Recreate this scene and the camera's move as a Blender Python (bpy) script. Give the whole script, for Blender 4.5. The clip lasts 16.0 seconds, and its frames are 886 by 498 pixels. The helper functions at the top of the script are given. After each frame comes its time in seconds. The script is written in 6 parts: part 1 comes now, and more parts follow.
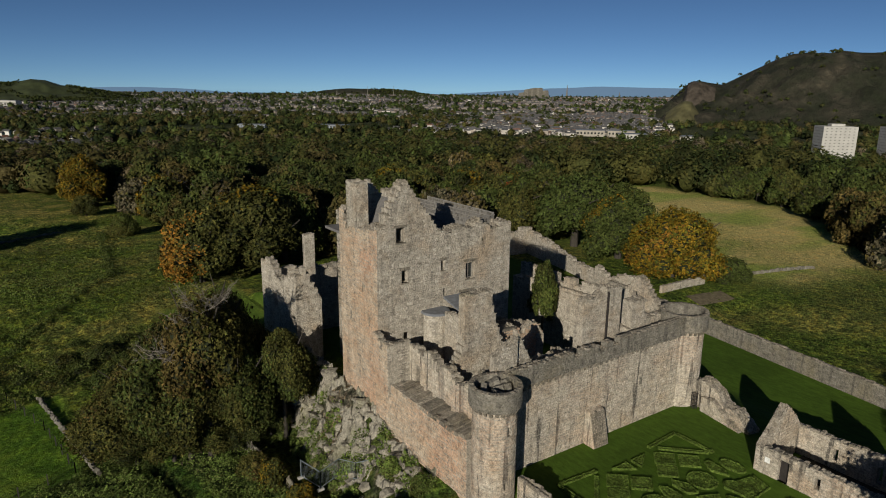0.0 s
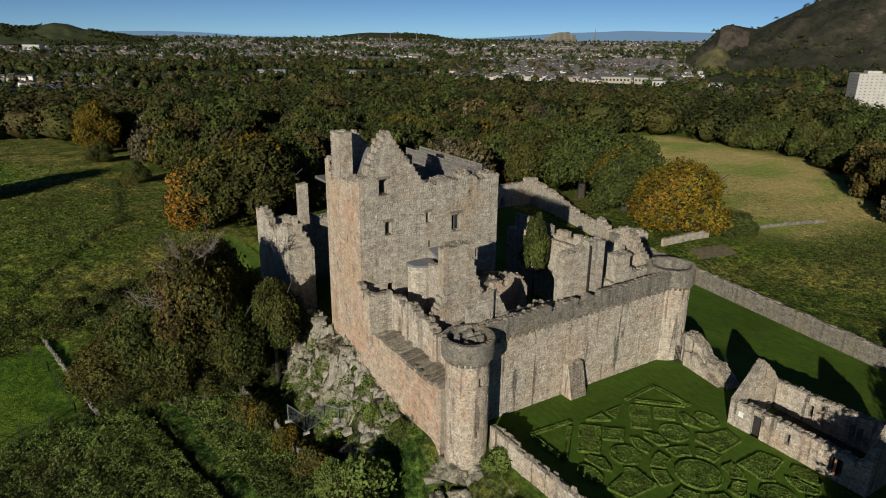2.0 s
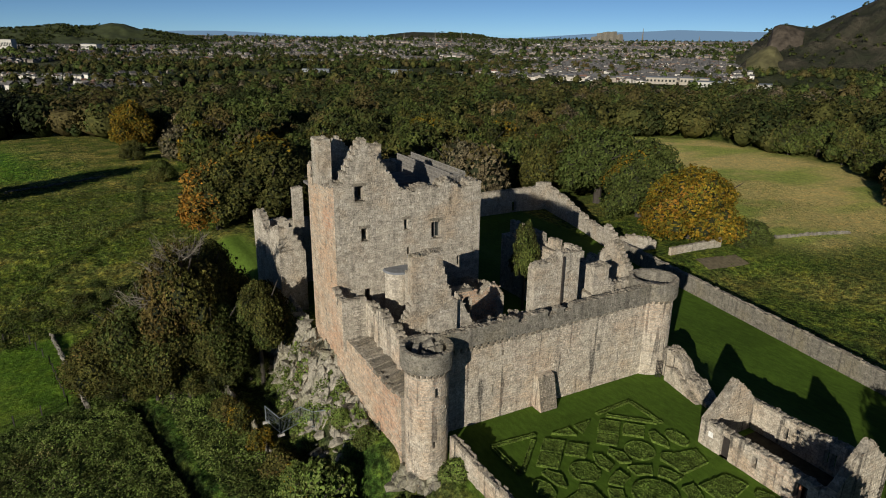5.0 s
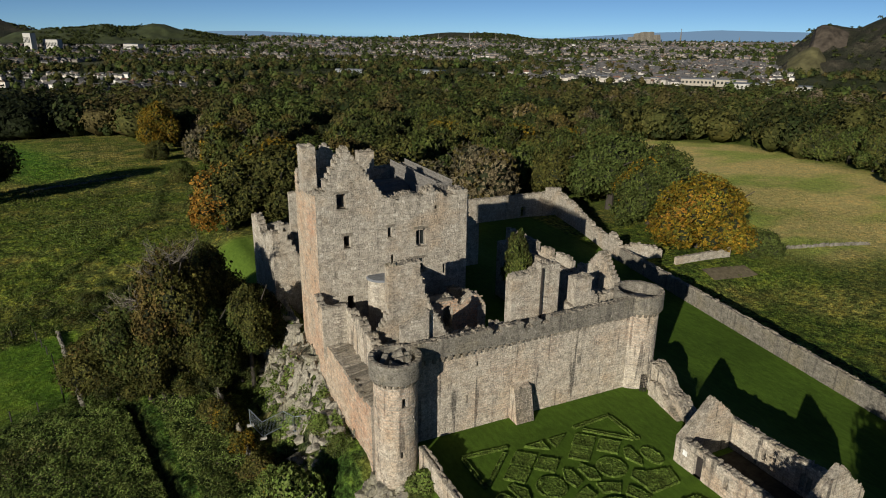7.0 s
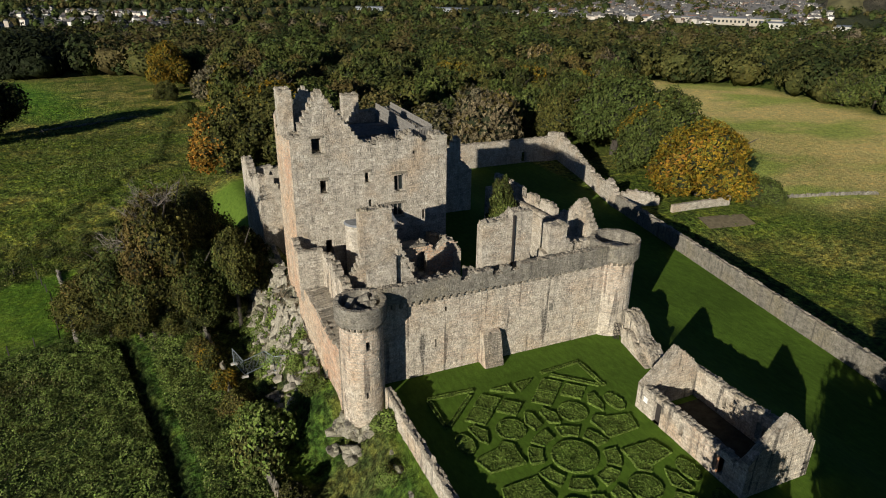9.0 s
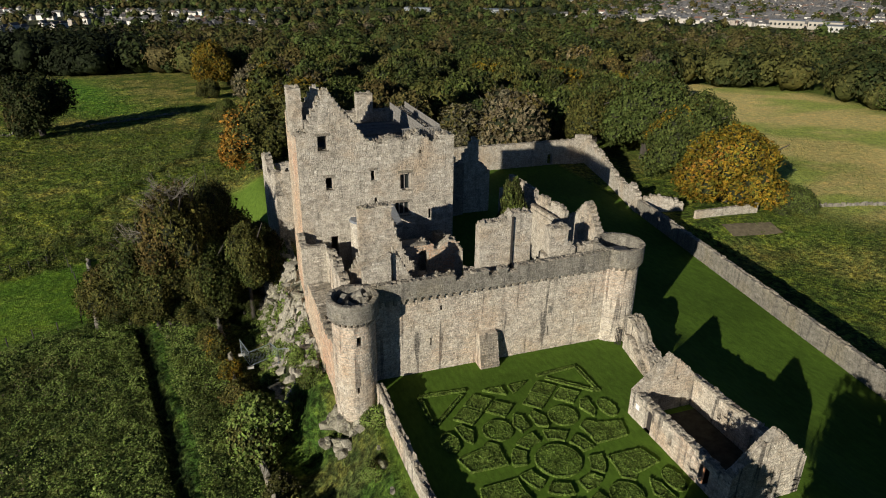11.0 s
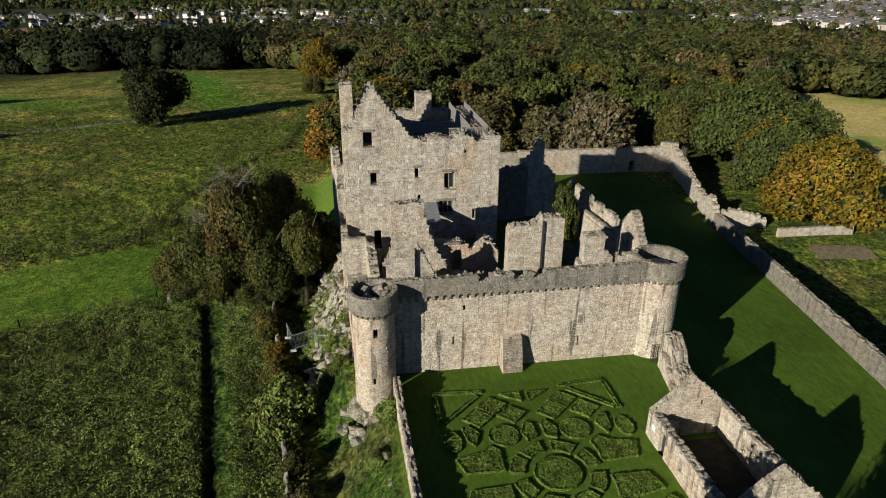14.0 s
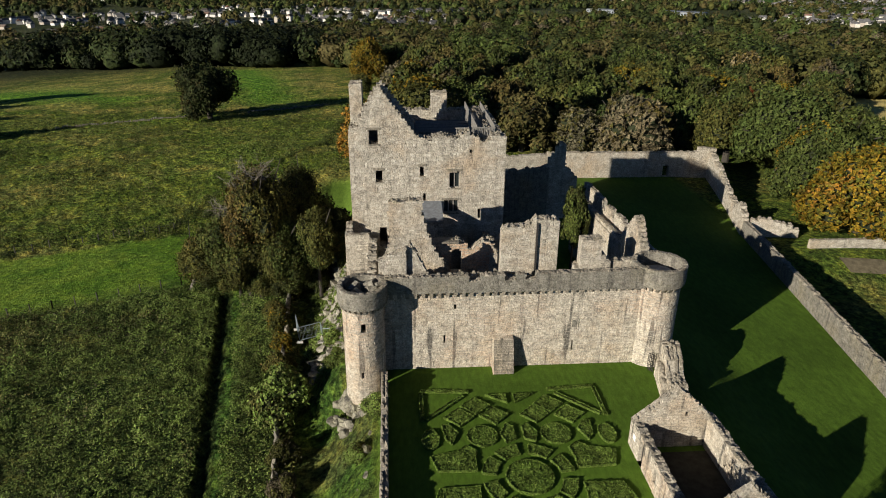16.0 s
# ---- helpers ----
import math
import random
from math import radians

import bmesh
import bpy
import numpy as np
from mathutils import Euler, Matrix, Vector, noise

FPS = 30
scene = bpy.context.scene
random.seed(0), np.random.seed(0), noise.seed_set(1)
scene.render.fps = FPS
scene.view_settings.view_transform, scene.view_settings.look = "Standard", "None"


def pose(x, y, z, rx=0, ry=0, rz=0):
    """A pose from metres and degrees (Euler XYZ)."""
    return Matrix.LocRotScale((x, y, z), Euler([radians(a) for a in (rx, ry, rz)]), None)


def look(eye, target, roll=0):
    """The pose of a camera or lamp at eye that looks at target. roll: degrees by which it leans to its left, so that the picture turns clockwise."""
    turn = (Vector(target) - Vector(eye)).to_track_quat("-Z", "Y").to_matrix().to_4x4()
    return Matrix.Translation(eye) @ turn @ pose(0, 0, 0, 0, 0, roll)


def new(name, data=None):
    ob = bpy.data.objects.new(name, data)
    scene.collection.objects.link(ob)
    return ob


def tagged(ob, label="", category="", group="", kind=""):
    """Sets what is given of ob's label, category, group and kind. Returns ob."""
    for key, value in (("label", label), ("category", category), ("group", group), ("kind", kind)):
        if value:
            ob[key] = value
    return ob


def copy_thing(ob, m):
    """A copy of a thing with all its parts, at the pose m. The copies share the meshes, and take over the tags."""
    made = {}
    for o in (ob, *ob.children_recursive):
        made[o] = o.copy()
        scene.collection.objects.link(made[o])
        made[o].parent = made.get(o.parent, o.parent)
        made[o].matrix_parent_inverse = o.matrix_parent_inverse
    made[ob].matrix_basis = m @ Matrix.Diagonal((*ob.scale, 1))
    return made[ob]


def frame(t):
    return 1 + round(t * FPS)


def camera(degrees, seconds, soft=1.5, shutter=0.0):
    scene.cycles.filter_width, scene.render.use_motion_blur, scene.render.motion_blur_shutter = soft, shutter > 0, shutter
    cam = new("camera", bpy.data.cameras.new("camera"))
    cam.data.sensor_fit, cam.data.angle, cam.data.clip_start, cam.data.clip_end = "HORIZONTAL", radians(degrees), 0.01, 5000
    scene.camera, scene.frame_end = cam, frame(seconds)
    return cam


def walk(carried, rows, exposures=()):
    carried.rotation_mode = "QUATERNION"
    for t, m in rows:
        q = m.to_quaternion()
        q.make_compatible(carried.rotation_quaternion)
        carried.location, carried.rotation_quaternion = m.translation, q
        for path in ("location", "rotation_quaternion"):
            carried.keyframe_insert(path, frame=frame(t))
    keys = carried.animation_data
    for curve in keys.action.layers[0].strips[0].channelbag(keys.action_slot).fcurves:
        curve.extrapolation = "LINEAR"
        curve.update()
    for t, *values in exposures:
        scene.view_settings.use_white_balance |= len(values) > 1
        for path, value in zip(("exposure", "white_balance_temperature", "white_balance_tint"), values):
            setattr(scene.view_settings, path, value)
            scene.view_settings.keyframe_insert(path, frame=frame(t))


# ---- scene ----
cam = camera(68.8, 16.0, 1.0)
METRES, EYE, TILT, LEAN, TURN = 38.0, 32.75, 2.0, 0.0, -34.5
ROWS = [
    (0.0, 0.0, 0.0, 0.0, 0.17, -15.76, -0.59),
    (0.5, 0.0262, -0.0013, 0.002, 0.68, -17.25, -0.59),
    (1.0, 0.0512, 0.0001, 0.0048, 1.24, -19.37, -0.59),
    (1.5, 0.0767, 0.0016, 0.0079, 1.75, -20.29, -0.59),
    (2.0, 0.103, 0.0035, 0.0106, 2.24, -20.34, -0.56),
    (2.5, 0.1302, 0.0054, 0.0123, 2.76, -20.35, -0.55),
    (3.0, 0.1586, 0.0073, 0.0138, 3.32, -20.36, -0.53),
    (3.5, 0.1878, 0.0097, 0.0154, 3.92, -20.37, -0.51),
    (4.0, 0.2157, 0.014, 0.0193, 4.58, -20.37, -0.48),
    (6.5, 0.3754, 0.0451, 0.0511, 8.39, -20.41, -0.33),
    (7.0, 0.4077, 0.0516, 0.0546, 9.06, -20.43, -0.31),
    (7.5, 0.4404, 0.0573, 0.0579, 9.71, -21.64, -0.32),
    (8.0, 0.4703, 0.0638, 0.0619, 10.36, -24.05, -0.31),
    (8.5, 0.5008, 0.0689, 0.0626, 10.75, -25.26, -0.3),
    (11.0, 0.6416, 0.0904, 0.062, 15.31, -25.36, -0.08),
    (11.5, 0.6665, 0.0970, 0.0645, 17.47, -25.35, 0.02),
    (12.0, 0.6929, 0.1027, 0.0637, 19.46, -25.33, 0.12),
    (12.5, 0.7241, 0.1123, 0.0627, 21.12, -25.29, 0.2),
    (13.0, 0.7563, 0.1247, 0.0615, 22.72, -25.27, 0.29),
    (13.5, 0.7903, 0.139, 0.0603, 24.27, -25.25, 0.38),
    (14.0, 0.8244, 0.1526, 0.0593, 25.51, -25.24, 0.46),
    (14.5, 0.8585, 0.1665, 0.059, 26.71, -25.22, 0.53),
    (15.0, 0.8937, 0.1806, 0.0585, 28.05, -25.22, 0.6),
    (15.5, 0.9287, 0.1972, 0.059, 29.43, -25.2, 0.65),
    (16.0, 0.962, 0.2156, 0.0589, 30.82, -25.19, 0.71),
]
walk(cam, [(t, pose(0, 0, EYE, TILT, LEAN, TURN) @ pose(METRES * x, METRES * y, METRES * z, 90 + pitch, roll, yaw)) for t, x, y, z, yaw, pitch, roll in ROWS],
     [(0.0, -0.28), (1.5, -0.12), (3.5, 0.0), (7.0, 0.08), (8.5, 0.34), (11.0, 0.38), (16.0, 0.58)])

# ---- light ----
SUN_AZ, SUN_EL = 52.2, 17.2          # the way the light travels, clockwise from +y, and the sun's height
world = bpy.data.worlds.new("sky")
scene.world = world
world.use_nodes = True
wn, wl = world.node_tree.nodes, world.node_tree.links
sky = wn.new("ShaderNodeTexSky")
sky.sky_type = "NISHITA"
sky.sun_disc = False
sky.sun_elevation = radians(SUN_EL)
sky.sun_rotation = radians(180 + SUN_AZ)
sky.air_density, sky.dust_density, sky.ozone_density = 0.32, 0.0, 2.6
wn["Background"].inputs["Strength"].default_value = 0.05
tone = wn.new("ShaderNodeMix")
tone.data_type, tone.blend_type = "RGBA", "MULTIPLY"
tone.inputs[0].default_value = 1.0
tone.inputs[7].default_value = (1.03, 1.22, 1.25, 1)
wl.new(sky.outputs[0], tone.inputs[6])
wl.new(tone.outputs[2], wn["Background"].inputs["Color"])
sun_data = bpy.data.lights.new("sun", "SUN")
sun_data.energy, sun_data.angle, sun_data.color = 5.0, radians(0.5), (1.0, 0.945, 0.825)
sun = new("sun", sun_data)
ce = math.cos(radians(SUN_EL))
ray = Vector((math.sin(radians(SUN_AZ)) * ce, math.cos(radians(SUN_AZ)) * ce, -math.sin(radians(SUN_EL))))
sun.matrix_world = look((0, 0, 80), Vector((0, 0, 80)) + ray)


# ---- materials ----
def material(name, rough=0.9):
    m = bpy.data.materials.new(name)
    m.use_nodes = True
    n, l = m.node_tree.nodes, m.node_tree.links
    b = n["Principled BSDF"]
    b.inputs["Roughness"].default_value = rough
    b.inputs["Specular IOR Level"].default_value = 0.2
    return m, n, l, b


def noise_node(n, l, coord, scale, detail=4.0, rough=0.6, stretch=None):
    t = n.new("ShaderNodeTexNoise")
    t.inputs["Scale"].default_value = scale
    t.inputs["Detail"].default_value = detail
    t.inputs["Roughness"].default_value = rough
    if stretch:
        mp = n.new("ShaderNodeMapping")
        mp.inputs["Scale"].default_value = stretch
        l.new(coord, mp.inputs["Vector"])
        l.new(mp.outputs[0], t.inputs["Vector"])
    else:
        l.new(coord, t.inputs["Vector"])
    return t.outputs["Fac"]


def ramp(n, l, fac, stops):
    r = n.new("ShaderNodeValToRGB")
    while len(r.color_ramp.elements) < len(stops):
        r.color_ramp.elements.new(0.5)
    for e, (p, c) in zip(r.color_ramp.elements, stops):
        e.position = p
        e.color = (*c, 1) if len(c) == 3 else c
    l.new(fac, r.inputs[0])
    return r.outputs[0]


def grey(v):
    return (v, v, v)


def mix(n, l, a, b, fac, mode="MIX"):
    m = n.new("ShaderNodeMix")
    m.data_type, m.blend_type = "RGBA", mode
    for sock, val in ((m.inputs[6], a), (m.inputs[7], b), (m.inputs[0], fac)):
        if isinstance(val, (int, float)):
            sock.default_value = val
        elif isinstance(val, tuple):
            sock.default_value = (*val, 1)
        else:
            l.new(val, sock)
    return m.outputs[2]


def bump(n, l, b, height, strength, dist):
    u = n.new("ShaderNodeBump")
    u.inputs["Strength"].default_value, u.inputs["Distance"].default_value = strength, dist
    l.new(height, u.inputs["Height"])
    l.new(u.outputs[0], b.inputs["Normal"])


def position(n):
    return n.new("ShaderNodeNewGeometry").outputs["Position"]


def island(n):
    return n.new("ShaderNodeNewGeometry").outputs["Random Per Island"]


def stone_material(name, tones, warm, dark=0.55, per_object=False, streaks=1.0, blushes=0.0, pink=(0.47, 0.285, 0.185)):
    m, n, l, b = material(name, 0.95)
    p = position(n)
    rnd = n.new("ShaderNodeObjectInfo").outputs["Random"] if per_object else island(n)
    col = ramp(n, l, rnd, [(i / (len(tones) - 1), c) for i, c in enumerate(tones)])
    stain = noise_node(n, l, p, 0.22, 5, 0.65)
    col = mix(n, l, col, warm, ramp(n, l, stain, [(0.5, grey(0)), (0.68, grey(0.75))]))
    run = noise_node(n, l, p, 1.0, 3, 0.55, (1.1, 1.1, 0.07))
    col = mix(n, l, col, (0.14, 0.125, 0.105), ramp(n, l, run, [(0.55, grey(0)), (0.68, grey(min(1, dark)))]))
    streak = noise_node(n, l, p, 1.0, 2, 0.5, (1.9, 1.9, 0.15))
    col = mix(n, l, col, (0.085, 0.077, 0.066), ramp(n, l, streak, [(0.585, grey(0)), (0.66, grey(min(1, dark * streaks)))]))
    blush = noise_node(n, l, p, 0.13, 4, 0.6)
    col = mix(n, l, col, pink, ramp(n, l, blush, [(0.48, grey(0)), (0.62, grey(blushes))]))
    patch = noise_node(n, l, p, 0.55, 6, 0.7)
    col = mix(n, l, col, (0.12, 0.11, 0.085), ramp(n, l, patch, [(0.52, grey(0)), (0.75, grey(dark))]))
    mottle = noise_node(n, l, p, 1.7, 6, 0.75)
    col = mix(n, l, col, ramp(n, l, mottle, [(0.33, grey(0.62)), (0.5, grey(1.0)), (0.66, grey(1.25))]), 1.0, "MULTIPLY")
    grain = noise_node(n, l, p, 6.0, 6, 0.8)
    col = mix(n, l, col, ramp(n, l, grain, [(0.3, grey(0.28)), (0.5, grey(1.0)), (0.7, grey(1.6))]), 0.95, "MULTIPLY")
    l.new(col, b.inputs["Base Color"])
    bump(n, l, b, grain, 0.9, 0.09)
    return m


GREY_TONES = [(0.285, 0.252, 0.20), (0.41, 0.368, 0.30), (0.345, 0.306, 0.245), (0.475, 0.428, 0.355), (0.31, 0.272, 0.22), (0.435, 0.388, 0.315), (0.375, 0.33, 0.264)]
WARM_TONES = [(0.43, 0.375, 0.295), (0.485, 0.43, 0.345), (0.45, 0.395, 0.312), (0.42, 0.365, 0.288), (0.50, 0.445, 0.36), (0.455, 0.39, 0.30), (0.435, 0.382, 0.305)]
STONE = stone_material("tower_stone", GREY_TONES, (0.36, 0.27, 0.18), 0.17)
STONE_WARM = stone_material("streaked_sandstone", WARM_TONES, (0.44, 0.325, 0.215), 0.5, streaks=1.8, blushes=0.3)
STONE_PINK = stone_material("pink_sandstone", [(c[0] * 1.0, c[1] * 0.9, c[2] * 0.82) for c in WARM_TONES], (0.46, 0.29, 0.18), 0.24, streaks=0.6, blushes=0.85)
# dark lichened stone; on the wall beyond the tower it also paints shade
STONE_DARK = stone_material("lichened_and_shaded_stone", [(c[0] * 0.5, c[1] * 0.51, c[2] * 0.51) for c in GREY_TONES], (0.2, 0.17, 0.11), 0.6)
MORTAR = stone_material("lime_mortar", [(0.35, 0.31, 0.25), (0.39, 0.345, 0.28)], (0.34, 0.27, 0.19), 0.5)
COPE = stone_material("coping_stone", [(0.17, 0.15, 0.12), (0.25, 0.215, 0.165), (0.21, 0.18, 0.14)], (0.2, 0.165, 0.11), 0.5, True)
COPE_SMALL = stone_material("broken_wall_top", [(0.20, 0.175, 0.14), (0.29, 0.25, 0.195), (0.24, 0.205, 0.16), (0.33, 0.29, 0.23)], (0.22, 0.19, 0.12), 0.5)
STONE_ONE = stone_material("single_stone", GREY_TONES, (0.36, 0.27, 0.18), 0.17, True)
WARM_ONE = stone_material("single_sandstone", WARM_TONES, (0.44, 0.325, 0.215), 0.5, True, 1.8, 0.3)
ROCK = stone_material("crag_rock", [(0.25, 0.225, 0.175), (0.31, 0.28, 0.22), (0.19, 0.17, 0.13)], (0.17, 0.165, 0.09), 0.85)


def plain(name, colour, rough=0.8, metal=0.0, vary=0.35, scale=3.0):
    m, n, l, b = material(name, rough)
    p = position(n)
    f = noise_node(n, l, p, scale, 5, 0.65)
    col = mix(n, l, colour, ramp(n, l, f, [(0.25, grey(1 - vary)), (0.75, grey(1 + vary))]), 1.0, "MULTIPLY")
    l.new(col, b.inputs["Base Color"])
    b.inputs["Metallic"].default_value = metal
    bump(n, l, b, f, 0.3, 0.03)
    return m


WOOD = plain("weathered_timber", (0.20, 0.185, 0.165), 0.85)
DARK_WOOD = plain("dark_timber", (0.035, 0.03, 0.027), 0.7)
SLATE = plain("stone_slab_roof", (0.16, 0.15, 0.14), 0.8)
LEAD = plain("lead_roof", (0.20, 0.21, 0.225), 0.5, 0.3)
STEEL = plain("galvanised_steel", (0.33, 0.38, 0.40), 0.45, 0.6)
WHITE = plain("white_sign", (0.75, 0.74, 0.7), 0.6)
RED = plain("red_sign", (0.45, 0.07, 0.06), 0.6)
RED_STONE = plain("red_sandstone", (0.42, 0.19, 0.10), 0.9)
BARK = plain("bark", (0.05, 0.043, 0.035), 0.95, 0, 0.5, 4)
GLASS, gn, gl, gb = material("window_glass", 0.08)
gb.inputs["Base Color"].default_value = (0.02, 0.025, 0.025, 1)
gb.inputs["Specular IOR Level"].default_value = 0.5


def leaf_material(name, tones, scale=0.35, vary=0.9, grain_scale=3.5, deep=(0.3, 1.75)):
    m, n, l, b = material(name, 0.7)
    col = ramp(n, l, island(n), [(i / max(1, len(tones) - 1), c) for i, c in enumerate(tones)])
    p = position(n)
    f = noise_node(n, l, p, scale, 3, 0.6)
    col = mix(n, l, col, ramp(n, l, f, [(0.3, grey(0.5)), (0.7, grey(1.4))]), 1.0, "MULTIPLY")
    each = ramp(n, l, n.new("ShaderNodeObjectInfo").outputs["Random"], [(0, (0.6, 0.62, 0.65)), (0.35, (1.25, 1.15, 0.95)), (0.65, (0.85, 0.95, 0.9)), (1, (1.45, 1.3, 1.1))])
    col = mix(n, l, col, each, vary, "MULTIPLY")
    grain = noise_node(n, l, p, grain_scale, 3, 0.7)
    col = mix(n, l, col, ramp(n, l, grain, [(0.34, grey(deep[0])), (0.5, grey(0.95)), (0.66, grey(deep[1]))]), 1.0, "MULTIPLY")
    l.new(col, b.inputs["Base Color"])
    b.inputs["Specular IOR Level"].default_value = 0.06
    bump(n, l, b, grain, 0.8, 0.5 / grain_scale)
    return m


LEAVES = {
    "green": leaf_material("green_leaves", [(0.038, 0.055, 0.015), (0.060, 0.076, 0.019), (0.047, 0.064, 0.017), (0.076, 0.085, 0.024)], vary=0.5),
    "brown": leaf_material("browning_leaves", [(0.068, 0.054, 0.022), (0.09, 0.070, 0.027), (0.060, 0.056, 0.018), (0.115, 0.084, 0.030)]),
    "olive": leaf_material("olive_leaves", [(0.056, 0.056, 0.017), (0.075, 0.071, 0.019), (0.045, 0.054, 0.015), (0.095, 0.086, 0.022)], vary=0.5),
    "yellow": leaf_material("turning_leaves", [(0.085, 0.088, 0.013), (0.155, 0.108, 0.012), (0.22, 0.125, 0.012), (0.068, 0.079, 0.015), (0.25, 0.135, 0.014)], 0.25, 0.35),
    "orange": leaf_material("orange_leaves", [(0.270, 0.117, 0.018), (0.225, 0.108, 0.020), (0.153, 0.090, 0.018), (0.090, 0.077, 0.018)], 0.3),
    "red": leaf_material("red_leaves", [(0.30, 0.06, 0.02), (0.24, 0.05, 0.02), (0.2, 0.08, 0.02)]),
    "dark": leaf_material("dark_leaves", [(0.025, 0.036, 0.012), (0.038, 0.047, 0.015), (0.043, 0.043, 0.015)]),
    "grey": leaf_material("bare_twigs", [(0.102, 0.085, 0.055), (0.136, 0.111, 0.072), (0.085, 0.072, 0.043)]),
    "shrub": leaf_material("shrub_leaves", [(0.10, 0.15, 0.03), (0.12, 0.175, 0.036), (0.138, 0.186, 0.04), (0.11, 0.15, 0.036), (0.15, 0.165, 0.052), (0.12, 0.168, 0.036)], 0.16, 0.0, 2.0, (0.5, 1.45)),
    "grass": leaf_material("rough_grass", [(0.068, 0.10, 0.017), (0.085, 0.11, 0.022), (0.12, 0.12, 0.032), (0.062, 0.095, 0.015)], 0.2, 0.0, 6.0),
    "straw": leaf_material("straw_grass", [(0.105, 0.112, 0.034), (0.132, 0.126, 0.044), (0.165, 0.15, 0.058), (0.094, 0.106, 0.03)], 0.15, 0.0, 6.0),
    "hedge": leaf_material("clipped_box", [(0.075, 0.122, 0.02), (0.10, 0.15, 0.026), (0.12, 0.16, 0.033), (0.07, 0.11, 0.02)], 0.8, 0.0, 5.0, (0.45, 1.5)),
}
FAR = {
    "green": leaf_material("far_green_crowns", [(0.040, 0.060, 0.015), (0.058, 0.080, 0.019), (0.072, 0.088, 0.024), (0.046, 0.062, 0.017)], 0.12, 0.0, 0.75, (0.55, 1.4)),
    "brown": leaf_material("far_brown_crowns", [(0.068, 0.056, 0.022), (0.085, 0.068, 0.026), (0.060, 0.056, 0.018), (0.10, 0.076, 0.028)], 0.12, 0.0, 0.75, (0.55, 1.4)),
    "olive": leaf_material("far_olive_crowns", [(0.052, 0.054, 0.017), (0.072, 0.070, 0.019), (0.045, 0.050, 0.015), (0.088, 0.080, 0.022)], 0.12, 0.0, 0.75, (0.55, 1.4)),
    "dark": leaf_material("far_dark_crowns", [(0.020, 0.030, 0.010), (0.032, 0.042, 0.013), (0.036, 0.038, 0.013)], 0.12, 0.0, 0.75, (0.55, 1.4)),
    # near-black leaves: the far wood's shade is in this colour
    "black": leaf_material("shade_dark_crowns", [(0.010, 0.014, 0.006), (0.016, 0.021, 0.008), (0.013, 0.016, 0.007)], 0.12, 0.0, 0.75, (0.55, 1.4)),
    "grey": leaf_material("far_bare_crowns", [(0.11, 0.088, 0.056), (0.13, 0.105, 0.066), (0.09, 0.075, 0.045)], 0.12, 0.0, 0.75, (0.55, 1.4)),
}
# nearly black filler: the shade between leaves put in as colour
CROWN_SHADE = plain("crown_inner_shade", (0.022, 0.026, 0.011), 0.95)


# ---- mesh helpers ----
class Buf:
    """Vertices and quads that pile up into one mesh."""

    def __init__(self):
        self.v, self.f = [], []

    def quad_box(self, pts):
        """Eight corners: four of the back ring, then four of the front ring."""
        k = len(self.v)
        self.v.extend(pts)
        self.f.extend([(k + 4, k + 5, k + 6, k + 7), (k, k + 3, k + 2, k + 1)] + [(k + i, k + (i + 1) % 4, k + 4 + (i + 1) % 4, k + 4 + i) for i in range(4)])

    def box(self, x0, x1, y0, y1, z0, z1):
        self.quad_box([(x0, y0, z0), (x1, y0, z0), (x1, y1, z0), (x0, y1, z0), (x0, y0, z1), (x1, y0, z1), (x1, y1, z1), (x0, y1, z1)])

    def beam(self, a, b, w, h=None):
        """A bar from a to b."""
        a, b = Vector(a), Vector(b)
        d = (b - a).normalized()
        s = d.cross(Vector((0, 0, 1))) if abs(d.z) < 0.95 else Vector((1, 0, 0))
        s = s.normalized() * w / 2
        u = s.cross(d).normalized() * (h or w) / 2
        self.quad_box([tuple(a - s - u), tuple(a + s - u), tuple(a + s + u), tuple(a - s + u), tuple(b - s - u), tuple(b + s - u), tuple(b + s + u), tuple(b - s + u)])

    def mesh(self, name):
        me = bpy.data.meshes.new(name)
        me.from_pydata(self.v, [], self.f)
        me.update()
        return me


def fast_mesh(name, verts, faces):
    """A mesh from arrays: verts (n, 3) and faces (m, 3 or 4)."""
    me = bpy.data.meshes.new(name)
    k = faces.shape[1]
    me.vertices.add(len(verts))
    me.vertices.foreach_set("co", np.ascontiguousarray(verts, dtype=np.float32).ravel())
    me.loops.add(faces.size)
    me.loops.foreach_set("vertex_index", np.ascontiguousarray(faces, dtype=np.int32).ravel())
    me.polygons.add(len(faces))
    me.polygons.foreach_set("loop_start", np.arange(0, faces.size, k, dtype=np.int32))
    me.polygons.foreach_set("loop_total", np.full(len(faces), k, dtype=np.int32))
    me.update(calc_edges=True)
    return me


def part(name, me, mat, parent=None, label="", smooth=False):
    """Link a mesh (or a Buf or bmesh) as one object, under a thing if one is given."""
    if isinstance(me, Buf):
        me = me.mesh(name)
    elif isinstance(me, bmesh.types.BMesh):
        bm, me = me, bpy.data.meshes.new(name)
        bm.to_mesh(me)
        bm.free()
    if mat and not me.materials:
        me.materials.append(mat)
    if smooth:
        me.polygons.foreach_set("use_smooth", [True] * len(me.polygons))
    ob = new(name, me)
    ob.parent = parent
    if label:
        tagged(ob, label)
    return ob


def thing(name, label, category, group="", kind="", at=(0, 0, 0)):
    ob = new(name)
    ob.location = at
    return tagged(ob, label, category, group, kind)


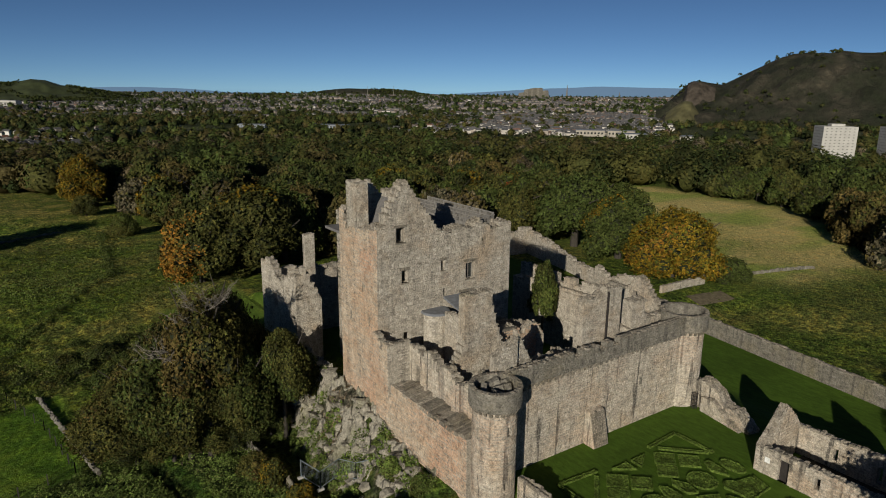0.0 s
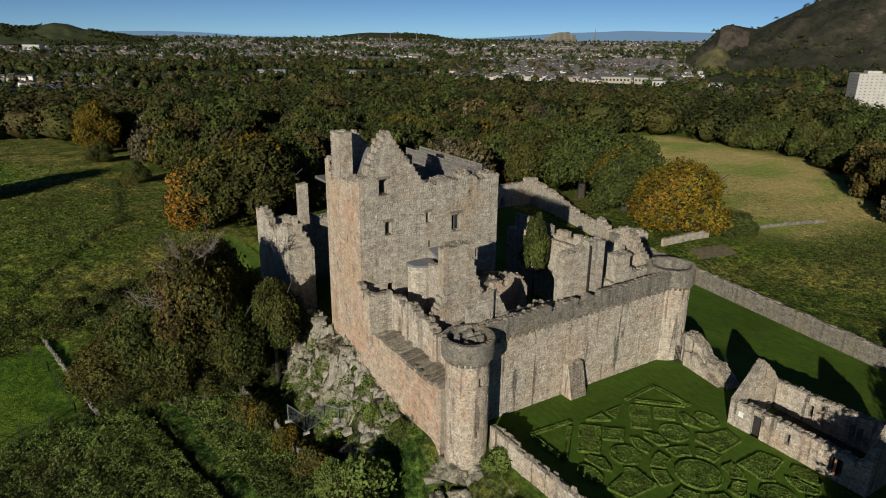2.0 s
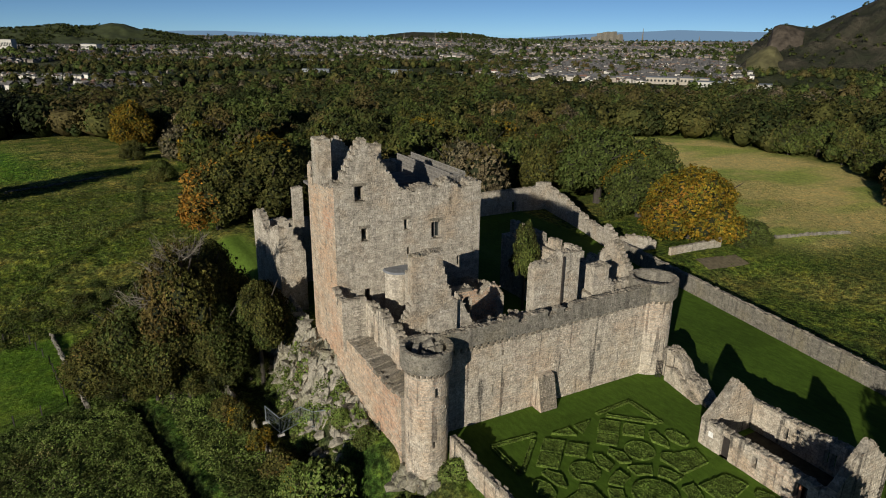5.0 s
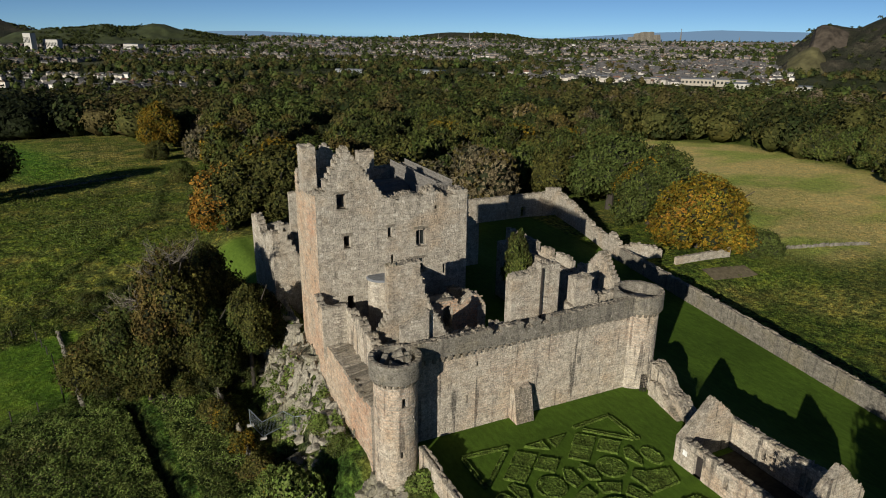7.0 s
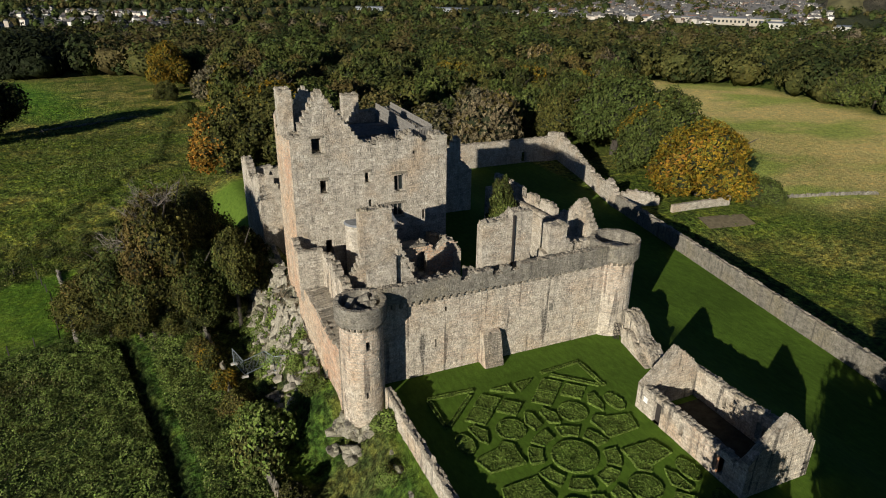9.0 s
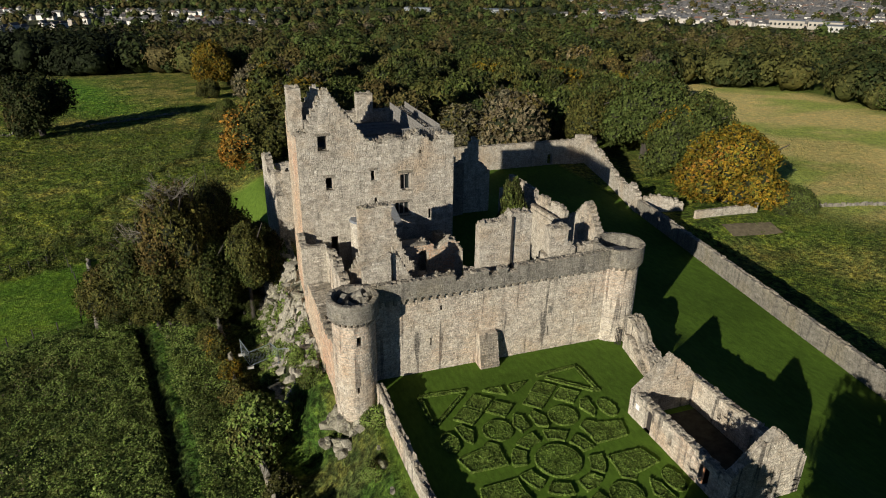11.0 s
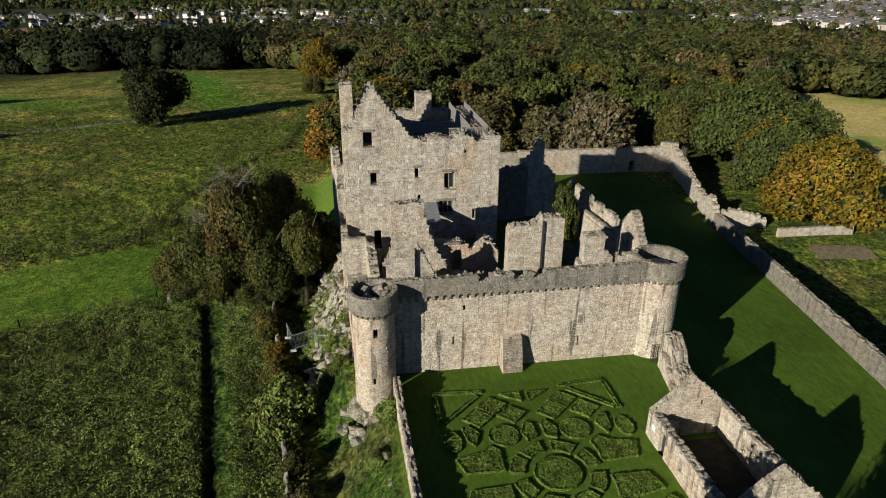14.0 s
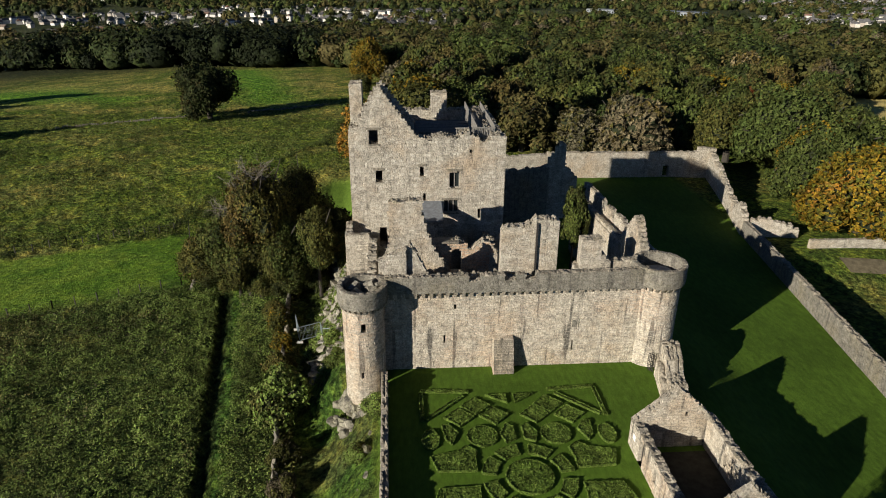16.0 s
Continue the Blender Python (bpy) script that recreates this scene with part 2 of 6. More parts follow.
# ---- the lie of the land ----
RADII = [0, 45, 75, 110, 200, 400, 700, 1200, 2100, 2800, 3600, 4600, 6000]
FALLS = [-1.0, -1.2, -2.5, -4.5, -7.0, -19, -38, -46, -46, -39, -20, -6, -6]


def smooth(a, b, v):
    t = np.clip((v - a) / (b - a), 0, 1)
    return t * t * (3 - 2 * t)


def waves(x, y, s, seed):
    """Cheap rolling noise in numpy."""
    rs = np.random.RandomState(seed)
    out = 0
    for k in range(5):
        a, p, f = rs.uniform(0, 6.28), rs.uniform(0, 6.28), (1.7 ** k) / s
        out = out + np.sin((x * math.cos(a) + y * math.sin(a)) * f + p + 1.3 * np.sin((y * math.cos(a) - x * math.sin(a)) * f * 0.7 + p)) / 1.5 ** k
    return out / 2.2


def wild(x, y):
    """Where the ground is hummocky: the meadow and the nettles, but not the pasture."""
    mown = smooth(-0.5, 0.5, 3.0 - x) * smooth(71, 72, y - 0.37 * x + 1.5) * (1 - smooth(92, 93.5, y - 0.31 * x + 0.5))
    green = smooth(15, 18, x) * smooth(76, 82, y) * (1 - smooth(112, 118, y))
    return (1 - smooth(21, 25, x - 6 * smooth(112, 120, y))) * (1 - smooth(215, 260, y)) * (1 - 0.85 * mown) * (1 - green)


def land(x, y):
    x, y = np.asarray(x, float), np.asarray(y, float)
    r = np.hypot(x - 55, y - 55)
    z = np.interp(r, RADII, FALLS)
    z = z + waves(x, y, 9, 3) * 0.25 * smooth(40, 90, r) + waves(x, y, 60, 4) * 1.6 * smooth(90, 250, r) + waves(x, y, 300, 5) * 6 * smooth(500, 1500, r)
    # the south side lies under the crag
    near = 1 - smooth(42, 50, y)
    near = near * (1 - smooth(37.5, 40.5, y))
    south = (1 - smooth(23.0 + 3.0 * near, 29.3 + 3.7 * near, x)) * (1 - smooth(95, 140, y))
    z = z * (1 - south) + south * (-6.6 + 0.12 * waves(x, y, 6, 8) - 0.02 * (22 - np.minimum(x, 22)))
    ledge = smooth(23.5, 28.6, x) * (1 - smooth(29.5, 31.0, x)) * smooth(46, 57, y) * (1 - smooth(78, 88, y))
    z = z + ledge * 2.0
    # the walled garden and the courtyards are flat
    flat = smooth(32.3, 33.0, x) * (1 - smooth(62, 70, x)) * (1 - smooth(100, 108, y))
    z = z * (1 - flat)
    lawn = smooth(62, 70, x) * (1 - smooth(86, 92, x)) * (1 - smooth(100, 108, y))
    z = z * (1 - lawn) + lawn * -1.4
    # a dip outside the north wall
    z = z - 2.3 * smooth(87.5, 89.5, x - np.interp(y, [-12, 73], [-11.5, 0.5])) * (1 - smooth(100, 112, x)) * (1 - smooth(56, 66, y))
    # tussocks on the meadow and mounds of undergrowth
    z = z + wild(x, y) * (0.26 * waves(x, y, 0.62, 12) + 0.16 * waves(x, y, 2.3, 13))
    # a sunk way through the shrubs
    way = np.interp(y, [20, 33, 67, 75], [17.5, 15.9, 9.9, 9.0])
    z = z - 1.25 * np.exp(-((x - way) / 0.62) ** 2) * (1 - smooth(66, 70, y)) * (x < 30)
    return z


def at_ground(x, y):
    return float(land(x, y))


PARKS = [(-20, 1330, 105), (307, 1146, 60), (880, 700, 60), (960, 640, 50), (1050, 2000, 150), (1650, 1450, 120)]


def tint(x, y):
    """The ground's plant cover as a colour."""
    n1, n2, n3 = waves(x, y, 11, 21), waves(x, y, 3.2, 22), waves(x, y, 45, 23)
    r = np.hypot(x - 55, y - 55)
    def C(c):
        return np.array(c)[None, :] * np.ones((len(x), 1))
    def blend(a, b, w):
        return a * (1 - w[:, None]) + b * w[:, None]
    c = blend(C((0.095, 0.135, 0.02)), C((0.165, 0.165, 0.042)), smooth(-0.35, 0.7, n1 * 0.6 + n2 * 0.5))
    c = blend(c, C((0.074, 0.115, 0.016)), smooth(0.1, 0.7, n3) * 0.6)
    # mown strips and drier grass on the upper meadow
    strip_ = np.exp(-((y - (214 + (x + 78) * 0.1) - 22 * smooth(-60, -95, x)) / (9 + 12 * smooth(-62, -95, x))) ** 2) * (1 - smooth(-58, -48, x))
    strip_ = np.clip(strip_ + np.exp(-((x + 8 + 0.30 * (y - 205) + 2 * n1) / 13.0) ** 2) * smooth(196, 206, y) * (1 - smooth(310, 330, y)), 0, 1)
    up_ = smooth(182, 196, y) * (x < 32)
    c = blend(c, C((0.30, 0.27, 0.075)), up_ * 0.7 * smooth(-0.4, 0.5, n2 + 0.5 * n1))
    c = blend(c, C((0.10, 0.22, 0.02)), strip_ * up_ * 0.95)
    # straw-coloured field to the north
    straw = np.clip(smooth(-4, 6, x - np.interp(y, [60, 84, 108, 135, 172, 215], [118, 120, 128, 143, 162, 196])) * (1 - smooth(-6, 4, x - np.interp(y, [20, 58, 112, 140, 190, 230], [146, 160, 226, 238, 245, 200]))) * smooth(50, 66, y) * (1 - smooth(215, 235, y)), 0, 1)
    c = blend(c, blend(C((0.56, 0.45, 0.165)), C((0.32, 0.37, 0.08)), smooth(-0.2, 0.6, n1 + 0.4 * n2)), straw)
    # bright mown pasture on the south side
    mown = smooth(-0.5, 0.5, 3.0 - x) * smooth(71, 72, y - 0.37 * x + 1.5) * (1 - smooth(92, 93.5, y - 0.31 * x + 0.5))
    c = blend(c, blend(C((0.078, 0.145, 0.013)), C((0.115, 0.18, 0.02)), smooth(-0.4, 0.4, n2 + n1)), mown)
    # shrubs and nettles
    under = (1 - smooth(22, 27, x)) * (1 - smooth(68, 76, y - 0.37 * x + 2))
    c = blend(c, C((0.055, 0.08, 0.02)), under)
    c = blend(c, C((0.14, 0.125, 0.042)), under * smooth(10, -25, x) * smooth(-0.3, 0.5, n1 + n2) * 0.8)
    verge = np.exp(-((x - np.interp(y, [20, 33, 67, 75], [17.5, 15.9, 9.9, 9.0]) - 1.7) / 0.7) ** 2) * (y < 70)
    c = blend(c, C((0.06, 0.115, 0.018)), verge)
    # the green bank under the garden wall and round the west range
    green = smooth(23.5, 25.5, x) * (1 - smooth(31, 33, x)) * (1 - smooth(46, 50, y))
    c = blend(c, blend(C((0.06, 0.11, 0.018)), C((0.09, 0.11, 0.03)), smooth(-0.3, 0.6, n2)), green)
    green = smooth(18, 21, x) * (1 - smooth(30, 34, x)) * smooth(78, 84, y) * (1 - smooth(112, 118, y))
    c = blend(c, C((0.085, 0.138, 0.018)), green)
    # a faint track over the meadow
    track = np.exp(-((y - (107.7 - (x + 6.2) * 0.985) + 0.6 * n2) / 2.1) ** 2) * (x < -4) * (x > -52)
    c = blend(c, C((0.17, 0.215, 0.035)), track)
    rocky = smooth(22.5, 25, x) * (1 - smooth(29, 31, x)) * smooth(44, 48, y) * (1 - smooth(76, 80, y))
    c = blend(c, blend(C((0.16, 0.14, 0.10)), C((0.07, 0.09, 0.025)), smooth(-0.1, 0.3, n2)), rocky)
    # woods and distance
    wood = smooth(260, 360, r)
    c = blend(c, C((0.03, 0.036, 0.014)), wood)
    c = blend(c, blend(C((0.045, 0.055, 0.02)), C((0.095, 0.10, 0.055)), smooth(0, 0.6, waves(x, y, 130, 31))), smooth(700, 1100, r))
    for px, py, rad in PARKS:
        c = blend(c, C((0.055, 0.115, 0.02)), 1 - smooth(0.75, 1.0, np.hypot(x - px, y - py) / rad))
    # lawns
    lawn = smooth(31.5, 33, x) * (1 - smooth(86, 88, x)) * (1 - smooth(103, 105, y))
    c = blend(c, C((0.062, 0.110, 0.012)) * (1 + 0.14 * n2 + 0.12 * n1)[:, None], lawn)
    return c


def tussock(x, y):
    """How rough the ground is: lawns and mown pasture are smooth."""
    lawn = smooth(31.5, 33, x) * (1 - smooth(86, 88, x)) * (1 - smooth(103, 105, y))
    mown = smooth(-0.5, 0.5, 3.0 - x) * smooth(71, 72, y - 0.37 * x + 1.5) * (1 - smooth(92, 93.5, y - 0.31 * x + 0.5))
    green = smooth(18, 21, x) * (1 - smooth(30, 34, x)) * smooth(78, 84, y) * (1 - smooth(112, 118, y))
    field = smooth(100, 112, x) * smooth(50, 66, y) * (1 - smooth(215, 235, y))
    return 1 - 0.96 * np.clip(lawn + green + mown * 0.55 + field * 0.7, 0, 1)


def spaced(a, c, step, out, k):
    """Even steps from a to c, then wider and wider ones as far as out on both sides."""
    mid = np.arange(a, c, step)
    grow = (np.exp(np.linspace(0, 1, k + 1)[1:] * 5.2) - 1) / (math.exp(5.2) - 1)
    return np.concatenate([(a - (out + a) * grow)[::-1], mid, mid[-1] + (out - mid[-1]) * grow])


gx, gy = spaced(-70, 92, 0.62, 5400, 70), spaced(10, 196, 0.72, 5400, 80)
GX, GY = [a.ravel() for a in np.meshgrid(gx, gy)]
ruffle = np.random.RandomState(6).uniform(-0.16, 0.16, len(GX)) * wild(GX, GY)
verts = np.stack([GX, GY, land(GX, GY) + ruffle], 1)
idx = np.arange(len(GX)).reshape(len(gy), len(gx))
faces = np.stack([idx[:-1, :-1], idx[:-1, 1:], idx[1:, 1:], idx[1:, :-1]], -1).reshape(-1, 4)
GROUND, n, l, b = material("grassland", 0.95)
at = n.new("ShaderNodeVertexColor")
at.layer_name = "cover"
p = position(n)
fine = noise_node(n, l, p, 1.6, 6, 0.75)
tuft = noise_node(n, l, p, 0.5, 6, 0.72)
col = mix(n, l, at.outputs[0], ramp(n, l, fine, [(0.38, grey(0.28)), (0.5, grey(0.95)), (0.6, grey(2.0))]), at.outputs["Alpha"], "MULTIPLY")
col = mix(n, l, col, ramp(n, l, tuft, [(0.38, (0.45, 0.55, 0.5)), (0.5, (1, 1, 1)), (0.6, (1.75, 1.45, 1.2))]), at.outputs["Alpha"], "MULTIPLY")
sward = noise_node(n, l, p, 2.4, 5, 0.7, (1, 0.35, 1))
col = mix(n, l, col, ramp(n, l, sward, [(0.3, grey(0.72)), (0.7, grey(1.28))]), 1.0, "MULTIPLY")
l.new(col, b.inputs["Base Color"])
b.inputs["Specular IOR Level"].default_value = 0.1
hgt = n.new("ShaderNodeMath")
hgt.operation = "ADD"
l.new(fine, hgt.inputs[0])
tuft2 = noise_node(n, l, p, 0.55, 4, 0.6)
l.new(tuft2, hgt.inputs[1])
rough_ = n.new("ShaderNodeMath")
rough_.operation = "MULTIPLY"
l.new(hgt.outputs[0], rough_.inputs[0])
l.new(at.outputs["Alpha"], rough_.inputs[1])
bump(n, l, b, rough_.outputs[0], 1.0, 1.0)
me = fast_mesh("ground", verts, faces)
lay = me.color_attributes.new("cover", "FLOAT_COLOR", "POINT")
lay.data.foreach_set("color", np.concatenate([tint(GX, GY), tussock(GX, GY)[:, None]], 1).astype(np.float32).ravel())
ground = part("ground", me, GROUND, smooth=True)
tagged(ground, "rough green and straw-coloured grassland falling away to the town", "ground", kind="structure")


# ---- masonry ----
def line_map(p0, p1):
    """u along the face from p0 to p1, z up, d outwards (to the right of the way)."""
    a, d = np.array(p0, float), np.array(p1, float) - np.array(p0, float)
    length = np.hypot(*d)
    d = d / length
    nrm = np.array((d[1], -d[0]))
    return (lambda uu, z, o: (a[0] + d[0] * uu + nrm[0] * o, a[1] + d[1] * uu + nrm[1] * o, z)), length


def arc_map(cx, cy, radius, start=0.0, sweep=360.0):
    """u runs anticlockwise along a round face; d outwards."""
    s = radians(start)
    return (lambda uu, z, o: (cx + (radius + o) * math.cos(s + uu / radius), cy + (radius + o) * math.sin(s + uu / radius), z)), radius * radians(sweep)


def weld(bf):
    """Join corners that lie on one another, so that the wall is one body."""
    seen, order, vs = {}, [], []
    for p_ in bf.v:
        key = tuple(round(c * 500) for c in p_)
        if key not in seen:
            seen[key] = len(vs)
            vs.append(p_)
        order.append(seen[key])
    out = Buf()
    out.v, out.f = vs, [tuple(order[i] for i in fc) for fc in bf.f]
    return out


def top_line(top):
    if callable(top):
        return top
    if isinstance(top, (int, float)):
        return lambda uu: top
    us, zs = [p[0] for p in top], [p[1] for p in top]
    return lambda uu: float(np.interp(uu, us, zs))


def masonry(parent, place, length, base, top, thick, openings=(), seed=1, rag=0.0, step=0.5, skin=("front",), stone=None, core=None,
            course=0.26, stone_len=0.42, cope=0.0, batter=0.0, single=None, sloped=False):
    """A thick wall with openings right through it, a face of single stones with recessed joints, and a broken top."""
    rs = random.Random(seed)
    stone, core, tf = stone or STONE, core or (STONE_DARK if stone is STONE_DARK else MORTAR), top_line(top)
    cuts = sorted({round(c, 3) for c in [i * length / max(1, round(length / step)) for i in range(max(1, round(length / step)) + 1)] + [e for o in openings for e in (max(0, o[0]), min(length, o[1]))]})
    cuts = [c for i, c in enumerate(cuts) if i == 0 or c - cuts[i - 1] > 0.02]
    cols, tops = [], {}
    buf = Buf()
    for u0, u1 in zip(cuts, cuts[1:]):
        mid = (u0 + u1) / 2
        zt = tf(mid) + rs.uniform(-rag, rag)
        zb = base(mid) if callable(base) else base
        za, zc = (zt + tf(u0 + .004) - tf(mid), zt + tf(u1 - .004) - tf(mid)) if sloped else (zt, zt)
        cols.append((u0, u1, zb, zt))
        tops[u0] = (za - zt, zc - zt)
        spans, z = [], zb
        for o in sorted((o for o in openings if o[0] - 0.01 <= mid <= o[1] + 0.01), key=lambda o: o[2]):
            if o[2] > z:
                spans.append((z, min(o[2], zt)))
            z = max(z, o[3])
        if z < zt:
            spans.append((z, zt))
        for z0, z1 in spans:
            if z1 - z0 > 0.02:
                f0, f1 = -batter * (z0 - zb), -batter * (z1 - zb)
                da, dc = (za - zt, zc - zt) if z1 == zt else (0, 0)
                buf.quad_box([place(u0, z0, f0), place(u1, z0, f0), place(u1, z0, -thick), place(u0, z0, -thick),
                              place(u0, z1 + da, f1), place(u1, z1 + dc, f1), place(u1, z1 + dc, -thick), place(u0, z1 + da, -thick)])
    part("wall_core", weld(buf), core, parent)

    def height(uu):
        for u0, u1, zb, zt in cols:
            if u0 <= uu <= u1:
                return zb, zt
        return 0, -99
    face = Buf()
    count = 0
    low, high = min(c[2] for c in cols), max(c[3] for c in cols)
    for side in skin:
        z = low + rs.uniform(-0.1, 0)
        while z < high:
            h = course * rs.uniform(0.6, 1.4)
            uu = rs.uniform(-0.4, 0)
            while uu < length:
                w = stone_len * rs.uniform(0.45, 1.7)
                dz = rs.uniform(-0.07, 0.07)
                a, c, z0, z1 = max(0.0, uu), min(length, uu + w), z + dz, z + h + dz + rs.uniform(-0.03, 0.03)
                uu += w
                if c - a < 0.1:
                    continue
                for o in openings:
                    if o[2] < (z0 + z1) / 2 < o[3] and a < o[1] and c > o[0]:
                        if a < o[0]:
                            c = o[0]
                        elif c > o[1]:
                            a = o[1]
                        else:
                            c = a
                if c - a < 0.1:
                    continue
                zb, zt = height((a + c) / 2)
                z0, z1 = max(z0, zb), min(z1, zt)
                if z1 - z0 < 0.08:
                    continue
                g, out = 0.014, rs.uniform(0.006, 0.032)
                j = [rs.uniform(-0.022, 0.022) for _ in range(8)]
                i = 0.034
                ring = [(a + g, z0 + g), (c - g, z0 + g), (c - g, z1 - g), (a + g, z1 - g)]
                inner = [(a + g + i + j[0], z0 + g + i + j[1]), (c - g - i + j[2], z0 + g + i + j[3]), (c - g - i + j[4], z1 - g - i + j[5]), (a + g + i + j[6], z1 - g - i + j[7])]
                fb = -batter * ((z0 + z1) / 2 - zb)
                if single and side == "front" and count < 290 and single[0] < (a + c) / 2 < single[1] and single[2] < (z0 + z1) / 2 < single[3]:
                    one = Buf()
                    one.v = [place(q, r, fb - 0.012) for q, r in ring] + [place(q, r, fb + out) for q, r in inner]
                    one.f = [(4, 5, 6, 7)] + [(e, (e + 1) % 4, 4 + (e + 1) % 4, 4 + e) for e in range(4)]
                    part("stone", one, WARM_ONE if stone is STONE_WARM else STONE_ONE, parent)
                    count += 1
                    continue
                k = len(face.v)
                if side == "front":
                    face.v.extend([place(q, r, fb - 0.012) for q, r in ring] + [place(q, r, fb + out) for q, r in inner])
                    face.f.extend([(k + 4, k + 5, k + 6, k + 7)] + [(k + e, k + (e + 1) % 4, k + 4 + (e + 1) % 4, k + 4 + e) for e in range(4)])
                else:
                    face.v.extend([place(q, r, -thick + 0.012) for q, r in ring] + [place(q, r, -thick - out) for q, r in inner])
                    face.f.extend([(k + 7, k + 6, k + 5, k + 4)] + [(k + 4 + e, k + 4 + (e + 1) % 4, k + (e + 1) % 4, k + e) for e in range(4)])
            z += h
    if face.f:
        tagged(part("facing_stonework", face, stone, parent), kind="stuff")
    if cope:
        rubble = Buf()
        for u0, u1, zb, zt in cols:
            bt = -batter * (zt - zb)
            k = max(1, round(thick / 0.36))
            lead = rs.randint(0, k - 1)
            for q in range(k):
                if rs.random() < 0.15:
                    continue
                hh = cope * rs.uniform(0.2, 1.5)
                w0, w1 = bt - (thick + bt) * q / k, bt - (thick + bt) * (q + 1) / k
                w0, w1 = w0 + (rs.uniform(0.0, 0.07) if q == 0 else -0.01), w1 - (rs.uniform(0.0, 0.07) if q == k - 1 else -0.01)
                a, c = u0 + rs.uniform(-0.1, 0.06), u1 + rs.uniform(-0.06, 0.1)
                m = min(c - a, w0 - w1)
                j = [m * rs.uniform(0.12, 0.42) for _ in range(8)]
                cb = rubble if q != lead or u1 - u0 < 0.3 else Buf()
                ta, tc = zt + tops[u0][0], zt + tops[u0][1]
                cb.quad_box([place(a, ta - 0.05, w0), place(c, tc - 0.05, w0), place(c, tc - 0.05, w1), place(a, ta - 0.05, w1),
                             place(a + j[0], ta + hh, w0 - j[1]), place(c - j[2], tc + hh * rs.uniform(0.6, 1), w0 - j[3]), place(c - j[4], tc + hh, w1 + j[5]), place(a + j[6], ta + hh * rs.uniform(0.6, 1.0), w1 + j[7])])
                if cb is not rubble:
                    part("coping_stone", cb, COPE, parent)
        if rubble.f:
            tagged(part("rubble_top", rubble, COPE_SMALL, parent), kind="stuff")
    return cols


def straight(parent, p0, p1, base, top, thick, **kw):
    place, length = line_map(p0, p1)
    nx, ny = p1[1] - p0[1], p0[0] - p1[0]
    kw["skin"] = kw.get("faces") or (("front",) if (ny if abs(ny) > abs(nx) else nx) < 0 else ("back",))
    kw.pop("faces", None)
    masonry(parent, place, length, base, top, thick, **kw)
    return place, length


def block(name, x0, x1, y0, y1, z0, z1, mat, parent, label=""):
    bf = Buf()
    bf.box(x0, x1, y0, y1, z0, z1)
    return part(name, bf, mat, parent, label)


# ---- the tower house ----
TX0, TX1, TY0, TY1 = 29.3, 46.0, 53.7, 71.0
tower = thing("tower_house", "tall grey sandstone tower house with crow-stepped gable and roofless parapet", "castle tower")


def gable_top(uu):
    x = TX0 + uu
    if x < 30.2:
        return 19.9
    if x < 36.2:
        s = 0.32
        q = round((x - 30.2) / s) * s + 30.2
        return min(20.4 + (q - 30.2) * 1.75, 24.0, 24.0 - (q - 32.5) * 1.28) if q > 32.3 else min(24.0, 20.4 + (q - 30.2) * 1.75)
    return 18.75 + 0.18 * math.sin(uu * 2.1) + (0.35 if 41.0 < x < 42.0 else 0) + (-0.35 if 43.2 < x < 44.5 else 0)


E_OPEN = [(2.0, 2.95, 18.1, 19.6), (2.6, 3.3, 13.9, 15.2), (7.4, 7.8, 14.5, 15.6), (10.6, 11.7, 13.1, 15.0), (10.0, 11.6, 10.2, 11.7), (13.8, 14.1, 9.5, 10.6),
          (12.75, 13.0, 17.0, 17.4), (8.3, 8.7, 18.4, 19.0), (7.7, 8.0, 11.6, 12.6), (2.8, 3.6, 6.3, 8.6)]
straight(tower, (TX0, TY0), (TX1, TY0), -0.5, gable_top, 1.6, openings=E_OPEN, seed=11, single=(1.0, 9.5, 11.0, 15.2), rag=0.03, step=0.32, course=0.28, stone_len=0.42, cope=0.18)
S_OPEN = [(5.0, 5.3, 12.5, 13.5), (2.2, 2.5, 9.0, 9.9), (6.3, 6.6, 9.2, 10.2)]
straight(tower, (TX0 - 0.15, 62.0), (TX0 - 0.15, TY0 + 0.004), -4.0, [(0, 20.5), (0.8, 20.8), (1.4, 18.8), (8.3, 19.6)], 1.6, openings=S_OPEN, seed=12, rag=0.12, course=0.28, stone_len=0.42, stone=STONE_PINK, cope=0.15)
straight(tower, (TX1, TY0 + 0.004), (TX1, TY1), -0.5, 18.5, 1.6, openings=[(4, 5, 11, 13), (9, 10, 12, 14)], seed=13, rag=0.15, course=0.28, stone_len=0.42, cope=0.15)
straight(tower, (TX1, TY1), (33.0, TY1), -0.5, 18.5, 1.6, seed=14, rag=0.15, course=0.28, stone_len=0.42, cope=0.15)
straight(tower, (33.0, TY1), (33.0, 62.004), -0.5, 18.5, 1.6, seed=15, rag=0.15, course=0.28, stone_len=0.42, cope=0.15)
straight(tower, (33.0, 62.0), (TX0, 62.0), -2.0, 19.0, 1.2, seed=16, rag=0.15, course=0.28, stone_len=0.42)
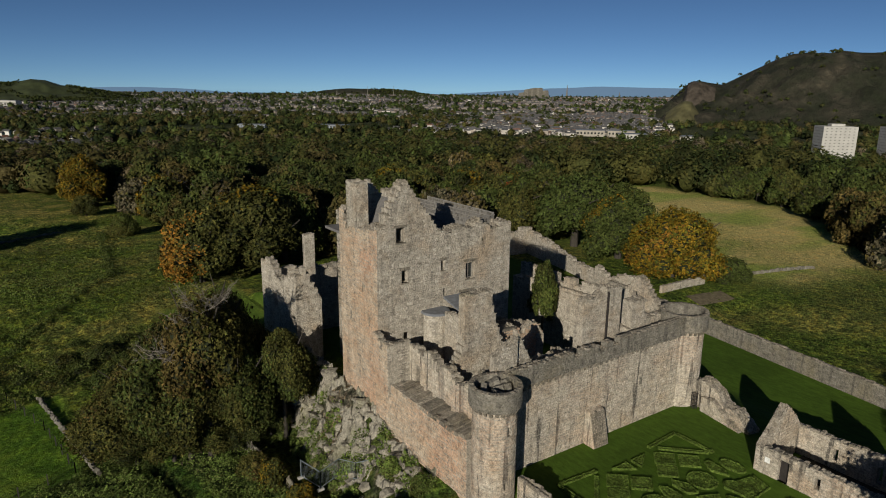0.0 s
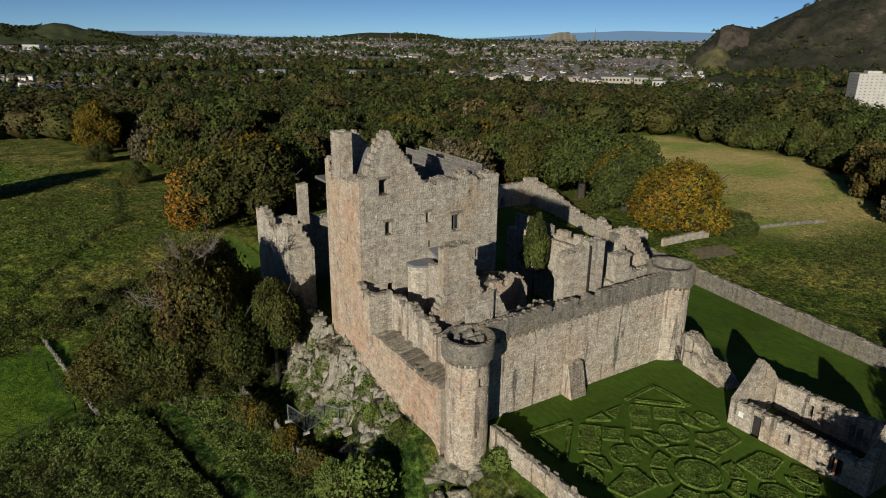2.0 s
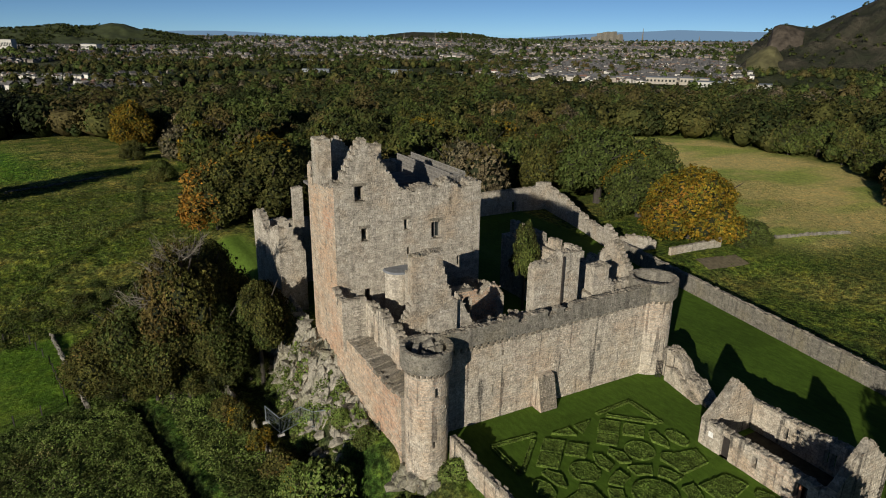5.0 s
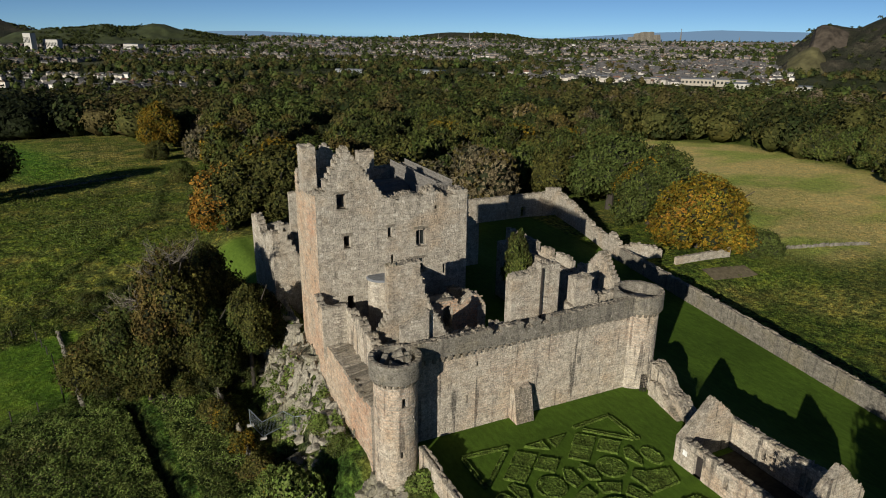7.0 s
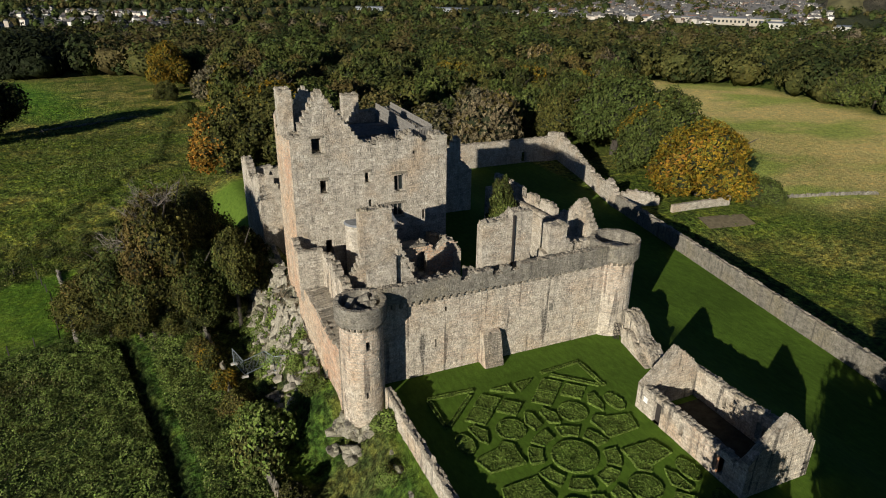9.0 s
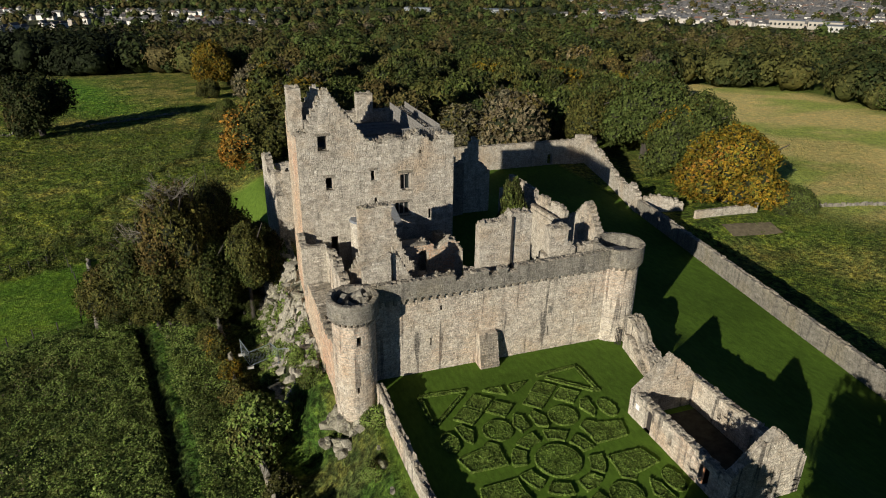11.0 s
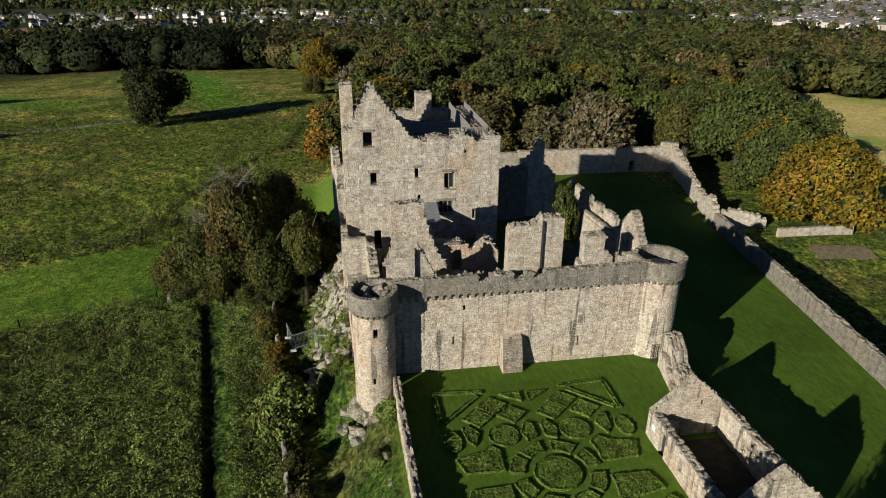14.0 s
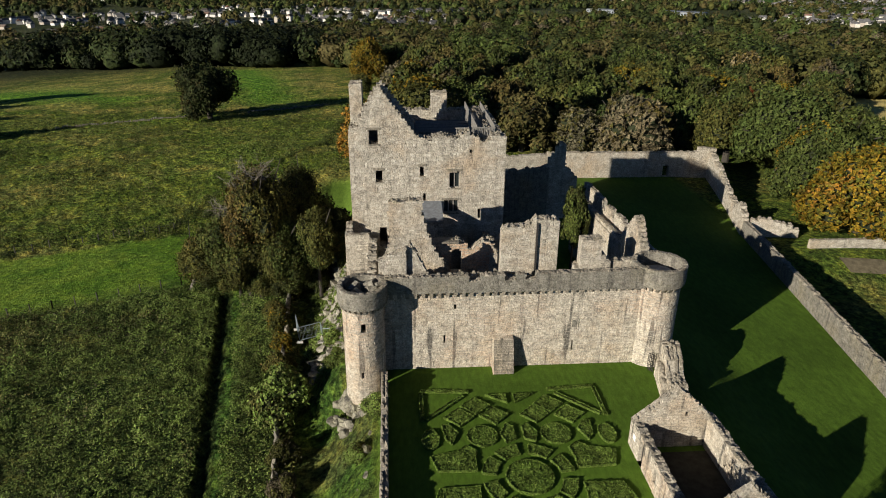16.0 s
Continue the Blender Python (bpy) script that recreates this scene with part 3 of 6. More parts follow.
# inner gable wall behind the crow steps, and the chimneys
for (x0, x1, y0, y1, z0, z1, sd) in ((29.15, 30.5, 57.9, 60.2, 18.0, 23.7, 21), (38.6, 40.6, 68.6, 70.0, 17.5, 20.9, 22)):
    ch = tagged(new("chimney"), "tall square rubble chimney stack")
    ch.parent = tower
    for q, (a, c) in enumerate((((x0, y0), (x1, y0)), ((x1, y0 + .004), (x1, y1)), ((x1 - .004, y1), (x0, y1)), ((x0, y1 - .004), (x0, y0 + .004)))):
        straight(ch, a, c, z0, z1, 0.35, seed=sd * 10 + q, rag=0.06, course=0.32, cope=0.1)
straight(tower, (30.4, 61.4), (36.2, 61.4), 16.5, lambda q: gable_top(q + 1.1) - 0.6, 0.8, seed=17, rag=0.03, step=0.32)
# slab roof and floor of the parapet
roof = tagged(new("roof"), "grey stone-slabbed roof behind the parapet")
roof.parent = tower
block("roof_deck", 30.8, 44.4, 55.3, 69.4, 16.9, 17.2, SLATE, roof)
rs = random.Random(5)
for k in range(9):
    y0 = 62.0 + k * 0.75
    xx = 36.5
    while xx < 42.5:
        w = rs.uniform(0.7, 1.4)
        bf = Buf()
        za, zb_ = 17.35 + 0.17 * (4 - abs(k - 4)) , 17.35 + 0.17 * (4 - abs(k - 3))
        bf.quad_box([(xx, y0, za - .12), (xx + w - .04, y0, za - .12), (xx + w - .04, y0 + .8, zb_ - .12), (xx, y0 + .8, zb_ - .12),
                     (xx, y0, za + .1), (xx + w - .04, y0, za + .1), (xx + w - .04, y0 + .8, zb_ + .02), (xx, y0 + .8, zb_ + .02)])
        part("roof_slab", bf, SLATE, roof)
        xx += w
# gable roof slabs over the jamb
for k in range(10):
    f0, f1 = k / 10, (k + 1) / 10
    for side in (-1, 1):
        xa, xb = 32.9 + side * 2.3 * f0, 32.9 + side * 2.3 * f1
        za, zb_ = 21.9 - 3.6 * f0, 21.9 - 3.6 * f1
        bf = Buf()
        bf.quad_box([(xa, 55.3, za - .25), (xb, 55.3, zb_ - .25), (xb, 59.4, zb_ - .25), (xa, 59.4, za - .25), (xa, 55.3, za), (xb, 55.3, zb_ + .06), (xb, 59.4, zb_ + .06), (xa, 59.4, za)])
        part("roof_slab", bf, SLATE, roof)
# timber viewing walk with railings
deck = thing("viewing_walkway", "weathered grey timber viewing walkway with railings", "walkway", at=(0, 0, 0))
block("deck", 42.9, 45.0, 55.4, 69.2, 17.2, 18.25, WOOD, deck)
for xr in (42.95, 44.9):
    for k in range(12):
        yy = 55.5 + k * 1.22
        block("post", xr - .06, xr + .06, yy - .06, yy + .06, 18.2, 19.65, WOOD, deck)
    for zr in (18.7, 19.15, 19.58):
        block("rail", xr - .035, xr + .035, 55.4, 69.0, zr - .05, zr + .05, WOOD, deck)
    for k in range(78):
        yy = 55.5 + k * 0.173
        block("baluster", xr - .02, xr + .02, yy, yy + 0.06, 18.25, 19.55, WOOD, deck)
for k in range(24):
    xx = 40.7 + k * 0.18
    block("baluster", xx, xx + .07, 55.36, 55.40, 18.0, 19.35, WOOD, deck)
block("rail", 40.6, 45.0, 55.33, 55.43, 19.3, 19.4, WOOD, deck)
# window fittings
for (x0, x1, z0, z1, bars) in ((39.9, 41.0, 13.1, 15.0, 1), (39.3, 40.9, 10.2, 11.7, 2)):
    wf = tagged(new("window"), "dark leaded window set deep in the wall")
    wf.parent = tower
    block("pane", x0, x1, 54.2, 54.23, z0, z1, GLASS, wf)
    for k in range(bars + 2):
        xx = x0 + (x1 - x0) * k / (bars + 1)
        block("mullion", xx - .06, xx + .06, 54.1, 54.2, z0, z1, WOOD, wf)
    for zz in (z0, z1):
        block("transom", x0, x1, 54.1, 54.2, zz - .06, zz + .06, WOOD, wf)
for (u0, u1, z0, z1) in E_OPEN[:5]:
    x0, x1 = TX0 + u0, TX0 + u1
    block("lintel", x0 - .25, x1 + .25, 53.63, 53.9, z1, z1 + .26, COPE, tower)
    block("window_sill", x0 - .12, x1 + .12, 53.62, 53.9, z0 - .14, z0, COPE, tower)

# ---- the east curtain wall and its round towers ----
curtain = thing("curtain_wall", "high sandstone curtain wall with corbelled parapet and dark water streaks", "castle wall")
place, length = line_map((32.2, 38.4), (57.4, 38.4))
masonry(curtain, place, length, -0.6, [(0, 8.35), (25.2, 8.75)], 1.5, openings=[(7.05, 7.3, 6.35, 6.85), (6.12, 6.28, 2.8, 3.7), (18.4, 18.55, 1.6, 2.7)], seed=31, single=(5.5, 15, 0.2, 3.4), skin=("front",), stone=STONE_WARM, course=0.23, stone_len=0.38)
place, length = line_map((32.6, 37.97), (57.2, 37.97))


def crenel(uu):
    return 9.85 + uu * 0.012 - (0.55 if any(abs(uu - c) < 0.55 for c in (8.4, 11.9, 13.7)) else 0.0)


masonry(curtain, place, length, 8.25, crenel, 0.75, seed=32, rag=0.04, step=0.36, skin=("front", "back"), stone=STONE_DARK, course=0.24, stone_len=0.36, cope=0.1)
for k in range(33):
    uu = 0.9 + k * 0.735
    zc = 7.75 + uu * 0.016
    bf = Buf()
    x = 32.6 + uu
    bf.box(x - .15, x + .15, 38.17, 38.5, zc - .12, zc + .25)
    bf.box(x - .16, x + .16, 38.0, 38.5, zc + .2, zc + .52)
    part("corbel", bf, COPE, curtain)
# carved stone panel
arms = tagged(new("carved_panel"), "weathered grey carved stone panel in a moulded frame")
arms.parent = curtain
for nm, x0, x1, y0, z0, z1, m in (("panel", 50.5, 51.0, 38.36, 4.15, 4.95, STONE_DARK), ("frame", 50.42, 50.5, 38.31, 4.08, 5.05, STONE_WARM), ("frame", 51.0, 51.08, 38.31, 4.08, 5.05, STONE_WARM), ("frame", 50.5, 51.0, 38.31, 4.95, 5.05, STONE_WARM), ("frame", 50.5, 51.0, 38.31, 4.08, 4.15, STONE_WARM), ("boss", 50.64, 50.86, 38.32, 4.4, 4.75, STONE_DARK)):
    block(nm, x0, x1, y0, 38.45, z0, z1, m, arms)
# sloping buttress
butt = tagged(new("buttress"), "sloping square rubble buttress against the wall")
butt.parent = curtain
place, length = line_map((42.9, 37.3), (44.9, 37.3))
bf = Buf()
bf.quad_box([(42.95, 36.95, -0.3), (44.95, 36.95, -0.3), (44.95, 38.45, -0.3), (42.95, 38.45, -0.3), (43.0, 37.75, 3.35), (44.85, 37.75, 3.35), (44.85, 38.45, 3.5), (43.0, 38.45, 3.5)])
part("wall_core", bf, STONE_WARM, butt)
rs = random.Random(8)
z = -0.25
while z < 3.2:
    h = rs.uniform(0.22, 0.36)
    xx = 42.97
    yf = 36.95 + 0.8 * (z + 0.3) / 3.65
    while xx < 44.8:
        w = min(rs.uniform(0.3, 0.75), 44.9 - xx)
        bf = Buf()
        dy = 0.8 * h / 3.65
        e = rs.uniform(.02, .06)
        bf.quad_box([(xx + .02, yf + .1, z + .02), (xx + w - .02, yf + .1, z + .02), (xx + w - .02, yf + .1 + dy, z + h - .02), (xx + .02, yf + .1 + dy, z + h - .02),
                     (xx + .03, yf - e, z + .03), (xx + w - .03, yf - e, z + .03), (xx + w - .03, yf - e + dy, z + h - .03), (xx + .03, yf - e + dy, z + h - .03)])
        part("stone", bf, COPE, butt)
        xx += w
    z += h


def round_tower(cx, cy, rd, rr, zb, zc, zt, opens, seed, warm):
    t = thing("round_tower", "round sandstone corner tower with corbelled open parapet", "castle tower", "round corner towers")
    pl, ln = arc_map(cx, cy, rd, -260)
    masonry(t, pl, ln, zb, zc, 0.7, openings=opens, seed=seed, single=(6.3, 11.6, zb + 2, zb + 9), stone=warm, course=0.24, stone_len=0.36, step=0.35)
    pl, ln = arc_map(cx, cy, rr, -260)
    masonry(t, pl, ln, zc + 0.1, zt, 0.42, seed=seed + 1, rag=0.03, skin=("front", "back"), stone=STONE_DARK, course=0.22, stone_len=0.34, step=0.3, cope=0.06)
    for k in range(26):
        a = 2 * math.pi * k / 26
        bf = Buf()
        c, s = math.cos(a), math.sin(a)
        pts = []
        for z0, r1 in ((zc - 0.3, rd + 0.1), (zc + 0.14, rr + 0.01)):
            for r0, wv in ((rd - 0.2, -0.13), (r1, -0.13), (r1, 0.13), (rd - 0.2, 0.13)):
                pts.append((cx + c * r0 - s * wv, cy + s * r0 + c * wv, z0))
        bf.quad_box(pts)
        part("corbel", bf, COPE, t)
    bm = bmesh.new()
    bmesh.ops.create_cone(bm, cap_ends=True, segments=32, radius1=rr - 0.35, radius2=rr - 0.35, depth=0.25, matrix=Matrix.Translation((cx, cy, zc + 0.35)))
    part("wall_walk_floor", bm, SLATE, t)
    return t


se = round_tower(31.0, 37.35, 1.85, 2.2, -3.2, 8.0, 9.75, [(5.33, 5.8, 5.8, 6.75), (2.6, 2.82, 5.4, 6.4), (5.2, 5.42, 1.0, 1.8)], 41, STONE_WARM)
rs = random.Random(3)
for k in range(14):
    a = rs.uniform(0, 6.28)
    q = rs.uniform(0.6, 1.6)
    bf = Buf()
    x, y = 31.0 + q * math.cos(a), 37.35 + q * math.sin(a)
    bf.beam((x - .5 * math.sin(a), y + .5 * math.cos(a), 8.75), (x + .5 * math.sin(a), y - .5 * math.cos(a), 8.85 + rs.uniform(0, .5)), rs.uniform(.35, .6), rs.uniform(.5, 1.0))
    part("fallen_stone", bf, STONE_DARK, se)
ne = round_tower(58.6, 39.5, 2.15, 2.5, -0.6, 8.4, 10.3, [(8.6, 8.85, 5.2, 6.2), (8.2, 8.45, 1.2, 2.2)], 45, STONE_WARM)
bm = bmesh.new()
bmesh.ops.create_cone(bm, cap_ends=True, segments=28, radius1=1.35, radius2=1.2, depth=0.5, matrix=Matrix.Translation((58.6, 39.5, 9.1)))
part("cap_house_roof", bm, LEAD, ne, "low round lead cap inside the parapet")

# ---- the south curtain wall with its ledge ----
south = thing("curtain_wall", "south curtain wall of pinkish sandstone rising from the crag", "castle wall")
straight(south, (28.75, 53.6), (29.3, 38.8), -4.5, [(0, 4.9), (14.8, 4.4)], 2.4, seed=51, stone=STONE_PINK, rag=0.05, cope=0.0, course=0.32)
rs = random.Random(19)
yy = 39.2
while yy < 50.3:
    w = rs.uniform(0.35, 0.95)
    if rs.random() < 0.86:
        xa, zt = 29.05 + rs.uniform(0, .45), 4.72 + rs.uniform(-.08, .2)
        bf = Buf()
        e = [rs.uniform(-.06, .06) for _ in range(6)]
        bf.quad_box([(xa, yy + .03, 4.3), (31.05, yy + .03, 4.3), (31.05, yy + w - .03, 4.3), (xa + e[0], yy + w - .03, 4.3),
                     (xa + .05, yy + .05, zt - .12 + e[1]), (31.05, yy + .03, zt + .22 + e[2]), (31.05, yy + w - .03, zt + .22 + e[3]), (xa + .07 + e[0], yy + w - .06, zt - .12 + e[4])])
        part("ledge_slab", bf, COPE, south)
    yy += w
for k in range(14):
    yy, s_ = rs.uniform(39.4, 50), rs.uniform(.15, .3)
    bf = Buf()
    bf.quad_box([(29.0, yy - s_, 4.35), (29.5, yy - s_, 4.35), (29.5, yy + s_, 4.35), (29.0, yy + s_, 4.35), (29.06, yy - s_ * .7, 4.7), (29.4, yy - s_ * .8, 4.75), (29.42, yy + s_ * .7, 4.7), (29.08, yy + s_ * .8, 4.66)])
    part("rim_stone", bf, COPE, south)
straight(south, (31.0, 50.7), (31.2, 39.6), 4.4, [(0, 8.3), (1.2, 8.6), (2.2, 7.6), (2.4, 8.8), (4.4, 8.5), (4.6, 7.5), (5.2, 7.6), (5.4, 8.6), (7.2, 8.1), (7.5, 7.4), (9, 7.8), (11.1, 8.6)], 0.9,
         openings=[(1.2, 1.85, 4.95, 6.9)], seed=52, rag=0.18, skin=("front", "back"), stone=STONE_WARM, cope=0.16)
straight(south, (28.55, 50.7), (31.1, 50.7), 3.5, 8.9, 0.7, seed=53, rag=0.05, stone=STONE, cope=0.1)
straight(south, (28.5, 53.66), (28.5, 50.704), 3.5, [(0, 9.4), (1.2, 9.4), (1.3, 8.2), (1.9, 8.2), (2.0, 9.0), (3.0, 9.0)], 0.7, seed=54, rag=0.05, stone=STONE_PINK, skin=("front", "back"), cope=0.1)
# ---- courtyard ranges ----
stack = thing("ruined_gable", "tall ruined rubble gable wall with a broken stepped edge", "ruined wall")
straight(stack, (32.4, 44.9), (39.2, 44.9), 0.0, [(0, 8.0), (0.3, 8.6), (0.6, 9.0), (0.95, 10.2), (1.0, 14.6), (4.05, 14.7), (4.15, 13.6), (4.45, 12.6), (4.6, 11.6), (4.95, 10.8), (5.3, 9.6), (6.0, 8.6), (6.8, 7.6)], 1.0, seed=61, rag=0.1, step=0.24, skin=("front", "back"), cope=0.12)
straight(stack, (36.5, 45.9), (36.5, 52.5), 0.0, [(0, 10.8), (2, 11.5), (6.6, 10.2)], 0.8, seed=62, rag=0.2, skin=("front", "back"), cope=0.15)
fore = thing("ruined_wall", "sloping rubble wall with a dark vertical slot before the gable", "ruined wall")
straight(fore, (32.4, 39.3), (34.95, 39.3), 8.0, [(0, 11.0), (0.8, 11.3), (1.8, 11.9), (2.55, 12.2)], 0.65, seed=110, rag=0.06, step=0.28, sloped=True, skin=("front", "back"), cope=0.1)
straight(fore, (35.25, 39.75), (37.3, 39.75), 8.0, [(0, 12.5), (0.35, 12.0), (0.8, 11.1), (1.3, 10.1), (2.05, 8.8)], 0.65, seed=111, rag=0.08, step=0.22, sloped=True, skin=("front", "back"), cope=0.12)
straight(fore, (34.9, 39.9), (35.3, 39.9), 8.0, 12.1, 0.4, seed=112, rag=0.02, skin=("front",))
turret = thing("stair_turret", "round stair turret with a small grey lead roof", "turret")
pl, ln = arc_map(35.6, 53.0, 1.5, -180, 180)
masonry(turret, pl, ln, 0, 10.4, 0.5, seed=63, step=0.35)
bm = bmesh.new()
bmesh.ops.create_cone(bm, cap_ends=True, segments=28, radius1=1.6, radius2=1.45, depth=0.18, matrix=Matrix.Translation((35.6, 53.0, 10.5)))
part("roof", bm, LEAD, turret, "flat lead roof")
shed = thing("lean_to_roof", "small lead-covered lean-to roof against the tower", "roof")
bf = Buf()
bf.quad_box([(36.9, 49.8, 10.6), (39.0, 49.8, 10.6), (39.0, 53.5, 11.5), (36.9, 53.5, 11.5), (36.9, 49.8, 10.8), (39.0, 49.8, 10.8), (39.0, 53.5, 11.7), (36.9, 53.5, 11.7)])
part("roof_sheet", bf, LEAD, shed)
straight(shed, (36.95, 49.9), (38.95, 49.9), 0, 10.6, 0.5, seed=64)
inner = thing("ruined_range", "ruined inner range wall with a round-headed doorway", "ruined wall")
straight(inner, (37.4, 46.2), (44.4, 46.2), 0, [(0, 9.7), (2.3, 9.8), (2.8, 10.2), (3.5, 9.7), (4.1, 8.9), (4.6, 9.3), (5.4, 9.9), (6.1, 9.7), (7.0, 8.6)], 0.8, openings=[(2.2, 3.25, 6.4, 8.9), (2.42, 3.03, 8.85, 9.12)], seed=65, rag=0.08, step=0.3, sloped=True, skin=("front", "back"), stone=STONE_PINK, cope=0.12)
block("lintel_slab", 37.35, 40.3, 45.75, 47.1, 9.82, 10.02, COPE, inner, "thin projecting stone slab over the doorway")
block("information_panel", 38.15, 38.5, 46.08, 46.12, 7.85, 8.35, WHITE, inner)
block("information_panel", 38.54, 38.8, 46.08, 46.12, 7.85, 8.35, RED, inner)
straight(inner, (44.3, 45.9), (44.3, 53.5), 0, [(0, 8.6), (3, 8.9), (7.6, 7.8)], 0.8, seed=66, rag=0.12, step=0.35, skin=("front", "back"), cope=0.2)
straight(inner, (33.0, 41.6), (42.0, 41.6), 0, [(0, 8.4), (1.5, 8.6), (2, 8.9), (3, 8.0), (6, 8.2), (9, 8.3)], 0.7, seed=67, rag=0.15, step=0.35, skin=("front", "back"), cope=0.2)
ruin = thing("ruined_wall", "high broken piece of rubble wall with a dark drainpipe", "ruined wall")
straight(ruin, (43.7, 40.15), (49.0, 40.15), 0.0, [(0, 13.2), (0.4, 13.6), (2.2, 13.75), (2.9, 14.0), (3.1, 14.4), (5.3, 14.3)], 1.1, seed=68, rag=0.07, step=0.3, sloped=True, skin=("front", "back"), cope=0.15)
straight(ruin, (43.7, 44.2), (43.7, 40.154), 0.0, [(0, 7.4), (1.5, 7.8), (3.0, 8.4), (4.05, 9.2)], 1.0, seed=69, rag=0.2, skin=("front", "back"), cope=0.15)
bf = Buf()
bf.beam((46.92, 40.0, 8.6), (46.92, 40.0, 14.1), 0.16)
part("drainpipe", bf, DARK_WOOD, ruin, "dark iron drainpipe")
small = thing("chimney_stack", "square rubble chimney stack stepped in at the top", "chimney")
straight(small, (50.9, 40.6), (54.3, 40.6), 0.0, [(0, 9.0), (0.35, 9.4), (0.5, 10.3), (0.55, 12.1), (2.6, 12.1), (2.65, 10.5), (2.95, 10.4), (3.0, 9.9), (3.4, 9.8)], 1.3, seed=70, rag=0.06, skin=("front", "back"), cope=0.12)
straight(small, (54.3, 40.9), (57.6, 40.9), 0.0, 9.75, 0.8, seed=71, rag=0.1, skin=("front", "back"), cope=0.12)
gable = thing("chapel_gable", "pointed gable wall with an empty arched window", "ruined gable")
straight(gable, (57.9, 48.6), (57.9, 41.6), 0.0, [(0, 8.6), (0.9, 10.0), (3.3, 12.6), (3.8, 12.6), (6.4, 9.7), (7.0, 9.3)], 0.8, openings=[(2.5, 3.5, 8.2, 10.6), (2.7, 3.3, 10.55, 10.9)], seed=72, rag=0.06, step=0.33, skin=("front", "back"), cope=0.14)
north = thing("curtain_wall", "north curtain wall with a paved wall walk and broken merlons", "castle wall")
straight(north, (60.6, 41.0), (59.2, 66.0), -1.6, 7.9, 2.0, seed=73, skin=("front", "back"))
straight(north, (60.6, 41.5), (59.2, 66.0), 7.85, [(0, 9.0), (9.5, 9.2), (9.7, 8.3), (10.6, 8.3), (10.8, 9.3), (13.3, 9.3), (13.5, 8.2), (14.2, 8.2), (14.4, 9.4), (16.6, 9.3), (16.8, 8.4), (17.5, 8.4), (17.7, 9.5), (24, 9.6)], 0.6, seed=74, rag=0.08, skin=("front", "back"), cope=0.12)
straight(north, (57.3, 64.0), (58.4, 49.0), 0.0, 8.3, 0.5, seed=75, skin=("front", "back"), rag=0.05, cope=0.1)
nw = thing("ruined_gable", "dark pointed ruined gable beyond the tower", "ruined gable")
straight(nw, (56.0, 78.0), (61.0, 78.0), -1.0, [(0, 8.0), (2.2, 12.0), (2.8, 11.6), (3.2, 8.0), (5.0, 6.5)], 0.8, seed=76, rag=0.2, skin=("front", "back"), cope=0.15)
# darker stone puts the shade on this wall into its colour
straight(nw, (46.2, 75.5), (56.5, 77.5), -1.0, [(0, 8.6), (4, 8.0), (10.5, 8.4)], 0.9, seed=103, rag=0.2, cope=0.15, stone=STONE_DARK)
west = thing("west_range", "ruined pinkish west range with broken gables", "ruined building")
straight(west, (27.4, 83.0), (28.2, 73.0), -5.0, [(0, 10.2), (2.5, 11.2), (5, 8.6), (7.6, 9.8), (10.0, 10.6)], 1.0, openings=[(3.5, 4.6, 5, 7)], seed=77, rag=0.3, skin=("front", "back"), cope=0.2)
straight(west, (28.2, 73.0), (31.6, 73.0), -2.0, [(0, 10.0), (1.3, 11.2), (3.4, 7)], 0.9, seed=78, rag=0.3, skin=("front", "back"), cope=0.2)
straight(west, (31.8, 78.4), (33.2, 78.4), 0.0, 14.3, 0.7, seed=79, rag=0.1, skin=("front", "back"), cope=0.12)
straight(west, (29.0, 80.0), (40.0, 80.0), -1.0, [(0, 9.8), (4, 9.2), (11, 8.0)], 0.9, seed=80, rag=0.3, skin=("front", "back"), cope=0.2)

# ---- the roofless garden range ----
eb = thing("roofless_building", "long roofless rubble building with two pointed gables", "ruined building")
EX0, EX1, EY0, EY1 = 52.6, 59.2, 15.0, 26.9
straight(eb, (EX0, EY1), (EX0, EY0), -0.4, [(0, 2.5), (12, 2.6)], 0.7, openings=[(2.2, 3.05, 0, 2.05), (5.2, 5.65, 0.9, 1.9), (8.9, 9.3, 0.5, 2.0), (9.5, 9.9, 0.5, 2.0)], seed=91, single=(0, 12, 0, 2.2), rag=0.1, skin=("front", "back"), stone=STONE_WARM, cope=0.09, step=0.36)
straight(eb, (EX1, EY0), (EX1, EY1), -1.6, [(0, 1.2), (1.0, 2.4), (2.0, 3.0), (12, 2.7)], 0.7, openings=[(3.4, 3.8, 0.5, 2.0), (4.0, 4.4, 0.5, 2.0), (7.6, 8.0, 0.8, 2.0)], seed=92, rag=0.12, skin=("front", "back"), stone=STONE_WARM, cope=0.14)


def roof_line(uu):
    return 2.5 + max(0, 3.1 * (1 - abs(uu - 3.3) / 3.3))


straight(eb, (EX0 + .004, EY1 - 0.7), (EX1 - .004, EY1 - 0.7), -0.4, roof_line, 0.7, seed=93, step=0.3, sloped=True, rag=0.04, skin=("front", "back"), stone=STONE_WARM, cope=0.1, openings=[(4.0, 4.3, 3.0, 3.4)])
straight(eb, (EX0 + .004, EY0), (EX1 - .004, EY0), -0.4, lambda q: roof_line(q) + 0.7, 0.7, seed=94, step=0.3, sloped=True, rag=0.04, skin=("front", "back"), stone=STONE_WARM, cope=0.1)
block("door", EX0 + .3, EX0 + .36, EY1 - 3.05, EY1 - 2.2, 0, 2.05, DARK_WOOD, eb, "dark boarded door")
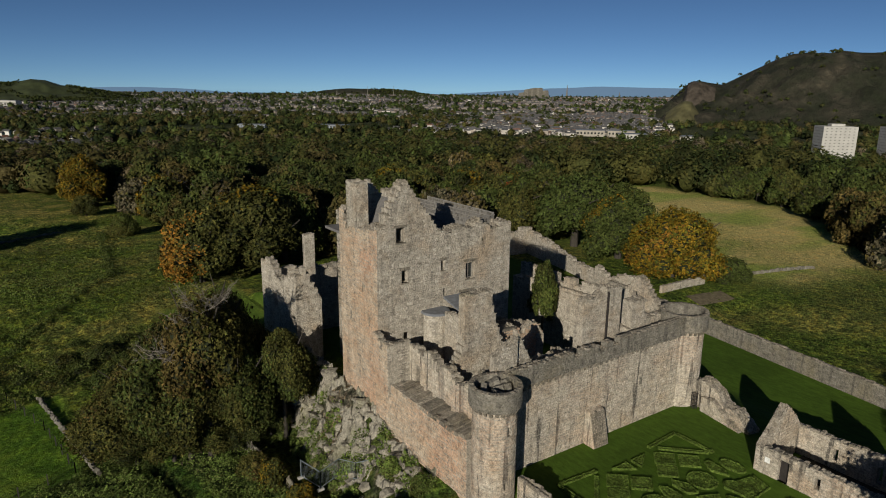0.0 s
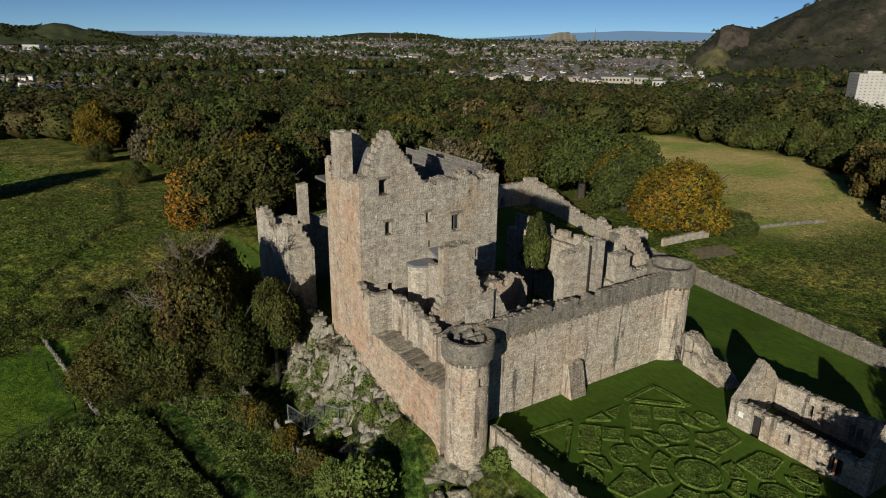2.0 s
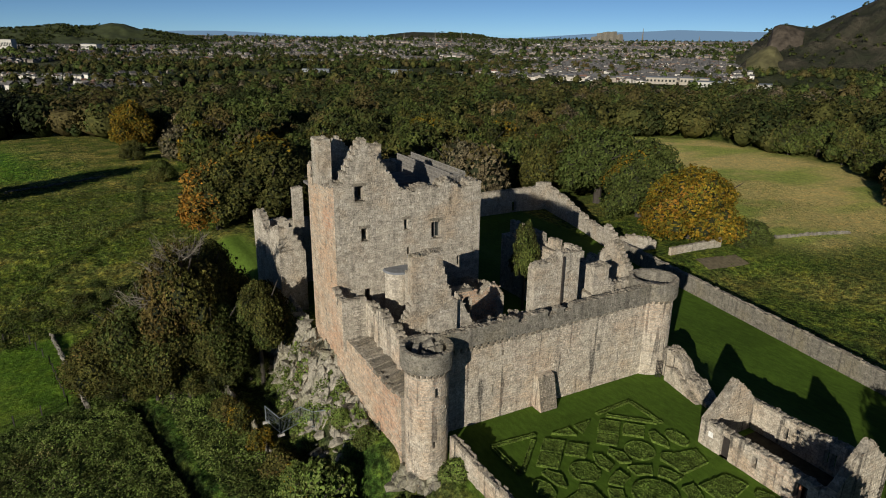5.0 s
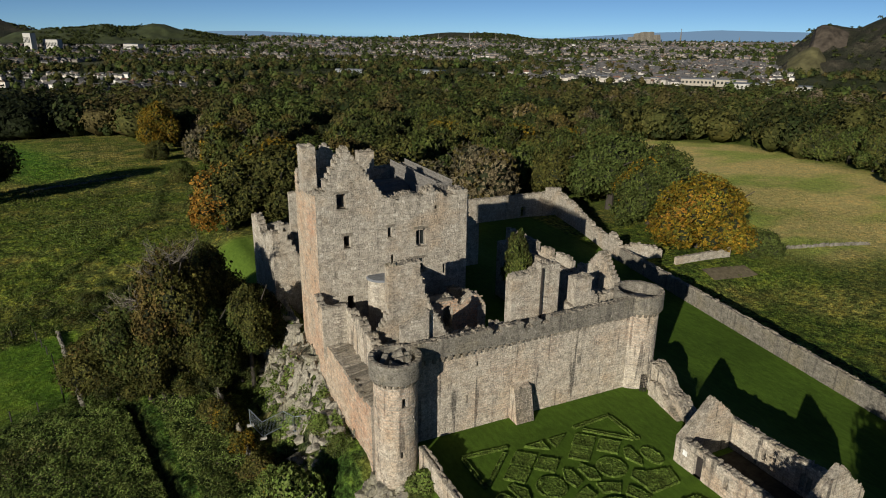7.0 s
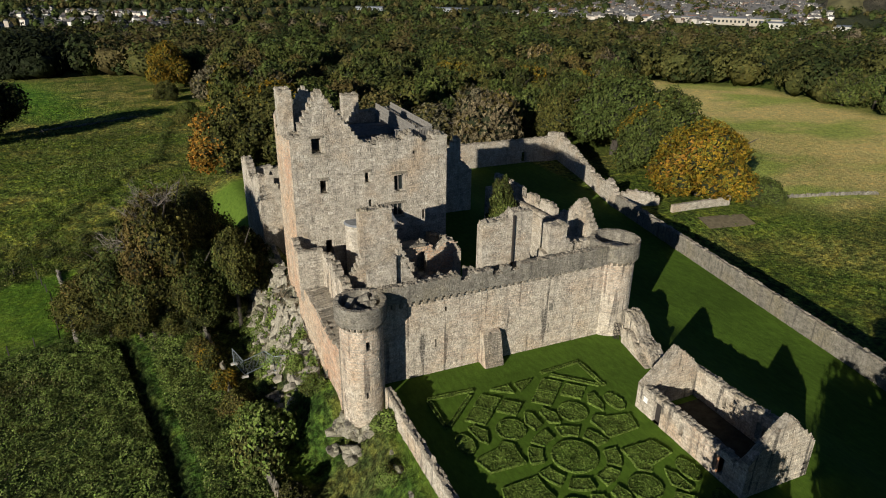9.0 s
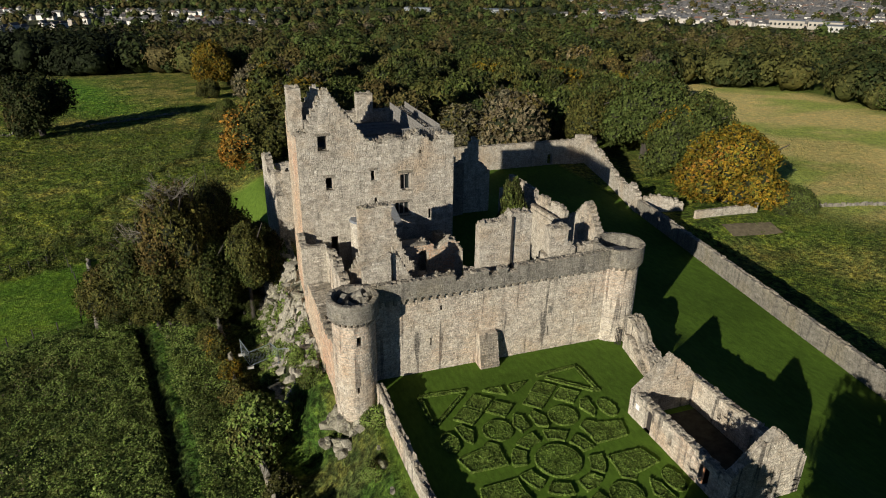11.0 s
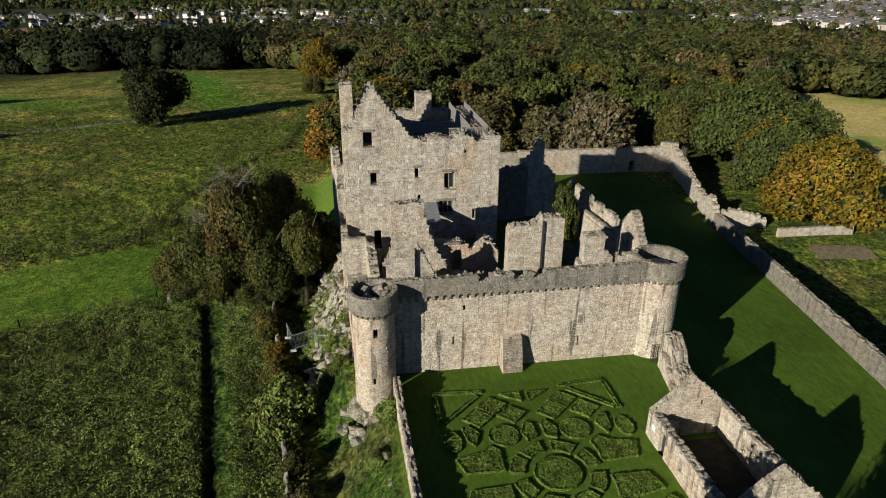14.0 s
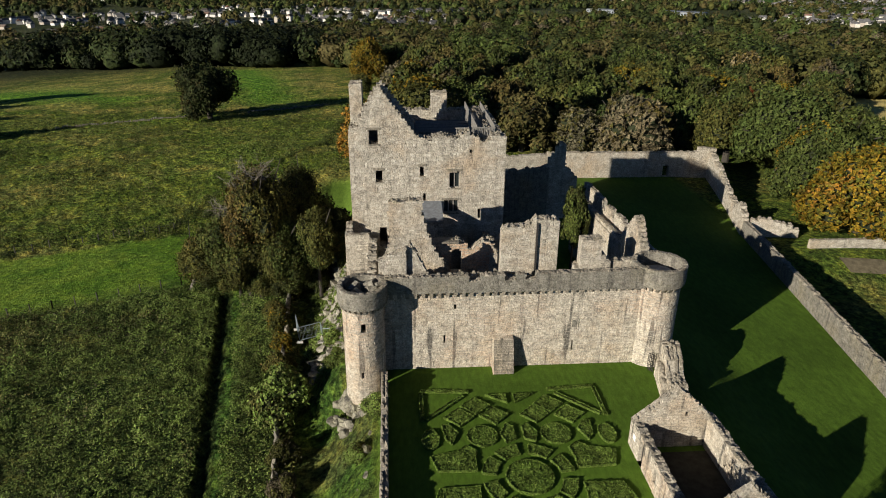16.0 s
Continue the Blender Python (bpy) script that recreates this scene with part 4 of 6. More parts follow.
for (a, c) in ((9.3, 9.5),):
    block("mullion", EX0 - .05, EX0 + .4, EY1 - c, EY1 - a, 0.5, 2.0, RED_STONE, eb, "red sandstone mullion")
block("notice", EX0 - .06, EX0 - .02, EY1 - 1.4, EY1 - .95, 1.2, 1.7, WHITE, eb)
bf = Buf()
bf.box(EX0 + .7, EX1 - .7, EY0 + .7, EY1 - 1.4, 0.0, 0.05)
part("floor", bf, plain("bare_earth", (0.04, 0.036, 0.026), 0.95, 0, 0.6, 1.5), eb)
link = thing("rubble_wall", "broken lump of rubble wall between tower and building", "ruined wall")
straight(link, (58.9, 37.6), (57.7, 30.4), -1.5, lambda q: float(np.interp(q, [0, .5, 1.6, 3.0, 3.6, 4.4, 5.6, 6.4, 7.3], [2.5, 3.1, 3.2, 2.7, 1.8, 1.6, 1.5, 1.0, .3])), 1.5, seed=95, rag=0.1, step=0.3, sloped=True, stone=STONE_WARM, cope=0.16)
straight(link, (58.2, 36.2), (57.2, 31.2), -1.5, lambda q: float(np.interp(q, [0, 1.5, 2.6, 3.4, 5.0], [1.6, 1.8, 1.3, 0.7, 0.1])), 0.9, seed=102, rag=0.1, step=0.3, sloped=True, stone=STONE_WARM, cope=0.16)
gw = thing("garden_wall", "low rubble garden wall with rough coping stones", "garden wall")
straight(gw, (32.5, 35.9), (33.0, 4.0), -3.5, [(0, 1.5), (4, 1.2), (32, 1.15)], 0.55, seed=96, single=(0, 26, -1.2, 1.1), rag=0.08, skin=("front", "back"), stone=STONE_WARM, cope=0.27)
nwall = thing("boundary_wall", "long grey rubble boundary wall round the lawn", "boundary wall")
straight(nwall, (73.5, -12.0), (86.2, 73.0), -4.6, 0.9, 0.75, seed=97, rag=0.05, step=0.7, skin=("front", "back"), stone=STONE_DARK, course=0.26, stone_len=0.45, cope=0.12)
straight(nwall, (86.2, 73.0), (95.0, 105.0), -3.0, [(0, 1.2), (3, 2.6), (6, 1.0), (14, 1.6), (20, 2.6), (33, 3.4)], 0.9, seed=98, rag=0.3, step=0.6, skin=("front", "back"), cope=0.2)
straight(nwall, (86.4, 72.6), (93.0, 71.0), -3.0, [(0, 1.2), (3, 1.4), (6.8, 0.2)], 0.8, seed=101, rag=0.25, skin=("front", "back"), cope=0.2)
straight(nwall, (95.0, 104.6), (62.0, 103.6), -2.0, [(0, 3.8), (3, 4.2), (4, 3.2), (33, 3.6)], 0.9, openings=[(9, 10.2, -1.5, 0.8)], seed=99, rag=0.06, step=0.7, skin=("front", "back"), cope=0.14)
straight(nwall, (62.0, 103.6), (40.0, 100.0), -2.0, 3.4, 0.9, seed=100, rag=0.1, step=0.7, skin=("front", "back"), cope=0.14)


# ---- trees ----
def frames_of(nrm, rng, jitter):
    """Two tangents for each normal, after shaking the normals."""
    nrm = nrm + rng.normal(0, jitter, nrm.shape)
    nrm /= np.linalg.norm(nrm, axis=1)[:, None] + 1e-9
    ref = rng.normal(0, 1, nrm.shape)
    t = np.cross(nrm, ref)
    t /= np.linalg.norm(t, axis=1)[:, None] + 1e-9
    return nrm, t, np.cross(nrm, t)


def leaf_quads(pos, nrm, size, rng, jitter=0.55):
    """Bent leaf clumps, one quad each with a fold."""
    nrm, t, s = frames_of(nrm, rng, jitter)
    sz = (size * rng.uniform(0.6, 1.4, len(pos)))[:, None]
    w = rng.uniform(0.45, 0.8, len(pos))[:, None]
    bend = nrm * sz * rng.uniform(-0.35, 0.1, len(pos))[:, None]
    v = np.stack([pos - t * sz + bend, pos - s * sz * w, pos + t * sz + bend, pos + s * sz * w], 1).reshape(-1, 3)
    return v, np.arange(len(v)).reshape(-1, 4)


def leaf_tris(pos, nrm, size, rng, jitter=0.55):
    """Leaf clumps of three corners, for what is farther off."""
    nrm, t, s = frames_of(nrm, rng, jitter)
    sz = (size * rng.uniform(0.6, 1.5, len(pos)))[:, None]
    w = rng.uniform(0.5, 1.0, len(pos))[:, None]
    v = np.stack([pos - t * sz, pos + t * sz * 0.6 - s * sz * w, pos + t * sz * 0.6 + s * sz * w], 1).reshape(-1, 3)
    return v, np.arange(len(v)).reshape(-1, 3)


def on_ball(rng, k):
    d = rng.normal(0, 1, (k, 3))
    return d / np.linalg.norm(d, axis=1)[:, None]


def crown_shape(seed, lobes, spread=0.62, tall=0.85, small=(0.30, 0.46)):
    """Centres and radii of the rounded masses of a crown about one metre in radius."""
    rng = np.random.RandomState(seed)
    d = on_ball(rng, lobes)
    d[:, 2] = np.abs(d[:, 2]) * 1.75 - 1.0
    c = d * spread * rng.uniform(0.8, 1.12, (lobes, 1))
    c[:, 2] *= tall
    r = rng.uniform(*small, lobes)
    return np.vstack([[(0, 0, 0)], c]), np.append([0.55], r)


def crown_mesh(name, seed, mat, leaves, leaf, lobes=14, tall=0.85, extra=None, open_=0.0, small=(0.30, 0.46), leaf_fn=leaf_quads):
    rng = np.random.RandomState(seed + 100)
    c, r = crown_shape(seed, lobes, 0.62, tall, small)
    n_each = np.maximum(1, (leaves * r ** 2 / np.sum(r ** 2)).astype(int))
    pos, nrm = [], []
    for k in range(len(r)):
        d = on_ball(rng, int(n_each[k] * 1.6))
        wob = 1 + 0.16 * np.sin(d[:, 0] * 7 + k) * np.sin(d[:, 1] * 6 + 2 * k) + 0.1 * np.sin(d[:, 2] * 13 + d[:, 0] * 11 + k)
        q = c[k] + d * (r[k] * wob * rng.uniform(0.74, 1.12, len(d)))[:, None]
        inside = np.zeros(len(q), bool)
        for j in range(len(r)):
            if j != k:
                inside |= np.linalg.norm(q - c[j], axis=1) < r[j] * 0.76
        keep = ~inside & (rng.uniform(0, 1, len(q)) > open_ * (waves(q[:, 0] * 9, q[:, 1] * 9 + q[:, 2] * 7, 2.0, seed) > 0))
        pos.append(q[keep])
        nrm.append(d[keep])
    pos, nrm = np.vstack(pos), np.vstack(nrm)
    v, f = leaf_fn(pos, nrm, leaf, rng)
    slots = np.zeros(len(f), np.int32)
    if extra:
        share = waves(pos[:, 0] * 6 + 1.5, pos[:, 2] * 6 + pos[:, 1] * 5, 3.0, seed + 7) + rng.normal(0, 0.35, len(pos)) + extra[1] * pos[:, 0] + extra[2]
        slots[share > 0.35] = 2
    # dark balls inside the crown stand in for shade among the leaves
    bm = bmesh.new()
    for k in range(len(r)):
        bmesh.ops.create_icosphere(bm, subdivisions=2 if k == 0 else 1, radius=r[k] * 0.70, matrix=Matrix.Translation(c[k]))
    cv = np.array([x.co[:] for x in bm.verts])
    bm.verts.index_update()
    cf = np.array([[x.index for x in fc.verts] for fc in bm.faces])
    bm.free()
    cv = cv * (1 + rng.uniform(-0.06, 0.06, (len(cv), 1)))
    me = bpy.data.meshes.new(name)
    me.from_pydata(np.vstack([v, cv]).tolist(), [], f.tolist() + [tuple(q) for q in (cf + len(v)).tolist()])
    for m_ in (mat, CROWN_SHADE, extra[0] if extra else mat):
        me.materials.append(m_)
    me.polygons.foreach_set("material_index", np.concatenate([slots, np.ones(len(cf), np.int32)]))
    me.update()
    return me


def tube(bf, pts, radii, sides=6):
    """A tapering round limb through the points."""
    rings = []
    for i, (p, r) in enumerate(zip(pts, radii)):
        a = Vector(pts[max(0, i - 1)])
        c = Vector(pts[min(len(pts) - 1, i + 1)])
        d = (c - a).normalized()
        s = d.orthogonal().normalized()
        q = d.cross(s)
        k = len(bf.v)
        for j in range(sides):
            an = 2 * math.pi * j / sides
            bf.v.append(tuple(Vector(p) + (s * math.cos(an) + q * math.sin(an)) * r))
        rings.append(k)
    for k0, k1 in zip(rings, rings[1:]):
        for j in range(sides):
            bf.f.append((k0 + j, k0 + (j + 1) % sides, k1 + (j + 1) % sides, k1 + j))
    bf.f.append(tuple(rings[-1] + j for j in range(sides)))


def trunk_mesh(seed, crown_z, rad):
    """Trunk and limbs for a tree whose crown is about one metre in radius, centred at crown_z."""
    rr = random.Random(seed)
    bf = Buf()
    tube(bf, [(0, 0, -0.15), (0.01, 0, crown_z * 0.4), (rr.uniform(-.05, .05), rr.uniform(-.05, .05), crown_z)], [rad * 1.3, rad, rad * 0.6], 8)
    for k in range(7):
        a = k * 0.9 + rr.uniform(-.3, .3)
        z0 = crown_z * rr.uniform(0.45, 0.95)
        ln = rr.uniform(0.55, 0.8)
        tube(bf, [(0, 0, z0), (ln * .5 * math.cos(a), ln * .5 * math.sin(a), z0 + 0.22), (ln * math.cos(a + .2), ln * math.sin(a + .2), z0 + rr.uniform(.3, .6))], [rad * 0.5, rad * 0.3, rad * 0.1], 5)
    return bf.mesh("trunk")


def make_tree(name, label, seed, mat, leaves, leaf, lobes=14, tall=0.85, extra=None, crown_z=0.86, open_=0.0, rad=0.07, category="tree", group="", small=(0.30, 0.46), leaf_fn=leaf_quads):
    """A tree with its foot at the origin and a crown of one metre in radius."""
    t = thing(name, label, category, group)
    part("trunk", trunk_mesh(seed, crown_z, rad), BARK, t)
    cr = part("crown", crown_mesh("crown", seed, mat, leaves, leaf, lobes, tall, extra, open_, small, leaf_fn), None, t)
    cr.location = (0, 0, crown_z)
    return t


def stand(t, x, y, height, radius, turn=0.0, sink=0.0, up=None):
    """Put a tree on the ground; crown_z + tall top is about 1.85 in its own measure."""
    t.matrix_basis = Matrix.LocRotScale((x, y, at_ground(x, y) - sink), Euler((0, 0, turn)), None)
    up = up or max(radius * 0.85, min(height * 0.5, radius * 1.3))
    for c in t.children:
        if c.name.startswith("crown"):
            c.location, c.scale = (0, 0, height - up * 1.0), (radius, radius, up)
            cz = height - up
    for c in t.children:
        if c.name.startswith("trunk"):
            c.scale = (radius, radius, cz / 0.86)
    return t


L = LEAVES
# trees that stand by themselves
solo = [
    ("tree", "large olive-green tree turning orange along one side", 201, "olive", ("orange", -2.2, -0.25), 28.8, 121, 16.5, 9.8),
    ("tree", "broad dark olive tree beside the castle meadow", 202, "olive", ("yellow", 0.1, -0.35), 39.5, 121.5, 20.5, 12.0),
    ("tree", "broad dark green tree by the west range", 203, "green", ("olive", 0.2, 0.0), 47, 127, 20, 9.5),
    ("tree", "big rounded green tree with browning leaves behind the wall", 204, "olive", ("green", 0.3, 0.1), 104, 117, 20, 9.5),
    ("tree", "big rounded dark green tree behind the boundary wall", 205, "green", ("olive", 0.3, -0.1), 108.5, 104, 21.5, 11.5),
    ("tree", "rounded green tree touched with orange", 206, "green", ("yellow", 0.1, -0.2), 107.5, 90, 18, 9.5),
    ("tree", "rounded dark green tree beside the field", 207, "green", ("dark", 0.3, 0.0), 118, 98, 19, 9.5),
    ("tree", "bright yellow and orange autumn tree beside the wall", 208, "yellow", ("orange", 0.4, -0.25), 104.0, 74, 16.5, 10.8),
    ("shrub", "low dark green shrub at the foot of the yellow tree", 209, "green", ("dark", 0.0, 0.0), 112, 66.5, 6.0, 4.8),
    ("tree", "lone dark green tree standing in the meadow", 210, "dark", ("brown", 0.2, -0.1), -21.0, 179, 20, 10.0),
    ("tree", "golden-orange autumn tree at the edge of the wood", 211, "yellow", ("yellow", -0.3, 0.1), 22.5, 250, 21, 9.6),
    ("tree", "scarlet autumn tree among green ones", 212, "red", ("orange", 0.2, -0.2), 113.5, 131, 16, 4.5),
    ("shrub", "dark round bush on the meadow track", 213, "olive", ("dark", 0.0, 0.0), 20.5, 226, 8.5, 5.0),
    ("shrub", "bright green bush on the meadow", 214, "green", ("olive", 0.0, 0.0), 25, 184, 7.5, 4.5),
]
for nm, lab, sd, m1, ex, x, y, h, r in solo:
    t = make_tree(nm, lab, sd, L[m1], 15000, 0.032, 15 if sd == 210 else 40, 0.95, (L[ex[0]], ex[1], ex[2]), category=nm, small=(0.22, 0.44) if sd == 210 else (0.17, 0.30), leaf_fn=leaf_tris)
    stand(t, x, y, h + 0.8, r, 0.0, 1.0)
# trees under the crag, close to the camera's way
close = [
    ("olive", ("brown", -0.8, 0.0), 15.7, 68.0, 20.2, 5.2, 0.4), ("dark", ("olive", 0.2, -0.1), 20.0, 74.5, 18.2, 4.8, 0.15), ("olive", ("green", -0.3, 0.0), 10.8, 71.8, 14.0, 5.4, 0.25),
    ("olive", ("green", 0.2, 0.1), 23.4, 65.6, 14.7, 3.4, 0.1), ("olive", ("green", 0.2, 0.1), 18.9, 66.2, 13.4, 3.8, 0.1), ("olive", ("yellow", 0.0, -0.4), 14.0, 69.6, 8.4, 3.8, 0.15),
    ("olive", ("brown", 0.0, 0.1), 6.6, 73.0, 9.4, 4.6, 0.2), ("dark", ("brown", 0.0, 0.1), 13.2, 79.0, 14.0, 4.6, 0.3), ("dark", ("brown", 0.0, 0.1), 23.5, 72.5, 12.0, 3.4, 0.15), ("olive", ("brown", 0.0, 0.2), 9.6, 78.0, 9.5, 4.2, 0.2), ("olive", ("dark", 0.0, 0.1), 19.5, 71.0, 10.0, 3.6, 0.15),
    ("olive", ("green", 0.0, 0.1), 13.4, 67.8, 12.6, 4.2, 0.15), ("olive", ("green", 0.0, 0.1), 17.6, 69.8, 7.4, 3.4, 0.15), ("dark", ("olive", 0.0, 0.1), 21.2, 69.0, 8.0, 3.2, 0.15),
    ("olive", ("green", 0.0, 0.0), 11.8, 68.6, 5.6, 3.2, 0.1), ("olive", ("green", 0.0, 0.0), 15.6, 67.4, 5.4, 3.0, 0.1), ("dark", ("green", 0.0, 0.0), 19.0, 66.4, 5.0, 2.8, 0.1), ("dark", ("green", 0.0, 0.0), 22.4, 67.6, 5.0, 2.6, 0.1), ("olive", ("green", 0.0, 0.0), 8.4, 70.6, 5.6, 3.2, 0.1),
]
for k, (m1, ex, x, y, h, r, op) in enumerate(close):
    t = make_tree("tree", "brown-leaved autumn tree growing under the crag", 230 + k, L[m1], 20000, 0.032, 20, 0.95, (L[ex[0]], ex[1], ex[2]), open_=op, group="trees under the crag", small=(0.26, 0.42), leaf_fn=leaf_tris)
    stand(t, x, y, h, r, k * 1.3, 0.3, min(h * 0.42, r * 1.35))
# pale bare limbs of the half-dead tree
bare = thing("bare_tree", "half-dead tree with pale leafless limbs", "tree")
rr = random.Random(77)
bf = Buf()
zg = at_ground(15.3, 66.6)
tube(bf, [(15.3, 66.6, zg), (15.5, 66.4, zg + 9), (15.9, 66.3, zg + 17.5)], [0.42, 0.32, 0.2], 7)
part("trunk", bf, BARK, bare)
PALE = plain("pale_dead_wood", (0.17, 0.148, 0.12), 0.9)


def limb(p0, a, ln, rise, thick, twigs):
    """A crooked leafless limb with side branches and twigs."""
    q = Buf()
    pts, way = [p0], a
    for k in range(5):
        way += rr.uniform(-.45, .45)
        pts.append(pts[-1] + Vector((math.cos(way), math.sin(way), rise * rr.uniform(.5, 1.4))) * ln / 5)
    tube(q, pts, [thick * (1 - .17 * k) for k in range(6)], 6)
    for k in range(twigs):
        i_ = rr.randint(1, 4)
        s0 = pts[i_].lerp(pts[i_ + 1], rr.random())
        aw = way + rr.uniform(-1.6, 1.6)
        e = s0 + Vector((math.cos(aw), math.sin(aw), rr.uniform(-.1, 1.0))) * rr.uniform(.6, 1.7)
        m_ = s0.lerp(e, .5) + Vector((rr.uniform(-.2, .2), rr.uniform(-.2, .2), .15))
        tube(q, [s0, m_, e], [thick * .42, thick * .3, thick * .1], 4)
        for _ in range(2):
            t_ = m_.lerp(e, rr.random()) + Vector((rr.uniform(-.5, .5), rr.uniform(-.5, .5), rr.uniform(.1, .6)))
            tube(q, [m_, t_], [thick * .22, thick * .08], 4)
    part("limb", q, PALE, bare)


for k in range(9):
    limb(Vector((15.7, 66.3, zg + rr.uniform(14.5, 17.2))), k * .7 + rr.uniform(-.2, .2), rr.uniform(2.2, 3.6), rr.uniform(.5, .9), 0.085, 14)
for k in range(5):
    limb(Vector((13.5, 68.0, zg + 11.3 + .35 * k)), 2.6 + .3 * k, rr.uniform(3.6, 4.6), rr.uniform(.02, .25), 0.10, 9)
# shrubs along the old dyke and at the foot of the tower
for k, (m1, ex, x, y, h, r) in enumerate([("shrub", "olive", 22.3, 40.2, 7.4, 3.1), ("olive", "brown", 20.6, 47.6, 4.2, 2.0), ("shrub", "green", 32.0, 34.0, 2.8, 1.5), ("yellow", "olive", 20.0, 53.0, 3.2, 1.5), ("olive", "yellow", 19.0, 57.5, 3.8, 1.7),
                                         ("olive", "grey", 23.3, 34.0, 2.8, 1.6), ("olive", "grey", 24.0, 29.5, 2.8, 1.5), ("shrub", "olive", 27.0, 47.5, 2.6, 1.3), ("olive", "brown", 18.0, 60.5, 3.4, 1.6), ("shrub", "olive", 30.6, 29.5, 2.0, 1.3), ("olive", "grey", 24.4, 25.0, 2.8, 1.5), ("shrub", "yellow", 21.3, 44.6, 4.0, 1.8), ("shrub", "olive", 27.6, 43.2, 2.2, 1.3), ("dark", "brown", 26.3, 66.5, 6.5, 2.2), ("dark", "brown", 25.9, 71.5, 8.5, 2.6), ("dark", "grey", 25.4, 77.5, 7.5, 2.4), ("shrub", "green", 24.5, 50.2, 2.0, 1.4)]):
    t = make_tree("shrub", "untidy shrub with yellowing leaves below the castle", 260 + k, L[m1], 6500, 0.060, 14, 0.9, (L[ex], 0.0, -0.1), crown_z=0.75, open_=0.15, category="shrub", group="shrubs below the castle")
    stand(t, x, y, h, r, k * 0.7, 0.4)
for k, (x, y, h, r) in enumerate([(2.5, 97.5, 3.0, 2.8), (6.5, 100, 3.4, 3.2), (9.5, 103.5, 3.6, 3.0), (4.0, 104, 2.6, 2.6), (11.5, 98, 3.6, 3.0), (8.5, 93.5, 3.8, 3.2), (12.0, 91, 4.2, 3.2), (-1.0, 101, 2.2, 2.2), (12.5, 107, 2.6, 2.4), (6.5, 109, 2.2, 2.4), (15.5, 88, 5.0, 3.0)]):
    t = make_tree("shrub", "low dark green bramble mound on the meadow", 330 + k, L["green"], 5000, 0.045, 16, 0.6, (L["olive"], 0.0, 0.0), crown_z=0.6, category="shrub", group="bramble mounds", leaf_fn=leaf_tris)
    stand(t, x, y, h, r, k * 0.9, 0.9)
# trees west of the view, whose long shadows lie over the meadow
for k, (x, y, h, r) in enumerate([(-93, 141, 17, 7), (-116, 206, 18, 7), (-86, 120, 14, 6), (-121, 183, 16, 7), (-112, 160, 15, 6.5)]):
    t = make_tree("meadow_tree", "broad green tree at the meadow's southern edge", 320 + k, L["green"], 3000, 0.07, 20, 0.95, (L["olive"], 0.0, 0.0), open_=0.2, group="trees at the meadow's edge", leaf_fn=leaf_tris)
    stand(t, x, y, h, r, k * 1.1, 0.3)
# trees at the garden's east end, whose shade falls over the lawn
for k, (x, y, h, r) in enumerate([(41, 6.0, 10.5, 3.6), (47, 1.5, 12, 4.2), (55, -1.0, 16, 5.5), (64, -3.0, 19, 7.0), (38.5, 2.0, 8, 2.6)]):
    t = make_tree("garden_tree", "broad green tree at the east end of the garden", 280 + k, L["green"], 3000, 0.07, 20, 0.95, (L["olive"], 0.0, 0.0), open_=0.45, group="trees at the garden's end", leaf_fn=leaf_tris)
    stand(t, x, y, h, r, k * 1.1, 0.3)
# the yew in the courtyard
yew = make_tree("yew_tree", "tall narrow dark yew tree in the inner court", 290, L["green"], 9000, 0.055, 44, 1.3, (L["dark"], 0.0, 0.0), crown_z=1.3, open_=0.5, small=(0.12, 0.26))
yew.location = (55.4, 57.8, 0)
for c in yew.children:
    c.scale = (2.2, 2.2, 4.5 if c.name.startswith("crown") else 5.9)
    if c.name.startswith("crown"):
        c.location = (0, 0, 8.7)

# the wood, from a few kinds of tree
kinds = []
for k, (m1, ex, sh) in enumerate([("green", "olive", 0.0), ("green", "dark", 0.0), ("brown", "olive", 0.0), ("brown", "grey", 0.1), ("olive", "green", 0.0), ("olive", "yellow", -0.3), ("dark", "green", 0.0), ("grey", "brown", 0.2), ("yellow", "olive", 0.1), ("brown", "dark", 0.0)]):
    kinds.append(make_tree("woodland_tree", {"green": "rounded green woodland tree", "brown": "rounded brown autumn woodland tree", "olive": "olive-green woodland tree", "dark": "dark green woodland tree", "grey": "greyish nearly leafless woodland tree", "yellow": "yellowing woodland tree"}[m1] + " among its neighbours",
                           300 + k, L[m1], 4400, 0.058, 26, 0.95, (L[ex], 0.1, sh), open_=0.5 if m1 == "grey" else 0.0, group="trees of the wood", small=(0.20, 0.36), leaf_fn=leaf_tris))


def inside(x, y, poly):
    hit = False
    for (x0, y0), (x1, y1) in zip(poly, poly[1:] + poly[:1]):
        if (y0 > y) != (y1 > y) and x < (x1 - x0) * (y - y0) / (y1 - y0) + x0:
            hit = not hit
    return hit


